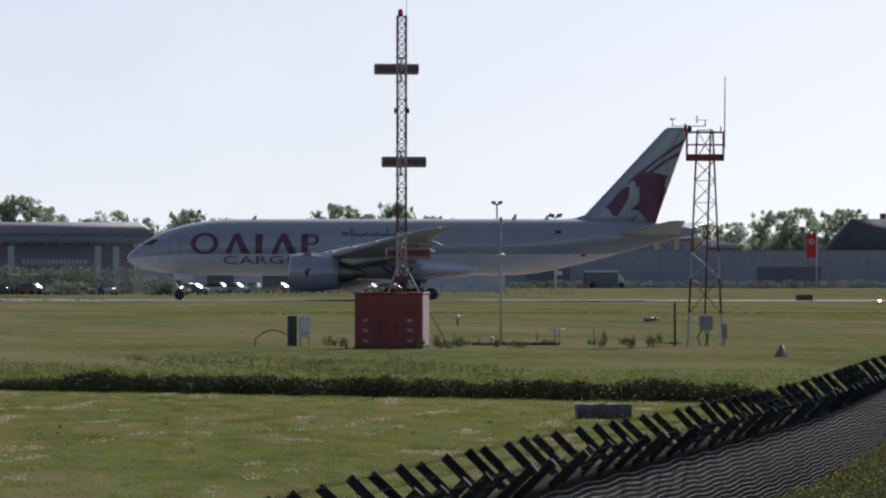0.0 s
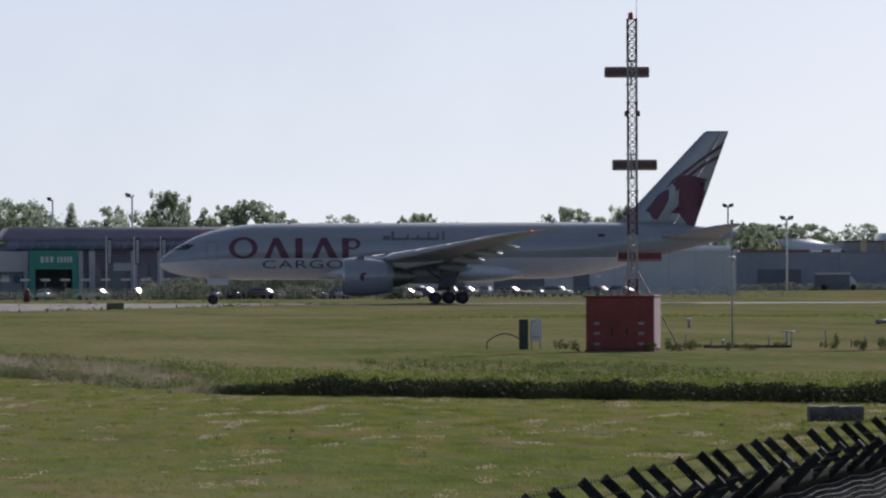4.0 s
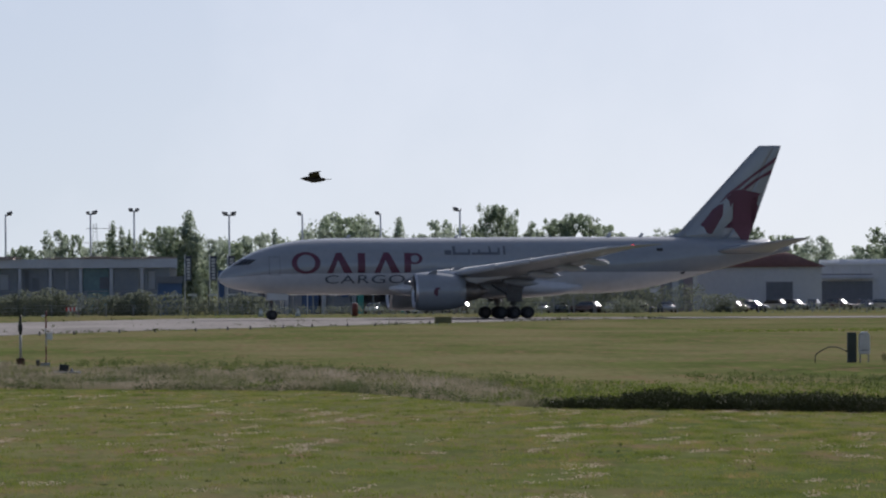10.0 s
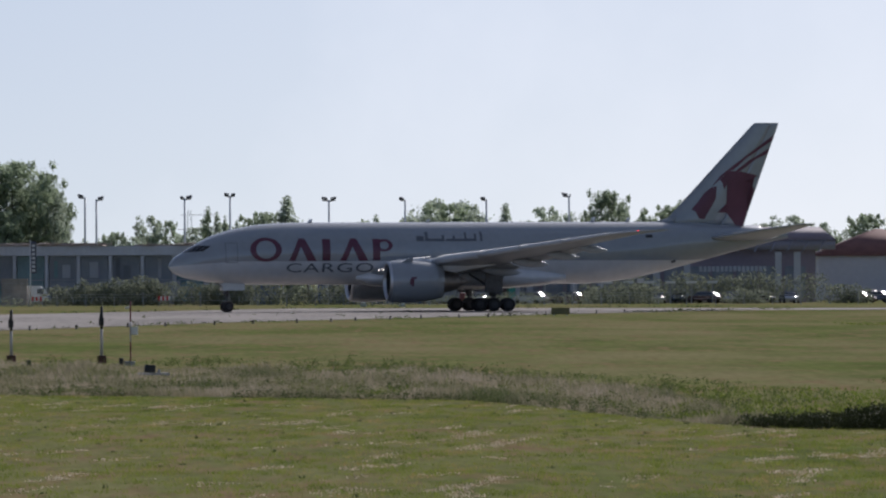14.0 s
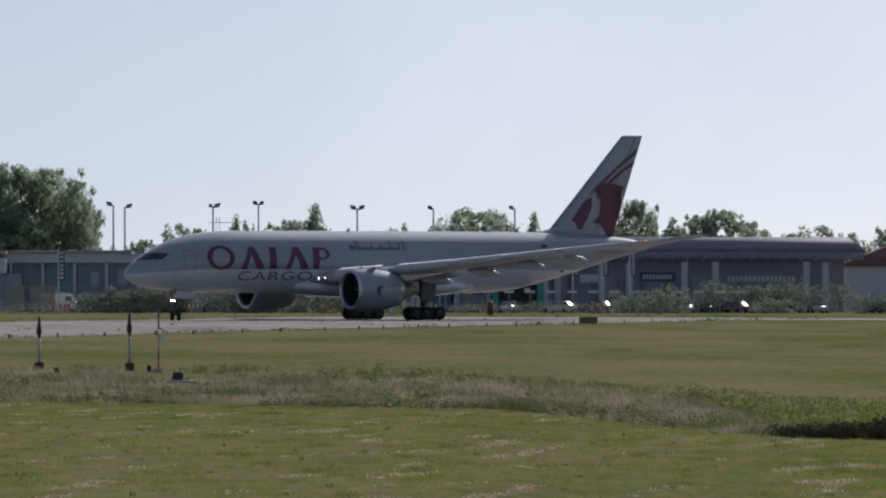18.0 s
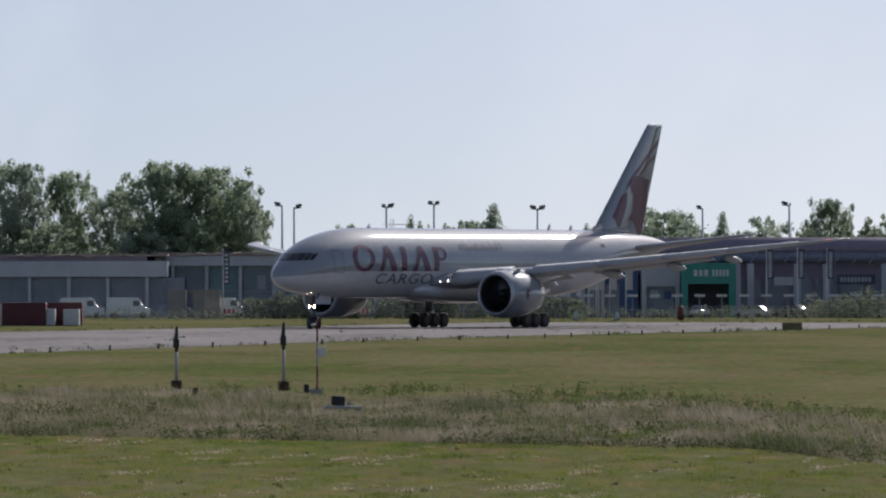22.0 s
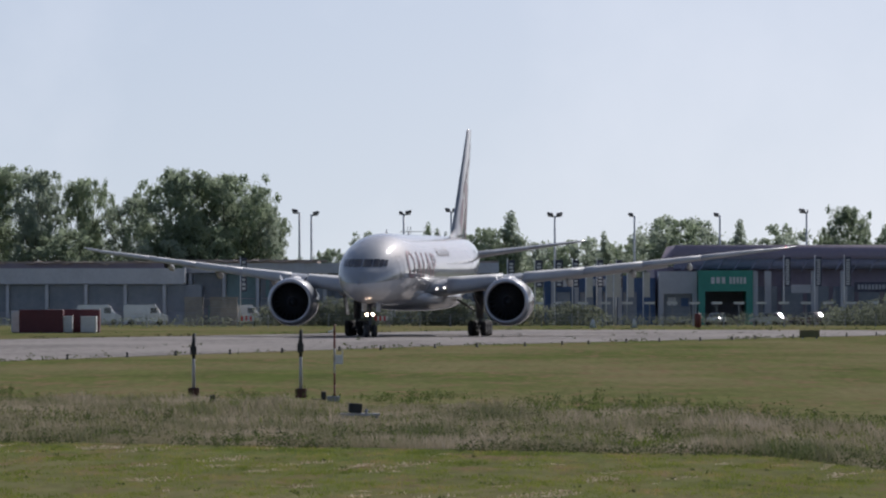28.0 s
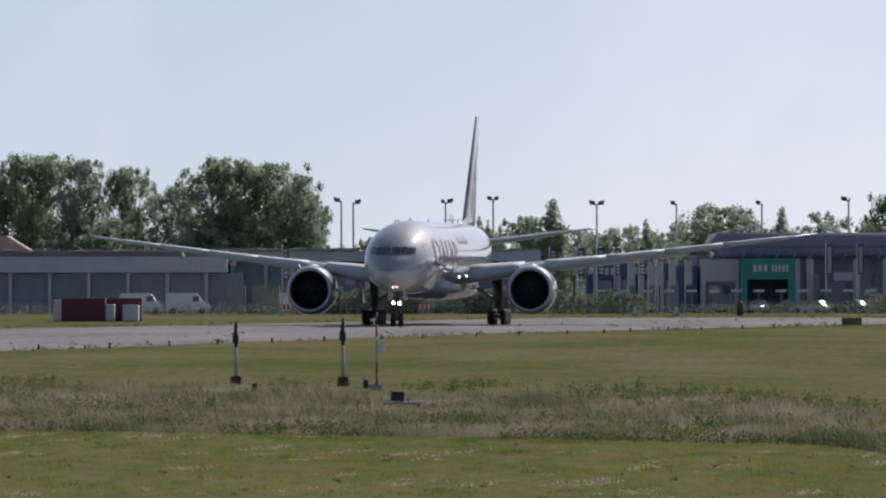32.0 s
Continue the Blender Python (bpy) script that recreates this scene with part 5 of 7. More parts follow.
# ---- the row of buildings behind the runway ----
M.update({
    # wall, cladding, glazing and lamp pole tones are paled to stand in for haze
    "precast": mat("pale_precast_concrete", (0.64, 0.64, 0.66), (0.52, 0.52, 0.54), 0.4, 0.8, fine=3),
    "roof_tan": mat("weathered_roofing", (0.52, 0.42, 0.36), (0.38, 0.29, 0.25), 0.5, 0.9, fine=4),
    "dark_glazing": mat("hazed_shop_glazing", (0.21, 0.235, 0.28), (0.27, 0.29, 0.33), 0.6, 0.12, fine=2),
    "teal_glazing": mat("tinted_teal_glazing", (0.20, 0.33, 0.35), (0.15, 0.25, 0.27), 0.5, 0.2, fine=2),
    "slate_blue": mat("slate_blue_cladding", (0.32, 0.32, 0.41), (0.27, 0.27, 0.35), 0.25, 0.6, fine=2),
    "slate_brown": mat("hazed_roof_cladding", (0.31, 0.26, 0.31), (0.26, 0.215, 0.26), 0.25, 0.7, fine=2),
    "market_green": mat("green_sign_panel", (0.06, 0.34, 0.26), (0.045, 0.26, 0.20), 0.6, 0.5),
    "pale_panel": mat("pale_grey_sign_panel", (0.50, 0.51, 0.54), (0.42, 0.43, 0.46), 0.6, 0.5),
    "banner_white": mat("white_banner_cloth", (0.7, 0.7, 0.7), (0.55, 0.55, 0.56), 1, 0.7),
    "banner_dark": mat("dark_banner_cloth", (0.1, 0.1, 0.14), (0.07, 0.07, 0.1), 1, 0.7),
    "banner_blue": mat("blue_panel", (0.07, 0.13, 0.27), (0.05, 0.10, 0.21), 0.8, 0.5),
    "banner_red": mat("red_banner", (0.62, 0.04, 0.04), (0.45, 0.03, 0.03), 1, 0.6),
    "white_wall": mat("white_hall_cladding", (0.62, 0.63, 0.66), (0.54, 0.55, 0.58), 0.15, 0.6, fine=1.5),
    "hall_dark": mat("dark_hall_panel", (0.19, 0.20, 0.23), (0.15, 0.16, 0.185), 0.3, 0.6, fine=1.5),
    "roof_white": mat("bright_flat_roof", (0.8, 0.8, 0.8), (0.65, 0.65, 0.66), 0.3, 0.5),
    "tile_red": mat("red_roof_tiles", (0.27, 0.135, 0.115), (0.19, 0.095, 0.085), 0.6, 0.8, fine=5),
    "dark_wall": mat("hazed_grey_wall", (0.37, 0.38, 0.43), (0.30, 0.31, 0.36), 0.08, 0.75, fine=0.8),
    "house_roof": mat("dark_house_roof", (0.09, 0.09, 0.1), (0.065, 0.065, 0.075), 0.5, 0.7),
    "render_tan": mat("tan_rendered_wall", (0.62, 0.5, 0.31), (0.5, 0.4, 0.26), 0.5, 0.8),
    "container_red": mat("dark_red_container", (0.15, 0.035, 0.04), (0.1, 0.025, 0.03), 0.6, 0.6),
    "lamp_steel": mat("pale_lamp_pole", (0.88, 0.88, 0.87), (0.76, 0.76, 0.76), 2, 0.5),
    "pallet_wood": mat("grey_pallet_wood", (0.42, 0.37, 0.31), (0.28, 0.24, 0.2), 1.5, 0.9, fine=8),
    "flag_cream": mat("cream_flag_cloth", (0.66, 0.62, 0.54), (0.5, 0.47, 0.42), 0.8, 0.8),
    "lamp_head": mat("dark_lamp_head", (0.12, 0.12, 0.13), None, 2, 0.5),
    "car_glass": mat("car_glass", (0.02, 0.022, 0.026), None, 2, 0.12, coat=1.0, gloss=0.12),
})


def wall_box(name, x0, x1, y0, y1, z0, z1, m, parent, label="", bevel=0.0):
    bm = bmesh.new()
    block(bm, x0, x1, y0, y1, z0, z1, None, bevel)
    return part(name, bm, m, parent, label)


def bars(parent, x0, x1, y, z0, z1, n, m, upright=False, seed=1):
    """Writing too small to read: a row of plain bars."""
    rnd = random.Random(seed)
    for k in range(n):
        if upright:
            a, b = z0 + (z1 - z0) * k / n, z0 + (z1 - z0) * (k + 0.62) / n
            wall_box("lettering_bar", x0 + rnd.uniform(0, 0.12) * (x1 - x0), x1 - rnd.uniform(0, 0.12) * (x1 - x0), y - 0.03, y, a, b, m, parent)
        else:
            a, b = x0 + (x1 - x0) * k / n, x0 + (x1 - x0) * (k + 0.68) / n
            wall_box("lettering_bar", a, b, y - 0.03, y, z0 + rnd.uniform(0, 0.1) * (z1 - z0), z1, m, parent)


def concrete_hall():
    h = thing("office_hall", 0, 940, "long pale precast concrete hall with dark glazed bays", "office building", z=0)
    # front block to x = -30, recessed wing to x = 8
    wall_box("wall", -120, -30.5, 6, 30, 0, 6.9, M["precast"], h)
    wall_box("parapet", -120, -30, 0, 30.2, 4.95, 6.85, M["precast"], h, "pale concrete fascia band")
    wall_box("roof_edge", -120, -32.5, 0.3, 30, 6.86, 7.45, M["slate_brown"], h, "dark brown weathered roof edge")
    wall_box("roof_edge", -120, -30, 0.2, 30, 7.46, 7.68, M["roof_tan"], h, "pale weathered roof")
    x = -118.0
    k = 0
    while x < -31:
        wall_box("column", x - 0.2, x + 0.2, 0.2, 0.9, 0, 4.95, M["precast"], h)
        wall_box("glazing", x + 0.25, x + 4.5, 1.2, 1.3, 1.6, 4.85, M["dark_glazing"], h)
        wall_box("mullion", x + 2.34, x + 2.42, 1.05, 1.19, 0.2, 4.8, M["dark_glazing"], h)
        wall_box("sill_panel", x + 0.25, x + 4.5, 1.1, 1.3, 0.0, 1.58, M["dark_wall"], h)
        x += 4.75
    wall_box("wall", -30.4, 8.1, 12, 34, 0, 6.5, M["precast"], h)
    wall_box("parapet", -30.4, 8.1, 5, 34, 6.3, 7.5, M["precast"], h, "pale concrete fascia band")
    wall_box("roof_edge", -30.4, -14, 4.9, 33, 7.51, 7.9, M["roof_tan"], h, "pale weathered roof")
    wall_box("roof_edge", -10, 8.0, 5.1, 33, 7.51, 7.72, M["roof_tan"], h, "pale weathered roof")
    rnd = random.Random(44)
    x = -29.5
    while x < 7:
        wall_box("column", x - 0.2, x + 0.2, 5.2, 5.9, 0, 6.3, M["precast"], h)
        wall_box("glazing", x + 0.3, x + 3.8, 7.0, 7.1, 0.3, 6.25, M[rnd.choice(("dark_glazing", "dark_glazing", "teal_glazing"))], h)
        wall_box("transom", x + 0.25, x + 3.85, 6.9, 6.99, 3.1, 3.22, M["dark_wall"], h)
        # what stands behind and before the panes: doors, boards, blinds
        for _ in range(3):
            a, w, z = x + rnd.uniform(0.4, 2.6), rnd.uniform(0.4, 1.3), rnd.choice((0.3, 0.3, 3.4))
            kind = rnd.choice(("hall_dark", "slate_blue", "pale_panel", "teal_glazing", "hall_dark"))
            wall_box("bay_panel", a, min(a + w, x + 3.8), 6.78 - 0.03 * _, 6.86 - 0.03 * _, z, z + rnd.uniform(1.2, 2.6), M[kind], h)
        x += 4.1
    for x in (-27.0, -12.5, -9.5, -5.5, -1.0):
        wall_box("pale_door", x, x + 1.4, 6.7, 6.88, 0.3, 3.0, M["pale_panel"], h, "pale panelled doorway")


concrete_hall()


def roof_tiles():
    """Broken pale tiles along the dark roof edge of the long hall."""
    hall = bpy.data.objects["office_hall"]
    rnd = random.Random(45)
    bm = bmesh.new()
    block(bm, -0.5, 0.5, -0.25, 0.25, 0, 0.16, None, 0.03)
    me = bpy.data.meshes.new("roof_tile")
    bm.to_mesh(me)
    bm.free()
    me.materials.append(M["roof_tan"])
    x = -70.0
    while x < 8:
        if noise.noise((x * 0.23, 0, 3)) > -0.1:
            t = new("roof_tile", me)
            t.parent = hall
            t.matrix_basis = pose(x, (0.1 if x < -31 else 4.85) + rnd.uniform(-0.1, 0.1), (7.62 if x < -31 else 7.78) - rnd.uniform(0, 0.3), rnd.uniform(-8, 8), rnd.uniform(-9, 9), rnd.uniform(-6, 6))
        x += rnd.uniform(0.6, 1.1)


roof_tiles()


def pylon_sign(x, y, z0, z1, w, name, lab, cloth, ink, n, group):
    t = thing(name, x, y, lab, "banner", group)
    bm = bmesh.new()
    rod(bm, (-w / 2 - 0.06, 0, 0), (-w / 2 - 0.06, 0, z1 + 0.2), 0.07, 0.05, 8)
    part("pole", bm, M["lamp_steel"], t)
    wall_box("cloth", -w / 2, w / 2, -0.02, 0.02, z0, z1, cloth, t)
    bars(t, -w * 0.33, w * 0.33, -0.025, z0 + 0.2, z1 - 0.2, n, ink, True, int(x * 7) % 99)


def shops():
    # blue box and flags between the halls
    b = thing("sales_pavilion", 7.0, 930, "blue sales pavilion with a dark roof band", "shop building")
    wall_box("wall", -1.6, 1.6, 0, 8, 0, 4.2, M["banner_blue"], b)
    wall_box("roof_band", -1.75, 1.75, -0.3, 8.2, 4.2, 5.1, M["hall_dark"], b)
    b2 = thing("blue_showroom", 17.5, 930, "dark blue showroom with pale lettering bars", "shop building")
    wall_box("wall", -4.0, 9.25, 2, 14, 0, 5.6, M["banner_blue"], b2)
    wall_box("fascia", -4.1, 6.6, 1.8, 2.0, 4.2, 5.9, M["banner_blue"], b2)
    for x in (-3.0, -0.2, 2.6, 5.0):
        wall_box("pillar", x - 0.25, x + 0.25, 1.2, 1.79, 0, 5.6, M["pale_panel"], b2)
        wall_box("glazing", x + 0.4, x + 2.0, 1.7, 1.79, 0.3, 3.9, M["dark_glazing"], b2)
    bars(b2, -2.6, -0.4, 1.79, 4.5, 5.4, 3, M["banner_white"], seed=5)
    bars(b2, 1.6, 4.4, 1.79, 4.6, 5.5, 4, M["banner_white"], seed=6)
    for x, w in ((9.4, 0.8), (12.7, 0.85), (15.1, 0.9), (17.1, 0.7), (20.0, 0.7), (22.3, 0.75)):
        pylon_sign(x, 925, 4.5, 7.75, w, "flag_banner", "tall dark flag banner with pale lettering bars", M["banner_dark"], M["banner_white"], 7, "flag banners")

    # shop front with a dark slanted roof
    s = thing("retail_hall", 0, 930, "long retail hall with dark slate roof and pale columns", "shop building")
    wall_box("wall", 26.8, 77, 6, 40, 0, 7.0, M["slate_brown"], s)
    bm = bmesh.new()
    loft(bm, [[(29.0, 4.6, 6.7), (79.4, 4.6, 6.7), (79.4, 5.0, 6.7), (29.0, 5.0, 6.7)], [(29.2, 4.2, 7.9), (79.4, 4.2, 7.9), (79.4, 5.0, 7.9), (29.2, 5.0, 7.9)]])
    part("fascia", bm, M["slate_blue"], s, "slate blue fascia")
    bm = bmesh.new()
    loft(bm, [[(28.6, 4.0, 7.92), (79.6, 4.0, 7.92), (79.6, 42, 7.92), (28.6, 42, 7.92)], [(29.4, 6.5, 9.6), (77.6, 6.5, 9.6), (77.6, 40, 9.6), (29.4, 40, 9.6)]])
    part("roof", bm, M["slate_brown"], s, "dark roof")
    # deep bands and struts under the roof
    for k in range(24):
        x = 30 + k * 2.05
        bm = bmesh.new()
        rod(bm, (x, 3.4, 6.4), (x + 0.9, 4.1, 7.8), 0.09, 0.09, 5)
        part("strut", bm, M["slate_blue"], s)
    for x in (40.2, 45.8, 49.3, 56.3, 60.2, 71.8, 74.2):
        wall_box("column", x - 0.4, x + 0.4, 0.0, 0.7, 0, 6.4, M["pale_panel"], s, "pale column")
    x = 39.0
    while x < 76:
        wall_box("glazing", x, x + 2.6, 5.8, 5.99, 0.5, 4.6, M["dark_glazing"], s)
        x += 3.1
    # grey and green portals
    wall_box("portal", 27.1, 31.7, -0.6, 6, 3.7, 6.4, M["pale_panel"], s, "pale grey entrance portal")
    for x in (27.1, 31.1):
        wall_box("portal_leg", x, x + 0.6, -0.6, 6, 0, 3.7, M["pale_panel"], s)
    wall_box("glazing", 27.8, 31.0, 0.6, 0.8, 0.2, 3.7, M["dark_glazing"], s)
    wall_box("shop_sticker", 28.2, 29.2, 0.5, 0.59, 2.3, 3.3, M["banner_white"], s)
    wall_box("shop_sticker", 29.8, 30.7, 0.5, 0.59, 2.2, 3.2, M["banner_blue"], s)
    wall_box("portal", 31.8, 38.3, -2.2, 6, 4.0, 6.5, M["market_green"], s, "green entrance portal")
    for x in (31.8, 37.5):
        wall_box("portal_leg", x, x + 0.8, -2.2, 6, 0, 4.0, M["market_green"], s)
    wall_box("portal_edge", 38.32, 38.9, -2.0, 6, 0, 6.4, M["pale_panel"], s)
    bars(s, 33.3, 35.2, -2.21, 4.9, 5.7, 3, M["banner_white"], seed=3)
    bars(s, 35.5, 37.6, -2.21, 4.9, 5.7, 5, M["banner_white"], seed=4)
    wall_box("sign_panel", 43.0, 45.3, -0.3, -0.1, 3.8, 4.8, M["pale_panel"], s)
    wall_box("sign_panel", 50.6, 55.2, 0.75, 0.9, 3.9, 5.1, M["banner_dark"], s)
    bars(s, 51.0, 54.8, 0.74, 4.2, 4.8, 9, M["pale_panel"], seed=12)
    bars(s, 61.8, 70.5, 1.0, 3.9, 4.6, 16, M["pale_panel"], seed=9)
    for x in (42.3, 46.0, 49.5):
        pylon_sign(x, 925, 4.6, 8.1, 0.75, "shop_banner", "dark vertical shop banner with white lettering bars", M["banner_dark"], M["banner_white"], 11, "shop banners")

    # red-roofed white hall
    r = thing("red_roofed_hall", 90.0, 990, "white hall with a red tiled hipped roof", "hall")
    wall_box("wall", -8.2, 9.5, 0, 16, 0, 6.0, M["white_wall"], r)
    # flat dark sheet: the shade inside the opening, put into colour
    wall_box("door", 1.6, 5.4, -0.06, 0, 0, 3.9, M["hall_dark"], r, "flat dark sheet over the hall's door opening")
    bm = bmesh.new()
    loft(bm, [[(-8.8, -0.6, 6.0), (10.1, -0.6, 6.0), (10.1, 16.6, 6.0), (-8.8, 16.6, 6.0)], [(0.2, 7.9, 9.7), (1.2, 7.9, 9.7), (1.2, 8.1, 9.7), (0.2, 8.1, 9.7)]])
    part("roof", bm, M["tile_red"], r, "red tiled roof")
    # long white industrial hall
    w = thing("industrial_hall", 108.0, 1020, "long white industrial hall with wide dark door openings", "industrial hall")
    wall_box("wall", -23, 30, 0, 40, 0, 6.3, M["white_wall"], w)
    wall_box("roof", -23.2, 30.2, -0.2, 40, 6.3, 6.55, M["roof_white"], w, "bright white roof edge")
    wall_box("upper_roof", -2.2, 30.2, 8, 40, 6.55, 7.15, M["roof_white"], w, "bright white roof")
    # dark sheets on the wall paint the shade inside the openings
    wall_box("doorway_sheet", -16.2, -11.5, -0.08, 0, 0, 4.25, M["hall_dark"], w)
    wall_box("doorway_sheet", -11.45, 1.8, -0.1, 0, 0, 3.95, M["hall_dark"], w)
    wall_box("doorway_sheet", 6.0, 8.4, -0.08, 0, 0, 4.2, M["hall_dark"], w)
    wall_box("canopy", -14.5, 1.9, -1.2, 0, 4.3, 4.5, M["pale_panel"], w)
    wall_box("gutter_line", -8, 1.8, -0.1, 0, 4.85, 5.0, M["hall_dark"], w)
    for k in range(-5, 8):
        wall_box("panel_joint", k * 4.0, k * 4.0 + 0.08, -0.03, 0, 0.2, 6.25, M["pale_panel"], w)


shops()


def east_side():
    # long dark site wall with what looks over it
    t = thing("site_wall", 185.0, 1200, "long dark grey site wall with wide panels", "wall")
    for k in range(17):
        x = -60 + k * 9.0
        wall_box("wall_panel", x, x + 8.94, 0, 0.5, 0, 6.3 if k > 1 else 5.9, M["dark_wall"], t)
    wall_box("coping", -60, 93, -0.05, 0.55, 6.31, 6.5, M["grey_box"], t)
    for a, b in ((-34.0, -29.5), (-20, -12.5), (20, 31)):
        wall_box("gate", a, b, -0.15, -0.01, 0, 3.6, M["hall_dark"], t, "dark gate")
    g = thing("glasshouse", 179.0, 1235, "low hall with a bright white sloping roof", "hall")
    wall_box("wall", -5, 6, 0, 12, 0, 7.0, M["tile_red"], g)
    bm = bmesh.new()
    loft(bm, [[(-3.2, 0, 7.0), (6.5, 0, 7.0), (6.5, 12, 7.0), (-3.2, 12, 7.0)], [(-4.6, 6, 8.9), (1.0, 6, 8.9), (1.0, 12, 8.9), (-4.6, 12, 8.9)]])
    part("roof", bm, M["roof_white"], g, "bright white roof")
    h = thing("brick_sheds", 171.0, 1228, "row of low red brick sheds", "shed")
    for x, w, z in ((-16, 5, 7.0), (-9.5, 6, 7.2), (-2, 5, 7.0), (31, 5, 7.0)):
        wall_box("shed_wall", x, x + w, 0, 8, 0, z, M["tile_red"], h)
    for x in (188.6, 193.0, 196.5, 200.3):
        c2 = thing("tan_column", x, 1236, "tan rendered wall column of a low dark hall", "column", "tan columns")
        wall_box("shaft", -0.48, 0.48, 0, 0.95, 0, 8.65, M["render_tan"], c2)
        wall_box("cap", -0.55, 0.55, -0.06, 1.0, 8.65, 8.8, M["precast"], c2)
    d = thing("low_dark_hall", 193.0, 1238, "low dark hall with a flat roof between tan columns", "hall")
    wall_box("wall", -7.5, 7.8, 0, 14, 0, 8.3, M["dark_wall"], d)
    wall_box("roof", -7.8, 8.1, -0.3, 14.2, 8.3, 8.55, M["house_roof"], d)
    for k in range(4):
        wall_box("window", -3.4 + k * 3.3, -1.6 + k * 3.3, -0.06, 0, 6.6, 7.8, M["dark_glazing"], d)
    g2 = thing("sloped_roof_hall", 204.0, 1262, "hall with a long pale sloping roof", "hall")
    bm = bmesh.new()
    loft(bm, [[(-7.4, 0, 0), (7.2, 0, 0), (7.2, 0, 7.6), (-7.4, 0, 7.6)], [(-7.4, 14, 0), (7.2, 14, 0), (7.2, 14, 7.6), (-7.4, 14, 7.6)]])
    part("wall", bm, M["dark_wall"], g2)
    bm = bmesh.new()
    loft(bm, [[(-7.6, -0.4, 7.62), (7.6, -0.4, 7.62), (7.6, -0.4, 7.8), (-7.4, -0.4, 10.0)], [(-7.6, 14.4, 7.62), (7.6, 14.4, 7.62), (7.6, 14.4, 7.8), (-7.4, 14.4, 10.0)]])
    part("roof", bm, M["roof_white"], g2, "pale sheet roof")
    # white van tops, held above the wall on added dark supports
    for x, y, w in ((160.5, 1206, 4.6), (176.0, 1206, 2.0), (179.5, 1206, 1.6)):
        v = thing("roof_unit", x, y, "white van top raised over the wall on an added dark support", "roof unit")
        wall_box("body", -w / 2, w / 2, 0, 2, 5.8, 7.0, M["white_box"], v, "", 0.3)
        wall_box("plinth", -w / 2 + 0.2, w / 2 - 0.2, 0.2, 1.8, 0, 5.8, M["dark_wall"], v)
    v = thing("dark_lorry", 176.5, 1188, "dark lorry with a bright white roof", "lorry")
    wall_box("body", -3.0, 2.6, 0, 2.3, 0.5, 2.7, M["hall_dark"], v)
    wall_box("roof", -3.05, 2.65, -0.05, 2.35, 2.7, 2.95, M["roof_white"], v, "white roof")
    bm = bmesh.new()
    loft(bm, [[(2.6, 0, 0.5), (4.2, 0, 0.5), (4.2, 2.3, 0.5), (2.6, 2.3, 0.5)], [(2.6, 0, 2.6), (3.4, 0, 1.9), (3.4, 2.3, 1.9), (2.6, 2.3, 2.6)]])
    part("cab", bm, M["white_box"], v)
    for x in (-1.8, 3.2):
        bm = bmesh.new()
        lathe(bm, [(-0.15, 0.05), (-0.15, 0.5), (0.15, 0.5), (0.15, 0.05)], 12, "Y", (x, 0.1, 0.5))
        part("wheel", bm, M["black_rubber"], v)
    b = thing("red_advertising_banner", 213.0, 1192, "tall red banner with a pale round mark", "banner")
    wall_box("cloth", -0.85, 0.85, -0.04, 0.04, 5.2, 9.3, M["banner_red"], b)
    bm = bmesh.new()
    rod(bm, (0.95, 0, 0), (0.95, 0, 9.6), 0.09, 0.07, 8)
    part("pole", bm, M["lamp_steel"], b)
    bm = bmesh.new()
    lathe(bm, [(-0.06, 0.28), (-0.05, 0.45), (-0.045, 0.45)], 16, "Y", (0, 0, 7.9))
    part("round_mark", bm, M["banner_white"], b)
    # gabled houses
    for x, y, w, e, r, m in ((233.0, 1250, 13.0, 6.2, 12.2, "house_roof"), (226.0, 1290, 9, 5.5, 10.0, "house_roof"), (246, 1265, 10, 6, 11.5, "tile_red")):
        h = thing("gabled_house", x, y, "pale house with a steep dark gabled roof", "house", "houses beyond the wall")
        wall_box("wall", -w / 2, w / 2, 0, 9, 0, e, M["precast"], h)
        bm = bmesh.new()
        loft(bm, [[(-w / 2 - 0.4, -0.5, e), (w / 2 + 0.4, -0.5, e), (w / 2 + 0.4, 9.5, e), (-w / 2 - 0.4, 9.5, e)], [(-w / 6, 3.5, r), (w / 2 - 1, 3.5, r), (w / 2 - 1, 5.5, r), (-w / 6, 5.5, r)]])
        part("roof", bm, M[m], h)
        for dx in (-w * 0.28, w * 0.12):
            wall_box("window", dx, dx + 1.6, -0.05, 0, e - 2.4, e - 0.9, M["dark_glazing"], h)
        wall_box("chimney", w / 4, w / 4 + 1.0, 3.6, 4.6, r - 1.2, r + 1.0, M["tile_red"], h)


east_side()


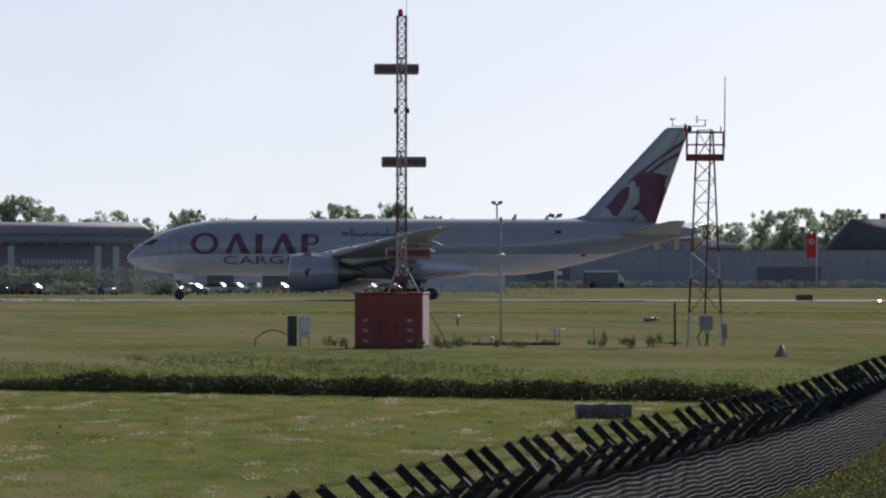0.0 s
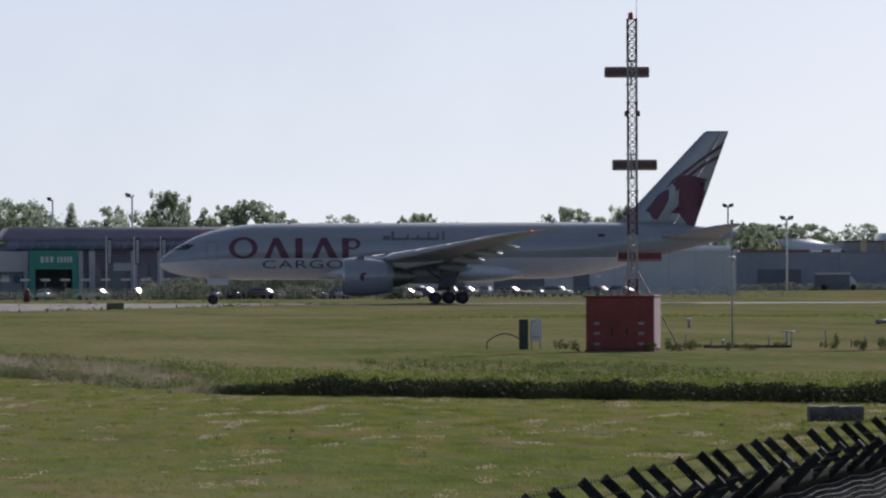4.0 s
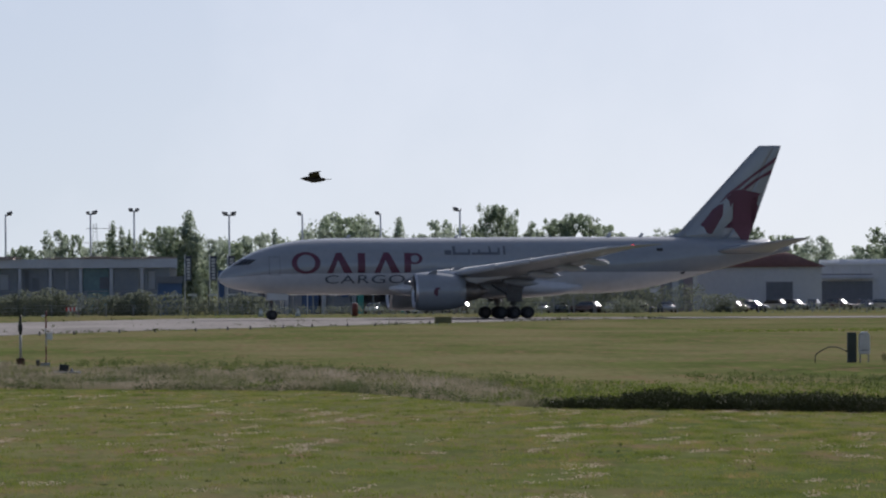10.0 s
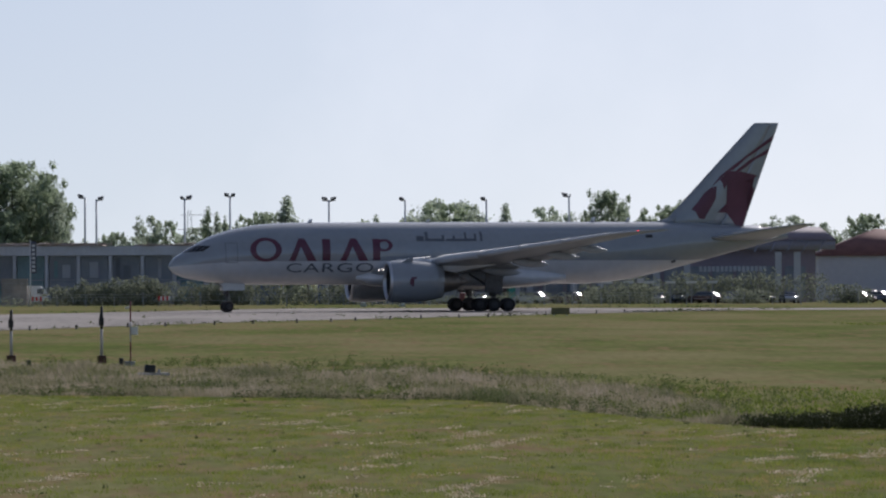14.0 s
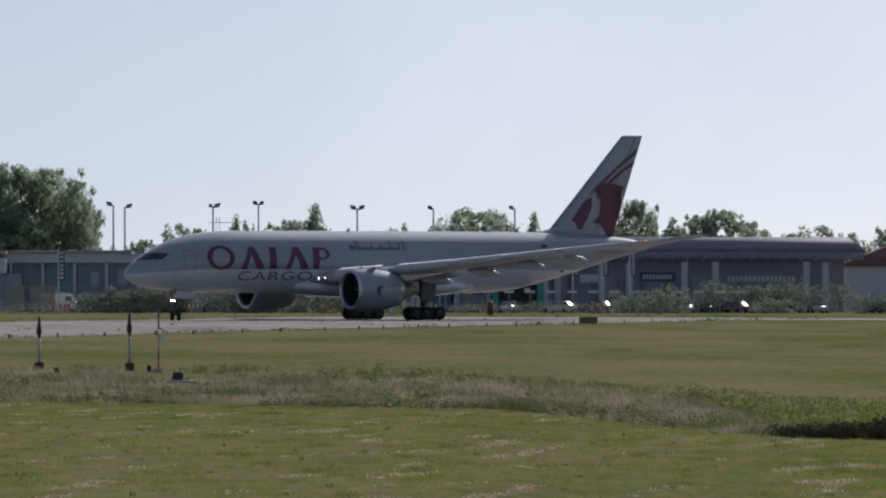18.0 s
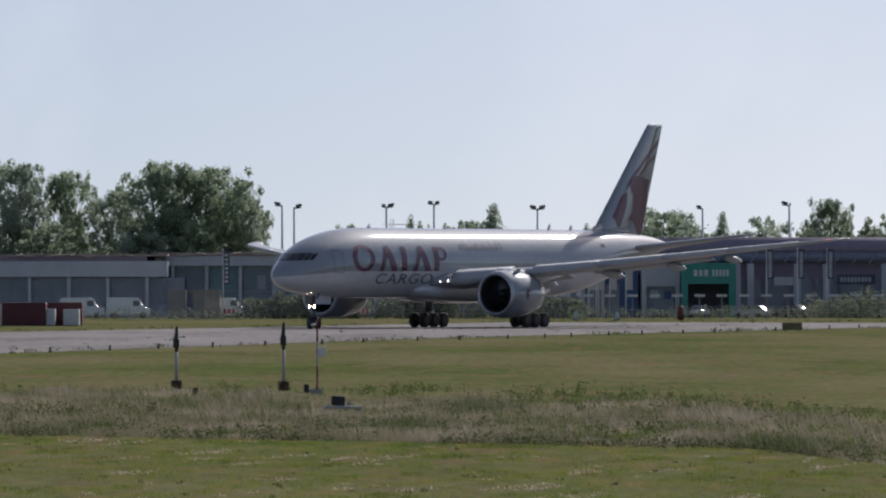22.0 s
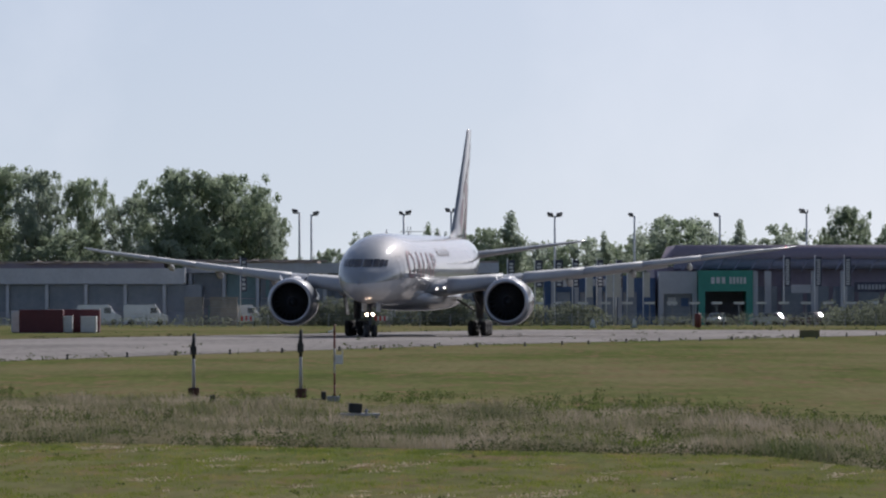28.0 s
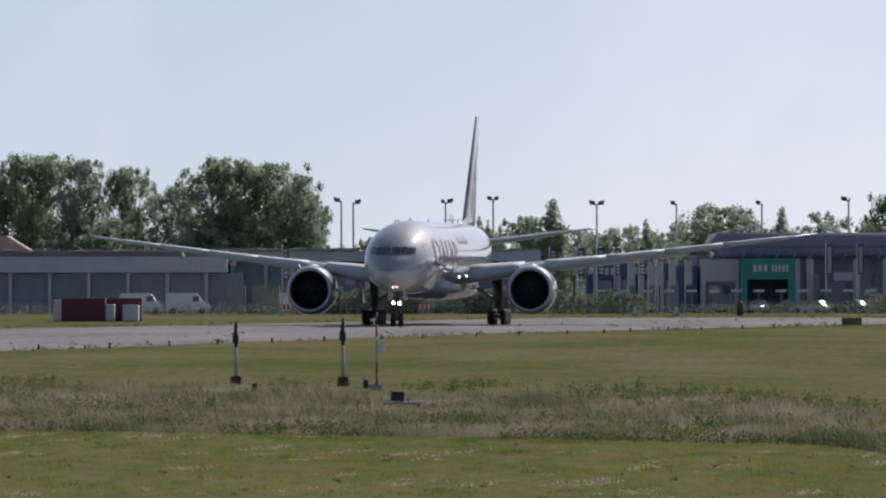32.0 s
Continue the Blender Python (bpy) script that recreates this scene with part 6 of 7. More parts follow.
# ---- tall car park lamps ----
def lamps():
    first = {}
    def lamp(x, y, h, arms):
        key = (arms, round(h))
        if key not in first:
            t = thing("area_lamp", x, y, "tall pale lamp post with dark lamp heads", "street lamp", "tall lamps behind the buildings")
            bm = bmesh.new()
            rod(bm, (0, 0, 0), (0, 0, h), 0.2, 0.14, 8)
            part("pole", bm, M["lamp_steel"], t)
            for s in arms:
                bm = bmesh.new()
                rod(bm, (0, 0, h - 0.15), (s * 1.0, 0, h - 0.05), 0.12, 0.1, 6)
                block(bm, min(s * 0.25, s * 1.15), max(s * 0.25, s * 1.15), -0.35, 0.35, h - 0.12, h + 0.28, Matrix.Translation((0, 0, h)) @ Matrix.Rotation(-s * 0.22, 4, "Y") @ Matrix.Translation((0, 0, -h)), 0.08)
                part("lamp_head", bm, M["lamp_head"], t, "dark flat lamp head")
            first[key] = t
        else:
            copy_thing(first[key], pose(x, y, 0))
    for x, h, arms in ((-19.0, 15.4, (-1,)), (-17.3, 15.1, (1,)), (-4.1, 15.2, (-0.6, 1)), (2.7, 15.6, (-0.8, 0.7)), (17.5, 14.9, (-1, 1)), (28.9, 14.9, (-0.8,)), (41.1, 15.2, (-0.8,)), (53.5, 15.4, (-1, 0.2))):
        lamp(x, 1100, h, arms)
    lamp(153.5, 1150, 14.0, (-0.8, 0.8))
    lamp(163.2, 1150, 11.9, (-1, 1))


lamps()


# ---- cars ----
def car(x, y, rz, paint, name="parked_car", big=1.0):
    t = thing(name, x, y, "parked car with sun glinting off its glass", "car", "parked cars", rz=rz)
    L, W = 4.3 * big, 1.75
    bm = bmesh.new()
    prof = [(-L / 2, 0.35), (-L / 2 + 0.05, 0.8), (-L / 2 + 0.9, 0.92), (L / 2 - 0.5, 0.95), (L / 2, 0.85), (L / 2, 0.35)]
    loft(bm, [[(px, -W / 2, pz) for px, pz in prof], [(px, W / 2, pz) for px, pz in prof]])
    bmesh.ops.recalc_face_normals(bm, faces=bm.faces)
    part("body", bm, paint, t)
    bm = bmesh.new()
    # glass slopes and bow are set for small sun glints towards the camera
    rim = lambda a, b, w, z: [(a - 0.15 * (1 - q * q), q * w, z) for q in (1, 0.5, 0, -0.5, -1)] + [(b + 0.12 * (1 - q * q), q * w, z) for q in (-1, -0.5, 0, 0.5, 1)]
    loft(bm, [rim(-L / 2 + 0.95, L / 2 - 0.18, W / 2 - 0.06, 0.94), rim(-L / 2 + 1.6, L / 2 - 0.8, W / 2 - 0.22, 1.42)])
    for f in bm.faces:
        f.smooth = False
    part("glasshouse", bm, M["car_glass"], t, "dark car windows")
    bm = bmesh.new()
    block(bm, -L / 2 + 1.6, L / 2 - 0.8, -W / 2 + 0.2, W / 2 - 0.2, 1.42, 1.48, None, 0.03)
    part("roof", bm, paint, t)
    for sx in (-L / 2 + 0.8, L / 2 - 0.8):
        for sy in (-W / 2, W / 2):
            bm = bmesh.new()
            lathe(bm, [(-0.1, 0.05), (-0.1, 0.32), (0.1, 0.32), (0.1, 0.05)], 12, "Y", (sx, sy, 0.32))
            part("wheel", bm, M["black_rubber"], t)
    return t


PAINTS = [mat("car_paint_" + n, c, tuple(q * 0.85 for q in c), 1, 0.25, 0.3, coat=1.0, gloss=0.15) for n, c in (("silver", (0.45, 0.46, 0.47)), ("black", (0.02, 0.02, 0.022)), ("white", (0.7, 0.7, 0.69)), ("blue", (0.04, 0.07, 0.15)), ("grey", (0.15, 0.155, 0.16)), ("dark_red", (0.09, 0.02, 0.022)))]


def cars():
    rnd = random.Random(12)
    for x in (55.0, 58.2, 61.0, 64.5, 67.9, 71.0, 79.5, 82.5, 86.0, 89.2, 92.0, 94.8, 98.2, 101.5, 104.8, 109.5, 113.0, 39.5, 44.5, 33.5):
        # headings turn with x so that the glass still glints at the camera
        car(x, (905 if x > 50 else 915) + rnd.uniform(-3, 8) + (45 if x > 84 else 0), rnd.choice((GLINT, GLINT + 180, 100, 84)) - 0.085 * x + rnd.uniform(-6, 6), rnd.choice(PAINTS))
    car(-11.5, 918, 8, PAINTS[2])
    car(-19.5, 916, 4, PAINTS[0])
    v = thing("white_van", -22.5, 921, "white delivery van beside the hall", "van")
    bm = bmesh.new()
    prof = [(-2.6, 0.4), (-2.6, 2.3), (-2.4, 2.45), (1.1, 2.45), (1.9, 1.35), (2.6, 1.15), (2.65, 0.4)]
    loft(bm, [[(px, -0.95, pz) for px, pz in prof], [(px, 0.95, pz) for px, pz in prof]])
    bmesh.ops.recalc_face_normals(bm, faces=bm.faces)
    part("body", bm, PAINTS[2], v)
    wall_box("window", 0.6, 1.4, -0.97, -0.94, 1.45, 2.1, M["car_glass"], v)
    for sx in (-1.7, 1.75):
        bm = bmesh.new()
        lathe(bm, [(-0.12, 0.05), (-0.12, 0.36), (0.12, 0.36), (0.12, 0.05)], 12, "Y", (sx, -0.9, 0.36))
        part("wheel", bm, M["black_rubber"], v)
    # site containers beside the runway
    for x, y, w, hh, m, lab in ((-37.4, 752, 4.2, 2.25, "container_red", "dark red steel site container"), (-39.9, 756, 1.2, 2.1, "white_box", "small pale site cabin"), (-32.9, 752.5, 1.5, 1.6, "white_box", "small white site box"), (-34.9, 752.3, 0.9, 1.65, "white_box", "narrow white site box"), (-33.7, 756, 3.4, 2.25, "container_red", "dark red steel site container")):
        c = thing("site_container", x, y, lab, "container", "site containers")
        wall_box("body", -w / 2, w / 2, 0, 2.4, 0.06, hh, M[m], c, "", 0.04)
        wall_box("skid", -w / 2 + 0.1, w / 2 - 0.1, 0.1, 2.3, 0, 0.06, M["grey_box"], c)
        for k in range(max(2, int(w / 0.5))):
            wall_box("rib", -w / 2 + 0.15 + k * 0.5, -w / 2 + 0.25 + k * 0.5, -0.04, 0, 0.15, hh - 0.12, M[m], c)
    # roadside barrier with white boards
    b = thing("roadside_barrier", 0, 905, "low barrier with white boards on posts", "barrier")
    x = 4.5
    while x < 62:
        wall_box("post", x - 0.07, x + 0.07, 0, 0.1, 0, 2.75, M["grey_box"], b)
        wall_box("board", x - 0.62, x + 0.62, -0.08, 0, 2.5, 2.78, M["white_box"], b)
        x += 2.6
    # thin fence of posts and wire along the far runway edge
    f = thing("runway_fence", 0, 872, "low wire fence on thin posts", "fence")
    x = -66.0
    while x < 120:
        wall_box("post", x - 0.05, x + 0.05, 0, 0.1, 0, 1.5, M["grey_box"], f)
        x += 3.4
    for z in (0.7, 1.1, 1.45):
        wall_box("wire", -66, 120, 0.04, 0.06, z, z + 0.03, M["galv"], f)
    for x in (17.5, 22.0):
        t = thing("marker_board", x, 851, "small pale triangular marker board", "marker")
        bm = bmesh.new()
        loft(bm, [[(-0.4, 0, 0), (0.4, 0, 0), (0.4, 0.15, 0), (-0.4, 0.15, 0)], [(-0.1, 0, 1.0), (0.1, 0, 1.0), (0.1, 0.1, 1.0), (-0.1, 0.1, 1.0)]])
        part("board", bm, M["white_box"], t)
    for x in (-1.3, -4.6):
        p = thing("power_pylon", x * 1.0, 1500, "faint lattice power pylon far away", "pylon", "power pylons")
        bm = bmesh.new()
        lattice(bm, 0, 17, 2.4, 0.6, 6, 0.045, 0.025)
        part("lattice", bm, M["galv"], p)
        for z, w in ((13, 4.0), (16, 3.0)):
            bm = bmesh.new()
            rod(bm, (-w * 0.6, 0, z), (w * 0.6, 0, z), 0.06, 0.06, 5)
            part("cross_arm", bm, M["galv"], p)


cars()


# ---- clutter before the concrete hall ----
def hall_clutter():
    for x, w in ((-28.1, 2.3), (-24.6, 3.3)):
        t = thing("pallet_stack", x, 915, "tall stack of pale wooden pallets", "pallets", "pallet stacks")
        for k in range(11):
            wall_box("pallet", -w / 2 + 0.04 * (k % 3), w / 2 - 0.05 * (k % 2), 0, 1.2, k * 0.31, k * 0.31 + 0.27, M["pallet_wood"], t)
    pylon_sign(-22.2, 914.5, 4.0, 8.0, 0.7, "beach_flag", "dark upright banner with pale lettering bars", M["banner_dark"], M["banner_white"], 7, "banners before the halls")
    for x in (18.7, 21.1, 22.0, 23.6, 25.5):
        pylon_sign(x, 924.0, 3.3, 6.2, 0.75, "flag_banner", "plain cream upright flag on a pole", M["flag_cream"], M["banner_dark"], 0, "cream flags before the showroom")
    for x in (-20.66, -5.7):
        t = thing("chevron_board", x, 870, "small red and white striped barrier board", "barrier board", "barrier boards")
        for k in range(6):
            wall_box("stripe", -0.72 + k * 0.24, -0.48 + k * 0.24, 0, 0.05, 0.75, 1.25, M["banner_red"] if k % 2 == 0 else M["white_box"], t)
        for sx in (-0.6, 0.6):
            wall_box("leg", sx - 0.04, sx + 0.04, 0.051, 0.1, 0, 1.2, M["grey_box"], t)
    first = bpy.data.objects["white_van"]
    for x in (-39.7, -34.2):
        copy_thing(first, pose(x, 926, 0.1 * 0))
    t = thing("tiled_gable", -60.0, 960, "weathered tan tiled gable roof", "roof gable")
    bm = bmesh.new()
    ring = lambda y: [(-6.5, y, 0), (5.0, y, 0), (5.0, y, 7.6), (1.8, y, 9.6), (-6.5, y, 9.4)]
    loft(bm, [ring(0), ring(10)])
    part("gable_wall", bm, M["roof_tan"], t)


hall_clutter()


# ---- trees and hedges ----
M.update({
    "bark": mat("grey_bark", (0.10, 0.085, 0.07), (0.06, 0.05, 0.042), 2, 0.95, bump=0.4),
    # Tree and hedge leaves are paled in colour to stand in for haze.
    "leaf_a": leaf_mat("hazed_green_leaves", (0.36, 0.43, 0.30), (0.29, 0.35, 0.235), 0.6, 0.9, 0.03),
    "leaf_b": leaf_mat("hazed_grey_green_leaves", (0.42, 0.48, 0.385), (0.35, 0.405, 0.31), 0.6, 0.9, 0.03),
    "hedge": leaf_mat("hazed_hedge_leaves", (0.225, 0.25, 0.185), (0.18, 0.20, 0.145), 0.5, 0.8, 0.1),
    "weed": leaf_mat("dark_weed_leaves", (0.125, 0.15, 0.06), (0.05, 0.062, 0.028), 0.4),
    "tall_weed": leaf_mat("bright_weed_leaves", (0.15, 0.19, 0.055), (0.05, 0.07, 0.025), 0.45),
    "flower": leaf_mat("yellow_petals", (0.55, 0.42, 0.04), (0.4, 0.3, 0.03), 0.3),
    "leaf_c": leaf_mat("hazed_dark_green_leaves", (0.33, 0.395, 0.28), (0.26, 0.315, 0.215), 0.6, 0.9, 0.03),
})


def leaf_cloud(rnd, lobes, per, size, heart=0.0):
    """Leaves scattered in the shells of many lobes: (centre, radii). heart: the share of larger leaves deep inside. Returns vertices and faces."""
    r = np.random.RandomState(rnd.randrange(1 << 30))
    c, e = np.array([l[0] for l in lobes]), np.array([l[1] for l in lobes])
    n = np.maximum(3, (per * np.prod(e, axis=1) ** (2 / 3)).astype(int))
    k = np.repeat(np.arange(len(lobes)), n)
    deep = r.rand(len(k)) < heart
    d = r.normal(size=(len(k), 3))
    reach = np.where(deep, 0.72 * r.rand(len(k)) ** 0.4, 0.5 + 0.55 * r.rand(len(k)) ** 0.6)
    d *= (reach / np.linalg.norm(d, axis=1))[:, None]
    p = c[k] + d * e[k]
    s = size * r.uniform(0.6, 1.4, len(k)) * np.where(deep, 2.3, 1.0)
    u = r.normal(size=(len(k), 3))
    u /= np.linalg.norm(u, axis=1)[:, None]
    v = np.cross(u, r.normal(size=(len(k), 3)))
    v /= np.linalg.norm(v, axis=1)[:, None]
    w = np.cross(u, v)
    q = [p + s[:, None] * (a * u + b * v + 0.1 * a * w) for a, b in ((-1, -0.5), (0.2, -0.8), (1, 0.3), (-0.2, 0.8))]
    vs = np.stack(q, axis=1).reshape(-1, 3)
    return vs.tolist(), np.arange(len(vs)).reshape(-1, 4).tolist()


def mesh_of(name, vs, fs, m):
    me = bpy.data.meshes.new(name)
    me.from_pydata([tuple(v) for v in vs], [], fs)
    me.materials.append(m)
    return me


def tree_meshes(seed, h, w, kind, per, size):
    """Trunk with limbs, and a crown of uneven lobes, for a tree h high and w wide."""
    rnd = random.Random(seed)
    bm = bmesh.new()
    base = h * (0.16 if kind != "poplar" else 0.06)
    rod(bm, (0, 0, 0), (rnd.uniform(-0.3, 0.3), 0, h * 0.45), 0.03 * h, 0.018 * h, 8)
    lobes = []
    if kind == "poplar":
        for k in range(9):
            z = base + (h - base) * (k + 0.5) / 9
            r = w / 2 * math.sin(math.pi * (0.12 + 0.8 * (k + 0.5) / 9)) ** 0.7
            lobes.append(((rnd.uniform(-0.15, 0.15) * w, rnd.uniform(-0.15, 0.15) * w, z), (r * 0.75, r * 0.75, (h - base) / 9 * 1.1)))
    else:
        n = 46 if kind == "broad" else 30
        for k in range(n):
            u = (k + 0.5) / n
            z = base + (h - base) * (0.1 + 0.86 * u)
            reach = w / 2 * (math.sin(math.pi * (0.2 + 0.74 * u)) ** 0.6)
            a = k * 2.4 + rnd.uniform(-0.6, 0.6)
            rr = reach * rnd.uniform(0.25, 0.95)
            r = w * rnd.uniform(0.055, 0.125)
            c = (rr * math.cos(a), rr * math.sin(a), min(z, h - r * 0.8))
            lobes.append((c, (r * rnd.uniform(0.9, 1.4), r * rnd.uniform(0.9, 1.3), r * rnd.uniform(0.65, 0.95))))
            if k % 2 == 0:
                rod(bm, (0, 0, h * rnd.uniform(0.18, 0.45)), c, 0.008 * h, 0.003 * h, 5, False)
            # twigs with small tufts that break the outline
            for _ in range(3):
                d = Vector((rnd.uniform(-1, 1), rnd.uniform(-1, 1), rnd.uniform(-0.3, 1))).normalized()
                q = (c[0] + d.x * r * 1.35, c[1] + d.y * r * 1.35, min(h * 0.965, c[2] + d.z * r * 1.3))
                lobes.append((q, (r * 0.38, r * 0.38, r * 0.34)))
        lobes.append(((0, 0, h * 0.48), (w * 0.26, w * 0.26, h * 0.26)))
    vs, fs = leaf_cloud(rnd, lobes, per, size, 0.18)
    trunk = bpy.data.meshes.new("trunk")
    bm.to_mesh(trunk)
    bm.free()
    trunk.materials.append(M["bark"])
    return trunk, vs, fs


def plant_trees():
    stock = {}
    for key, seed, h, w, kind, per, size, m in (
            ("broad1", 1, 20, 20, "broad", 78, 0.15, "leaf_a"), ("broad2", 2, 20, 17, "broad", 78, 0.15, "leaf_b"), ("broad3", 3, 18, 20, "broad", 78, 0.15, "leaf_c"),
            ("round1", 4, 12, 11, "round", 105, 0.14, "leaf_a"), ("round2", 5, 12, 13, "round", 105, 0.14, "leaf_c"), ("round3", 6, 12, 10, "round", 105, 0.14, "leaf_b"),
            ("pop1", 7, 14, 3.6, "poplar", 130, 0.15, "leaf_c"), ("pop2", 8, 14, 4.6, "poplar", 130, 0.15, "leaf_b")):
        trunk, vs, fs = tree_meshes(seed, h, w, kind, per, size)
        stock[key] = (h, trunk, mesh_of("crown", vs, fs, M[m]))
    labels = {"b": ("tall broad-leaved tree with a loose green crown", "tree"), "r": ("rounded leafy tree behind the buildings", "tree"), "p": ("narrow upright tree behind the buildings", "tree")}

    def plant(key, x, y, h, wide=1.0, rz=0):
        h0, trunk, crown = stock[key]
        t = thing("tree", x, y, labels[key[0]][0], labels[key[0]][1], "trees behind the runway", rz=rz)
        s = h * 0.955 / h0
        t.scale = (s * wide, s * wide, s)
        for nm, me in (("trunk", trunk), ("crown", crown)):
            o = new(nm, me)
            o.parent = t
    # the big group on the left
    for k, x, y, h, w, r in (("broad1", -29.5, 1100, 22.0, 0.8, 20), ("broad3", -36.0, 1096, 22.6, 0.75, 90), ("broad2", -42.5, 1104, 18.5, 0.75, 130), ("broad3", -26.0, 1108, 19.0, 0.65, 200), ("broad2", -24.0, 1100, 17.0, 0.55, 40),
                              ("broad1", -50.0, 1108, 21.5, 0.5, 70), ("broad2", -57.0, 1100, 22.5, 0.7, 10), ("broad1", -63.5, 1104, 23.5, 0.7, 160), ("broad3", -72, 1110, 23.0, 0.8, 30), ("broad1", -82, 1105, 22, 0.8, 5), ("round2", -52.0, 1090, 13.5, 1.1, 0), ("round1", -32.5, 1090, 14.0, 1.1, 50), ("round3", -39, 1088, 12.0, 1.2, 50)):
        plant(k, x, y, h, w, r)
    # the line behind the halls, from left to right
    for k, x, y, h, w, r in (
            ("round2", -14.5, 1085, 10.6, 0.7, 0), ("round3", -9.8, 1090, 13.2, 0.55, 30), ("round1", -6.8, 1092, 12.5, 0.4, 60), ("round3", -3.0, 1180, 12.0, 0.9, 90), ("round3", 1.0, 1180, 12.6, 0.9, 20),
            ("pop1", -0.9, 1120, 14.0, 0.75, 0), ("pop2", 0.8, 1122, 13.2, 0.7, 40), ("pop1", 2.0, 1121, 12.6, 0.7, 80), ("pop2", 3.9, 1125, 12.0, 0.6, 10),
            ("round2", 7.6, 1080, 13.6, 0.85, 15), ("pop2", 11.3, 1080, 15.2, 1.15, 0), ("round2", 10.4, 1082, 12.0, 0.6, 70), ("round3", 14.5, 1120, 11.8, 0.6, 0), ("round1", 18.5, 1120, 11.2, 0.7, 30), ("round3", 21.5, 1120, 12.2, 0.6, 60), ("pop2", 25.0, 1115, 12.7, 0.8, 30), ("round1", 28.0, 1120, 11.6, 0.7, 90),
            ("round3", 31.2, 1105, 13.2, 0.8, 20), ("round1", 34.8, 1105, 15.2, 0.75, 50), ("round3", 38.0, 1110, 15.0, 0.7, 120), ("pop2", 44.6, 1110, 14.3, 0.9, 0), ("round3", 47.8, 1115, 12.4, 0.5, 0), ("round3", 51.3, 1115, 12.8, 0.7, 200),
            ("broad3", 58.2, 1080, 16.8, 0.55, 30), ("round2", 55.8, 1082, 12.5, 0.6, 10), ("pop1", 63.2, 1082, 13.2, 0.9, 10), ("pop2", 64.6, 1082, 12.2, 0.6, 50), ("round2", 68.2, 1085, 14.5, 0.75, 40), ("round2", 71.8, 1085, 15.4, 0.65, 100), ("round1", 75.2, 1088, 13.6, 0.7, 140), ("round3", 80.0, 1130, 12.6, 0.6, 20), ("round3", 84.5, 1135, 12.0, 0.5, 70),
            ("round3", 90.0, 1150, 13.4, 0.9, 20), ("round3", 95.0, 1150, 12.2, 0.6, 50), ("round2", 102.5, 1150, 13.6, 0.8, 0), ("round1", 108.5, 1150, 12.2, 0.6, 90), ("round3", 114.5, 1155, 12.0, 0.7, 20), ("round2", 128.0, 1150, 14.6, 0.85, 130), ("broad3", 137.0, 1150, 14.8, 0.62, 10), ("round2", 132.0, 1152, 13.0, 0.9, 60),
            ("round2", 143.5, 1160, 12.6, 0.8, 0), ("round1", 165.0, 1252, 11.8, 0.9, 40), ("round2", 171.5, 1256, 12.6, 0.8, 80), ("round3", 157.5, 1250, 12.8, 0.9, 10), ("round2", 178.0, 1290, 12.5, 1.3, 0), ("round2", 186, 1290, 12.6, 1.2, 60), ("round3", 196.0, 1290, 12.5, 1.1, 10), ("round1", 203.5, 1280, 12.0, 1.2, 33),
            ("round1", 209.5, 1290, 12.2, 1.0, 20), ("round3", 215.0, 1290, 12.4, 0.9, 120), ("round2", 222.0, 1280, 14.6, 0.8, 50), ("round1", 228.0, 1285, 15.2, 0.9, 170), ("round2", 236, 1290, 15, 1.0, 0)):
        plant(k, x, y, h, w, r)

    BELT = [(-120, 9), (-25, 10), (-5, 11.5), (10, 12.3), (22, 13.2), (33, 14.5), (38, 17), (46, 16.5), (52, 15), (60, 15.8), (66, 14.5), (80, 12.5), (95, 11), (330, 10)]
    # far belt of woods and the hedges, too many leaves to count
    rnd = random.Random(21)
    lobes = []
    x = -120.0
    while x < 330:
        h = curve(BELT, x) * rnd.uniform(0.88, 1.05)
        lobes.append(((x, 1330 + rnd.uniform(-10, 10), h * 0.45), (3.5, 3.0, h * 0.5)))
        for _ in range(3):
            lobes.append(((x + rnd.uniform(-2.5, 2.5), 1330 + rnd.uniform(-10, 6), h * rnd.uniform(0.7, 0.95)), (1.3, 1.3, 1.2)))
        x += rnd.uniform(2.2, 3.6)
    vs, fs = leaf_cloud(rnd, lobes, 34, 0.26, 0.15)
    tagged(new("distant_woods", mesh_of("distant_woods", vs, fs, M["leaf_b"])), "belt of woods on the horizon, leaves paled for haze", "woods", kind="stuff")
    def hedge(name, spans, y, label, m, per=14, size=0.28):
        lob = []
        for x0, x1, h in spans:
            x = x0
            while x < x1:
                hh = h * rnd.uniform(0.75, 1.1)
                lob.append(((x, y + rnd.uniform(-1.5, 1.5), hh * 0.45), (1.2, 1.0, hh * 0.55)))
                x += rnd.uniform(0.8, 1.3)
        v, f = leaf_cloud(rnd, lob, per, size)
        tagged(new(name, mesh_of(name, v, f, M[m])), label, "hedge", kind="stuff")
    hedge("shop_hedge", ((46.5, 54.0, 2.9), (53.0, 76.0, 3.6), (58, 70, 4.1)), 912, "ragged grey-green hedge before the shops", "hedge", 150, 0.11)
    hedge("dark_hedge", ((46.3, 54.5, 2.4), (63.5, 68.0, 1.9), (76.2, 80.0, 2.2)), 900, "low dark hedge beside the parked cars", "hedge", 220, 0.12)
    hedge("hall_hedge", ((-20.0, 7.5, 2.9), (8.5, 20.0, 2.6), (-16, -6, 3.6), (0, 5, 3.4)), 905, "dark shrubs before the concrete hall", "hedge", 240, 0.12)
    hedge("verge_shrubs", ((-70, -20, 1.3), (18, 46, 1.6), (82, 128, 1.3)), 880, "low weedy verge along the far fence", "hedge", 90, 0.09)
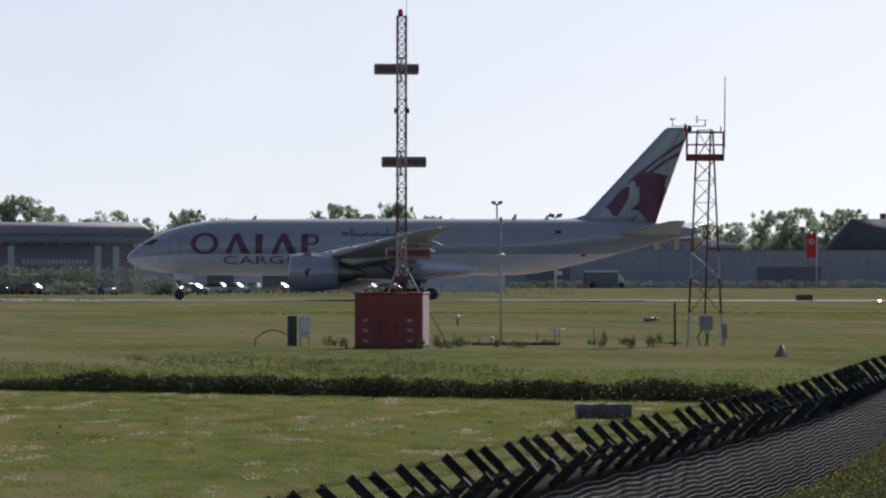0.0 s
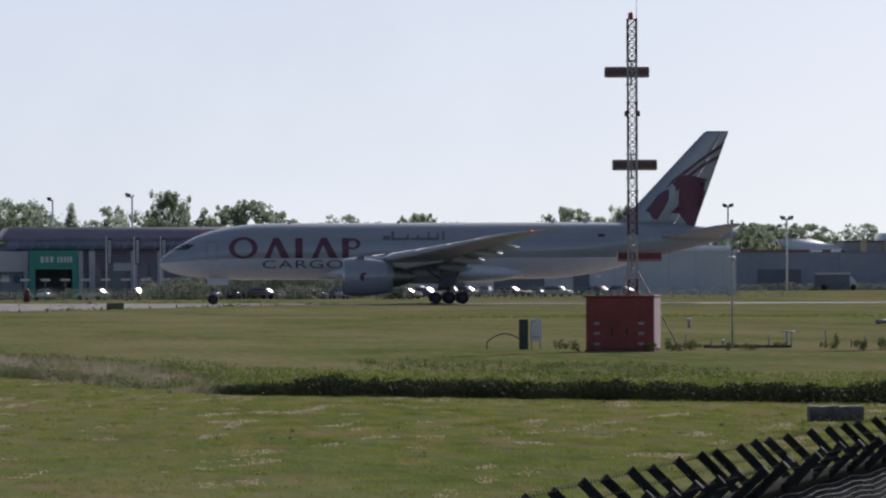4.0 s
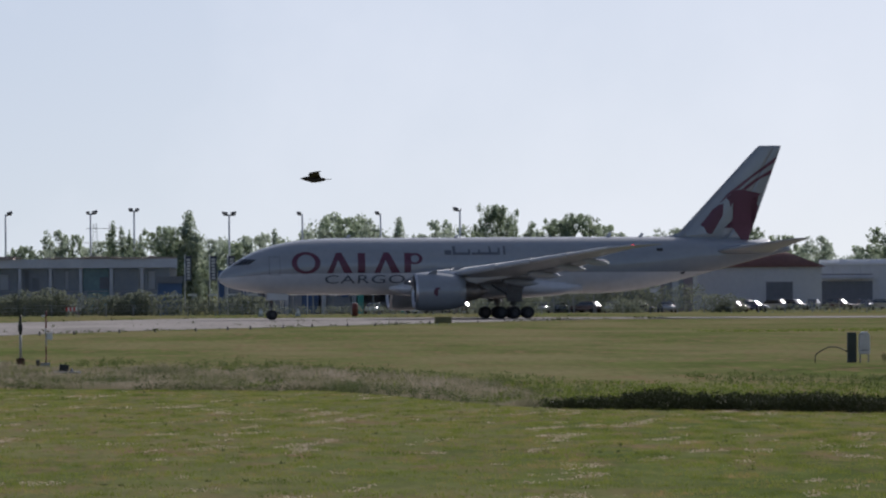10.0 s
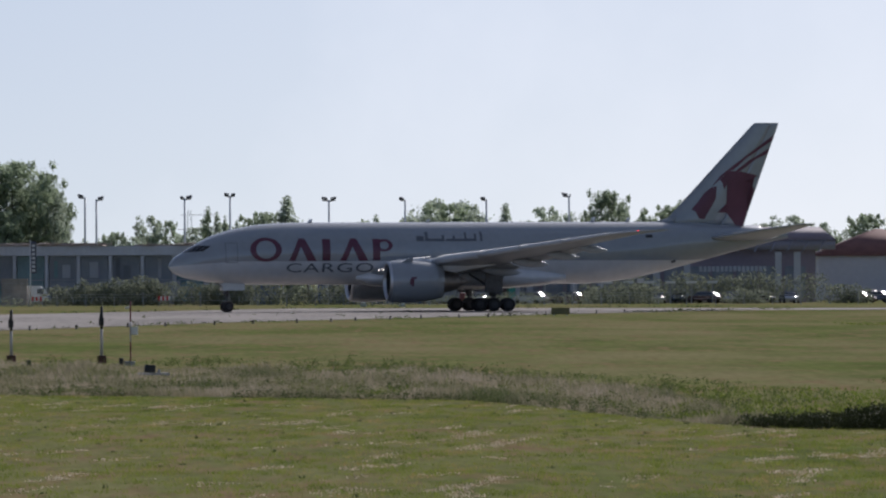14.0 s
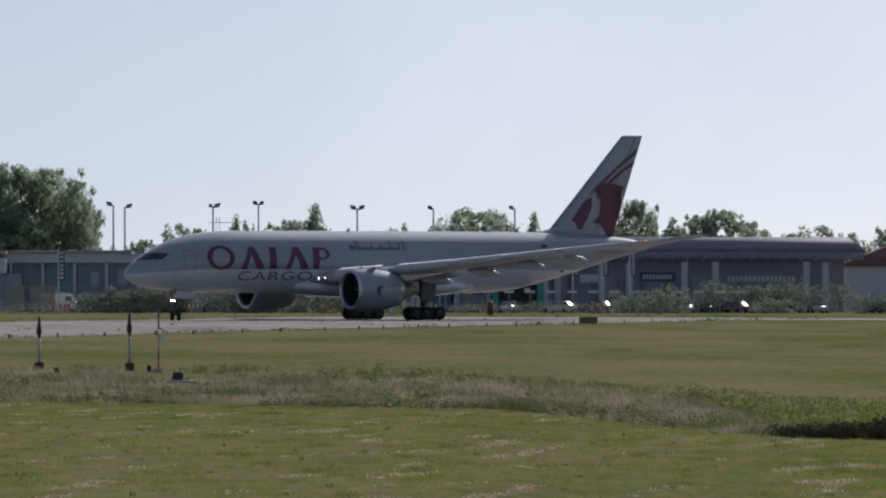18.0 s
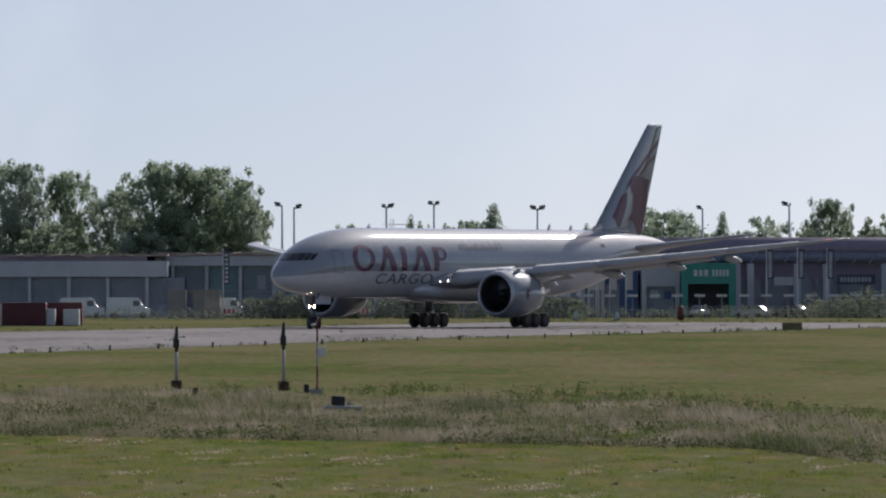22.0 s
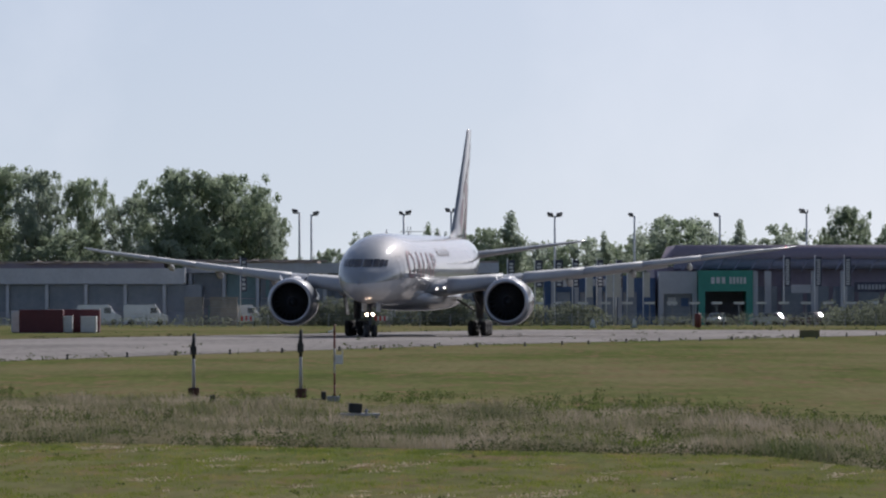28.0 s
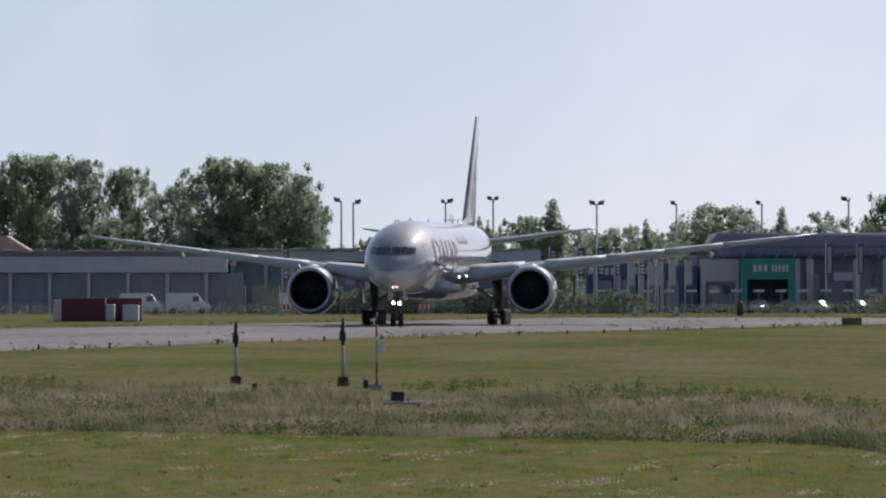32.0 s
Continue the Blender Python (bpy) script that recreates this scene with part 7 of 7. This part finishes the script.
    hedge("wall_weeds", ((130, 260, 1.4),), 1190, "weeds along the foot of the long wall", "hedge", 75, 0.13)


plant_trees()


# ---- grass and reeds as blades ----
def blades(name, count, place, height, width, m, label, category, seed, lean=0.35, tuft=3, spread=0.12):
    """Tufts of bent blades; place() gives x, y and a factor of growth."""
    rnd = np.random.RandomState(seed)
    base = np.repeat(np.array([place(rnd) for _ in range(count)]), tuft, axis=0)
    n = len(base)
    h = height * base[:, 2] * (0.55 + 0.75 * rnd.rand(n))
    a, l = rnd.rand(n) * math.tau, lean * h * rnd.rand(n)
    o = base[:, :2] + rnd.uniform(-spread, spread, (n, 2)) * (1 + height)
    d = np.stack([np.cos(a), np.sin(a)], axis=1) * l[:, None]
    t = rnd.uniform(-0.6, 0.6, n)
    w = np.stack([np.cos(t), np.sin(t)], axis=1) * (width * (0.6 + 0.8 * rnd.rand(n)))[:, None]
    at = lambda p, z: np.column_stack([p, z])
    vs = np.stack([at(o - w, h * 0), at(o + w, h * 0), at(o + d * 0.45 + w * 0.7, h * 0.6), at(o + d, h)], axis=1).reshape(-1, 3)
    tagged(new(name, mesh_of(name, vs.tolist(), np.arange(len(vs)).reshape(-1, 4).tolist(), M[m])), label, category, kind="stuff")


def band_front(x):
    """The rough strip's and ditch's front edge, bent slantwise to fit the camera's view."""
    u = min(1.0, max(0.0, (x - 7.0) / 6.0))
    u = u * u * (3 - 2 * u)
    return (226.0 - 0.9 * x) * (1 - u) + (180.0 - 1.2 * (x - 14.0)) * u


def sow():
    def in_band(r):
        x = r.uniform(-42, 14)
        f = band_front(x)
        y = f + (r.rand() ** 1.3) * (72 - 12 * min(1.0, max(0.0, (x + 6) / 14)))
        c = noise.noise((x * 0.3, y * 0.07, 1.0)) + 0.6 * noise.noise((x * 1.3, y * 0.2, 5.0))
        return x, y, (0.8 + 0.95 * c) * (0.55 + 0.8 * r.rand())
    blades("dry_grass_strip", 80000, in_band, 0.23, 0.009, "blade_tan", "strip of tall dry tan grass", "tall grass", 31, 0.6)
    def clumps(r):
        x, y, g = in_band(r)
        c = noise.noise((x * 0.35, y * 0.12, 3.0))
        return x, y + 4, g * (1.1 if c > 0.05 else 0.7)
    blades("green_weeds", 9000, clumps, 0.2, 0.013, "blade_green", "dark green weeds among the dry grass", "weeds", 32, 0.5)
    # leafy bank of the ditch: lower leaves coloured dark for shade, lighter tips above
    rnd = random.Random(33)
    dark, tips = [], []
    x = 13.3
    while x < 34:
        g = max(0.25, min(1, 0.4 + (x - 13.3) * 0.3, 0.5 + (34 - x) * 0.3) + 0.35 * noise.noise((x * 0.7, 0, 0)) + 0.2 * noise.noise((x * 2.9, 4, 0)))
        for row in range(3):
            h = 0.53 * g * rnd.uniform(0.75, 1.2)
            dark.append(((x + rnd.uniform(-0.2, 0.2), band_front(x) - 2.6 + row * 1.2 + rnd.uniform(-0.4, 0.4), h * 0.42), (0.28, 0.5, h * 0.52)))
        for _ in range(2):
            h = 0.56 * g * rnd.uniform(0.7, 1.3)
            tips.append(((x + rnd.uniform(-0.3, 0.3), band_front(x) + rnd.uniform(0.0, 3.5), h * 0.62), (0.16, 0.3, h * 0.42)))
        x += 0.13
    x = 2.0
    while x < 36:
        for _ in range(3):
            h = 0.22 * rnd.uniform(0.5, 1.3)
            tips.append(((x + rnd.uniform(-0.3, 0.3), band_front(x) + 5 + 45 * rnd.random() ** 2, h * 0.4), (0.12, 0.25, h * 0.5)))
        x += 0.2
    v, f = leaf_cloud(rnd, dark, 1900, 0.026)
    tagged(new("ditch_reeds", mesh_of("ditch_reeds", v, f, M["reed"])), "leafy ditch weeds, darkened as the shaded bank face", "weeds", kind="stuff")
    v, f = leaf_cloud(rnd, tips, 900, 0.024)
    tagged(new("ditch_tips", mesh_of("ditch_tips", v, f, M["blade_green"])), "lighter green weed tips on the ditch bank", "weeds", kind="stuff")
    # weeds with dark stems at the front of the dry strip
    lob = []
    for _ in range(4200):
        x = rnd.uniform(-44, 16)
        y = band_front(x) + 46 * rnd.random() ** 2.2 - 2
        c = noise.noise((x * 0.45, y * 0.1, 9.0)) + 0.5 * noise.noise((x * 1.7, y * 0.3, 2.0))
        if c > -0.16:
            h = rnd.uniform(0.12, 0.30) * (1 + c)
            lob.append(((x, y, h * 0.42), (rnd.uniform(0.06, 0.25), 0.25, h * 0.55)))
    v, f = leaf_cloud(rnd, lob, 640, 0.024)
    tagged(new("strip_weeds", mesh_of("strip_weeds", v, f, M["weed"])), "dark green leafy weeds along the dry strip", "weeds", kind="stuff")
    # tall leafy stalks, in groups, through the strip and thickest along its back
    lob = []
    for _ in range(1000):
        x = rnd.uniform(-30, 34)
        back = rnd.random() < (0.75 if x > -2 else 0.25)
        y = band_front(x) + (rnd.uniform(42, 84) if back else rnd.uniform(0, 46))
        if noise.noise((x * 0.22, y * 0.03, 6.0)) < -0.12:
            continue
        tall = (rnd.uniform(0.22, 0.5) if back else rnd.uniform(0.16, 0.40)) * (0.7 if x > 12 else 1.0)
        for _ in range(rnd.randrange(3, 10)):
            h = tall * rnd.uniform(0.6, 1.15)
            lob.append(((x + rnd.gauss(0, 0.35), y + rnd.gauss(0, 0.8), h * 0.5), (rnd.uniform(0.05, 0.13), 0.12, h * 0.5)))
    v, f = leaf_cloud(rnd, lob, 900, 0.026)
    tagged(new("tall_weeds", mesh_of("tall_weeds", v, f, M["tall_weed"])), "tall green leafy weeds standing in the dry strip", "weeds", kind="stuff")
    def bank_top(r):
        x = r.uniform(2, 60)
        return x, band_front(min(x, 35)) + 5 + r.rand() ** 1.5 * 60, 0.5 + 0.5 * r.rand()
    blades("bank_grass", 9000, bank_top, 0.13, 0.014, "blade_green", "lush green grass behind the ditch", "grass", 34, 0.7)
    def near(r):
        while True:
            x = r.uniform(-17, 42)
            y = 74 + (band_front(x) - 76) * r.rand() ** 0.85
            if -0.075 * y - 2 < x < 0.19 * (y + 45):
                return x, y, 0.3 + 0.9 * r.rand() ** 3
    # the mowing rows run away from the road, beside the fence
    across = lambda x, y: 0.985 * x - 0.17 * y
    def sward(r):
        while True:
            x, y, g = near(r)
            u, v = across(x, y), y
            c = noise.noise((u * 0.9, v * 0.22, 3.0)) + 0.6 * noise.noise((u * 2.7, v * 0.8, 8.0))
            if c + 0.42 > r.rand() * 0.9:
                return x, y, 0.55 + 0.5 * c + 0.5 * g
    blades("mown_grass", 54000, sward, 0.06, 0.007, "sward", "short mown grass in the near field", "grass", 35, 0.9, 4)
    def rows_of_straw(r):
        while True:
            x, y, g = near(r)
            u = across(x, y)
            if noise.noise((u * 1.1, y * 0.17, 7.0)) + 0.45 * noise.noise((u * 0.3, y * 0.05, 2.0)) + 0.35 * noise.noise((u * 3.5, y * 0.9, 4.0)) > 0.47:
                return x, y, g
    blades("dry_clippings", 6500, rows_of_straw, 0.055, 0.014, "blade_straw", "pale straw clippings in mowing rows", "straw", 36, 1.4, 4, 0.12)
    def dark_spots(r):
        x, y, g = near(r)
        return x, y, 0.4 + g
    blades("dark_field_weeds", 240, dark_spots, 0.055, 0.014, "weed", "single dark weeds standing in the mown field", "weeds", 38, 0.8, 7, 0.06)
    def far(r):
        x = r.uniform(46, 130)
        return x, 520 + r.rand() * 26 + 8 * noise.noise((x * 0.05, 1, 1)), 0.4 + 0.8 * max(0.0, noise.noise((x * 0.11, 2, 0)))
    blades("far_weeds", 2200, far, 0.28, 0.035, "blade_green", "row of low green weeds far out in the field", "weeds", 37, 0.6, 2)
    lob = []
    for x, y, h, w in ((36.35, 301, 0.55, 0.22), (36.7, 301, 0.3, 0.2), (41.6, 296, 0.3, 0.3), (42.4, 300, 0.35, 0.2), (43.4, 303, 0.22, 0.4), (45.0, 301, 0.28, 0.4), (46.3, 303, 0.2, 0.5), (47.2, 303, 0.3, 0.3), (49.0, 301, 0.35, 0.16), (49.6, 301, 0.8, 0.08), (50.7, 302, 0.42, 0.12), (51.0, 302, 0.4, 0.1), (51.8, 301, 0.5, 0.14), (52.2, 301, 0.65, 0.13), (53.2, 303, 0.2, 0.4), (35.9, 290, 0.62, 0.2), (39.3, 288.4, 0.45, 0.3), (40.1, 288.6, 0.75, 0.15), (40.5, 289, 0.4, 0.3), (41.3, 290, 0.6, 0.2), (43.0, 290, 0.5, 0.1), (44.0, 290, 0.35, 0.35), (47.9, 290, 0.5, 0.12), (49.3, 290, 0.5, 0.15), (50.2, 290, 0.7, 0.2)):
        for _ in range(16):
            lob.append(((x + rnd.uniform(-w, w), y + rnd.uniform(-0.3, 0.3), h * rnd.uniform(0.25, 0.65)), (max(0.07, w * 0.5), 0.15, h * 0.35)))
    v, f = leaf_cloud(rnd, lob, 900, 0.028)
    tagged(new("hut_weeds", mesh_of("hut_weeds", v, f, M["weed"])), "bushy weeds round the hut and kerb", "weeds", kind="stuff")
    lob = [((25.75 + rnd.uniform(-1.0, 1.0), 134.6 + rnd.uniform(-0.15, 0.2), 0.06), (0.05, 0.06, rnd.uniform(0.05, 0.14))) for _ in range(70)]
    for _ in range(60):
        h = rnd.uniform(0.2, 0.62)
        lob.append(((25.9 + rnd.uniform(-0.9, 1.5), 136.1 + rnd.uniform(-0.1, 0.6), h / 2), (0.03, 0.04, h / 2)))
    v, f = leaf_cloud(rnd, lob, 900, 0.012)
    tagged(new("slab_weeds", mesh_of("slab_weeds", v, f, M["blade_straw"])), "thin dry weeds round the concrete block", "weeds", kind="stuff")
    # rank growth on the roadside of the fence, with yellow flower heads
    lob, bloom = [], []
    for _ in range(3200):
        y = rnd.uniform(62, 118)
        x = 2.14 + 0.2375 * y + fence_bow(y) + 0.15 + 6 * rnd.random() ** 1.3
        h = rnd.uniform(0.18, 0.4) * min(1.0, 0.5 + (x - 2.64 - 0.2375 * y) * 0.25)
        lob.append(((x, y, h * 0.45), (0.2, 0.3, h * 0.55)))
        if rnd.random() < 0.4:
            bloom.append(((x, y, h * 1.0), (0.12, 0.15, 0.05)))
    v, f = leaf_cloud(rnd, lob, 520, 0.028)
    tagged(new("fence_weeds", mesh_of("fence_weeds", v, f, M["weed"])), "rank green weeds at the foot of the fence", "weeds", kind="stuff")
    v, f = leaf_cloud(rnd, bloom, 150, 0.014)
    tagged(new("yellow_flowers", mesh_of("yellow_flowers", v, f, M["flower"])), "small yellow flower heads among weeds", "flowers", kind="stuff")
    # ragged tufts on both edges of the runway
    lob = []
    for _ in range(1300):
        x = rnd.uniform(-75, 60)
        edge = ((-72, 250), (-24, 457), (1.5, 579), (36, 690), (60, 764)) if rnd.random() < 0.6 else ((-85, 445), (-40, 635), (-15, 720), (8, 806), (40, 806))
        y = float(np.interp(x, [p[0] for p in edge], [p[1] for p in edge])) + (rnd.gauss(0, 3) if rnd.random() < 0.7 else rnd.uniform(0, 110))
        if noise.noise((x * 0.25, y * 0.02, 0)) > -0.05:
            h = 0.06 + 0.28 * rnd.random() ** 2
            lob.append(((x, y, h * 0.4), (rnd.uniform(0.08, 0.45), 0.6, h * 0.55)))
    v, f = leaf_cloud(rnd, lob, 130, 0.06)
    tagged(new("runway_edge_tufts", mesh_of("runway_edge_tufts", v, f, M["weed"])), "ragged dark tufts along the runway edges", "weeds", kind="stuff")


sow()


# ---- a bird that crosses ----
def bird(x0, y0, z0, label, m):
    b = thing("flying_bird", x0, y0, label, "bird", "birds in flight", z=z0)
    bm = bmesh.new()
    rings = []
    for x, w, h, z in ((0.27, 0.01, 0.01, 0.02), (0.22, 0.035, 0.035, 0.02), (0.15, 0.05, 0.05, 0.015), (0.05, 0.075, 0.07, 0), (-0.08, 0.07, 0.06, 0), (-0.18, 0.04, 0.035, 0.0), (-0.22, 0.03, 0.02, 0.0)):
        rings.append([(x, w * math.cos(a), z + h * math.sin(a)) for a in [math.tau * k / 10 for k in range(10)]])
    loft(bm, rings)
    part("body", bm, m, b, "", True)
    bm = bmesh.new()
    loft(bm, [[(-0.18, -0.03, 0.01), (-0.18, 0.03, 0.01), (-0.18, 0.03, -0.005), (-0.18, -0.03, -0.005)], [(-0.34, -0.08, 0.005), (-0.34, 0.08, 0.005), (-0.34, 0.08, -0.003), (-0.34, -0.08, -0.003)]])
    part("tail", bm, m, b)
    bm = bmesh.new()
    rod(bm, (0.26, 0, 0.02), (0.31, 0, 0.01), 0.012, 0.003, 6)
    part("beak", bm, m, b)
    wings = []
    for s in (1, -1):
        bm = bmesh.new()
        rings = []
        for y, x0, x1, z in ((0.0, 0.09, -0.12, 0), (0.14, 0.13, -0.1, 0.03), (0.28, 0.1, -0.08, 0.035), (0.42, 0.02, -0.1, 0.01), (0.5, -0.06, -0.12, -0.01)):
            rings.append([(x0, s * y, z), ((x0 + x1) / 2, s * y, z + 0.012), (x1, s * y, z - 0.004), ((x0 + x1) / 2, s * y, z - 0.004)])
        loft(bm, rings)
        bmesh.ops.recalc_face_normals(bm, faces=bm.faces)
        w = part("wing", bm, m, b)
        w.location = (0, s * 0.04, 0.03)
        wings.append((w, s))
    return b, wings


BIRD, BIRD_WINGS = bird(12.0, 105.0, 5.2, "dark brown gull with beating wings in flight", mat("dark_brown_feathers", (0.06, 0.045, 0.035), (0.035, 0.028, 0.022), 12, 0.8))
CROWS = [bird(0, 270, 1.5, "black crow flying low over the grass", mat("black_feathers", (0.03, 0.028, 0.03), (0.018, 0.017, 0.018), 12, 0.6)), bird(5, 262, 1.0, "brown crow flying low over the grass", mat("rusty_feathers", (0.09, 0.055, 0.04), (0.05, 0.035, 0.03), 12, 0.7))]


# ---- what moves ----
def motions():
    # seconds, x, y, heading of the aircraft
    rows = [
        (0, 93.48, 757.10, 163.96), (0.5, 91.06, 757.88, 165.06), (1, 88.43, 758.01, 166.51), (1.5, 85.89, 757.83, 168.12),
        (2, 83.22, 758.05, 169.70), (2.5, 80.57, 758.68, 171.22), (3, 77.93, 758.74, 172.78), (3.5, 75.14, 759.22, 174.28),
        (4, 72.34, 759.51, 175.67), (4.5, 69.69, 759.12, 177.05), (6.5, 59.28, 760.51, 181.24), (7, 56.73, 760.56, 181.86),
        (7.5, 54.34, 761.09, 182.58), (8, 51.83, 761.92, 183.36), (8.5, 49.60, 762.36, 184.03), (9, 47.08, 762.15, 184.59),
        (9.5, 45.02, 761.42, 185.35), (10, 42.58, 759.79, 186.32), (10.5, 40.48, 756.75, 187.22), (11, 38.21, 753.37, 188.40),
        (11.5, 35.68, 748.78, 189.05), (12, 34.36, 741.05, 187.66), (12.5, 32.56, 735.73, 186.97), (13, 30.49, 735.18, 187.92),
        (13.5, 28.63, 735.53, 189.14), (14, 26.91, 735.54, 190.50), (14.5, 25.40, 735.25, 191.98), (16.5, 19.58, 737.99, 203.14),
        (17, 18.01, 738.29, 205.99), (17.5, 16.73, 738.99, 209.35), (18, 15.40, 739.63, 212.72), (18.5, 14.14, 740.21, 216.03),
        (19, 13.07, 740.34, 219.27), (19.5, 11.69, 738.88, 222.28), (20, 10.36, 735.73, 225.38), (20.5, 9.09, 731.09, 228.18),
        (21, 8.04, 725.34, 230.25), (21.5, 7.07, 719.54, 232.62), (22, 5.77, 714.46, 235.58), (22.5, 4.69, 710.56, 238.38),
        (23, 4.00, 708.05, 241.03), (23.5, 2.91, 706.07, 243.44), (24, 2.08, 704.60, 245.91), (24.5, 1.29, 703.46, 248.39),
        (26.5, -0.66, 701.31, 256.49), (27, -0.88, 700.25, 258.45), (27.5, -1.11, 699.83, 259.83), (28, -1.22, 699.34, 261.01),
        (28.5, -1.62, 697.40, 261.67), (29, -1.92, 695.84, 261.94), (29.5, -2.14, 694.87, 262.07), (30, -2.52, 693.92, 262.21),
        (30.5, -2.62, 692.90, 262.49), (31, -2.85, 692.02, 262.62), (31.5, -3.14, 690.99, 262.69), (32, -3.31, 689.74, 262.98),
    ]
    walk(AIRCRAFT, [(t, pose(x, y, 0.03, 0, 0, h)) for t, x, y, h in rows])

    def at(t, k):
        for a, b in zip(rows, rows[1:]):
            if t <= b[0]:
                return a[k] + (b[k] - a[k]) * (t - a[0]) / (b[0] - a[0])
        return rows[-1][k]

    # the wheels roll by the way that the aircraft makes
    steps = [i * 0.1 for i in range(321)]
    way = [0.0]
    for a, b in zip(steps, steps[1:]):
        way.append(way[-1] + math.hypot(at(b, 1) - at(a, 1), at(b, 2) - at(a, 2)))
    for w, r in WHEELS:
        x, y, z = w.location
        walk(w, [(t, pose(x, y, z, 0, math.degrees(d / r), 0)) for t, d in zip(steps, way)])
    # the nose wheels are steered to the left in the turn
    steer = [(0, 8), (4, 7), (8, 5), (12, 6), (14.5, 20), (16.5, 45), (18, 55), (22, 55), (25, 50), (27, 40), (28.5, 12), (30, 3), (32, 2)]
    nx = NOSE - 5.9
    walk(NOSE_GEAR, [(t, pose(nx, 0, 0, 0, 0, a)) for t, a in steer])

    # the bird flies from right to left
    walk(BIRD, [(0, pose(149, 105, 6.2, 0, 0, 180)), (9.3, pose(15.11, 105, 6.1, 0, 0, 180)), (9.9, pose(5.45, 105, 5.95, 0, 0, 180)), (10.5, pose(-2.23, 105, 6.15, 0, 0, 180)), (32, pose(-312, 105, 9, 0, 0, 180))])
    beats = [0.0] + [9.0 + 0.06 * k for k in range(31)] + [32.0]
    for w, s in BIRD_WINGS:
        x, y, z = w.location
        walk(w, [(t, pose(x, y, z, s * (8 + 38 * math.sin((t - 9.668) * math.tau * 3.2)), 0, 0)) for t in beats])

    # two crows cross low over the strip
    flights = ([(0, 273.0, 235.0, 1.5), (30.2, 1.18, 235.0, 0.43), (30.4, -0.64, 235.0, 0.64), (30.6, -2.48, 235.0, 0.82), (30.8, -4.52, 235.0, 0.99), (31.0, -6.51, 235.0, 1.22), (31.2, -8.55, 235.0, 1.55), (31.4, -10.87, 235.0, 1.63), (31.6, -13.32, 235.0, 1.74), (32.0, -16.92, 235.0, 1.0)],
               [(0, 275.4, 230.0, 1.5), (30.8, -1.79, 230.0, 0.49), (31.0, -3.8, 230.0, 0.88), (31.2, -5.76, 230.0, 0.92), (31.4, -8.07, 230.0, 0.94), (31.6, -10.18, 230.0, 0.6), (31.8, -12.44, 230.0, 0.67), (32.0, -14.24, 230.0, 1.0)])
    for (c, wings), path, lag in zip(CROWS, flights, (30.82, 30.94)):
        c.scale = (0.72, 0.72, 0.72)
        walk(c, [(t, pose(x, y, z, 0, 0, 180)) for t, x, y, z in path])
        for w, s in wings:
            x, y, z = w.location
            walk(w, [(t, pose(x, y, z, s * (5 + 55 * math.sin((t - lag) * math.tau * 4.2)), 0, 0)) for t in [0.0] + [30.0 + 0.05 * k for k in range(41)]])


motions()
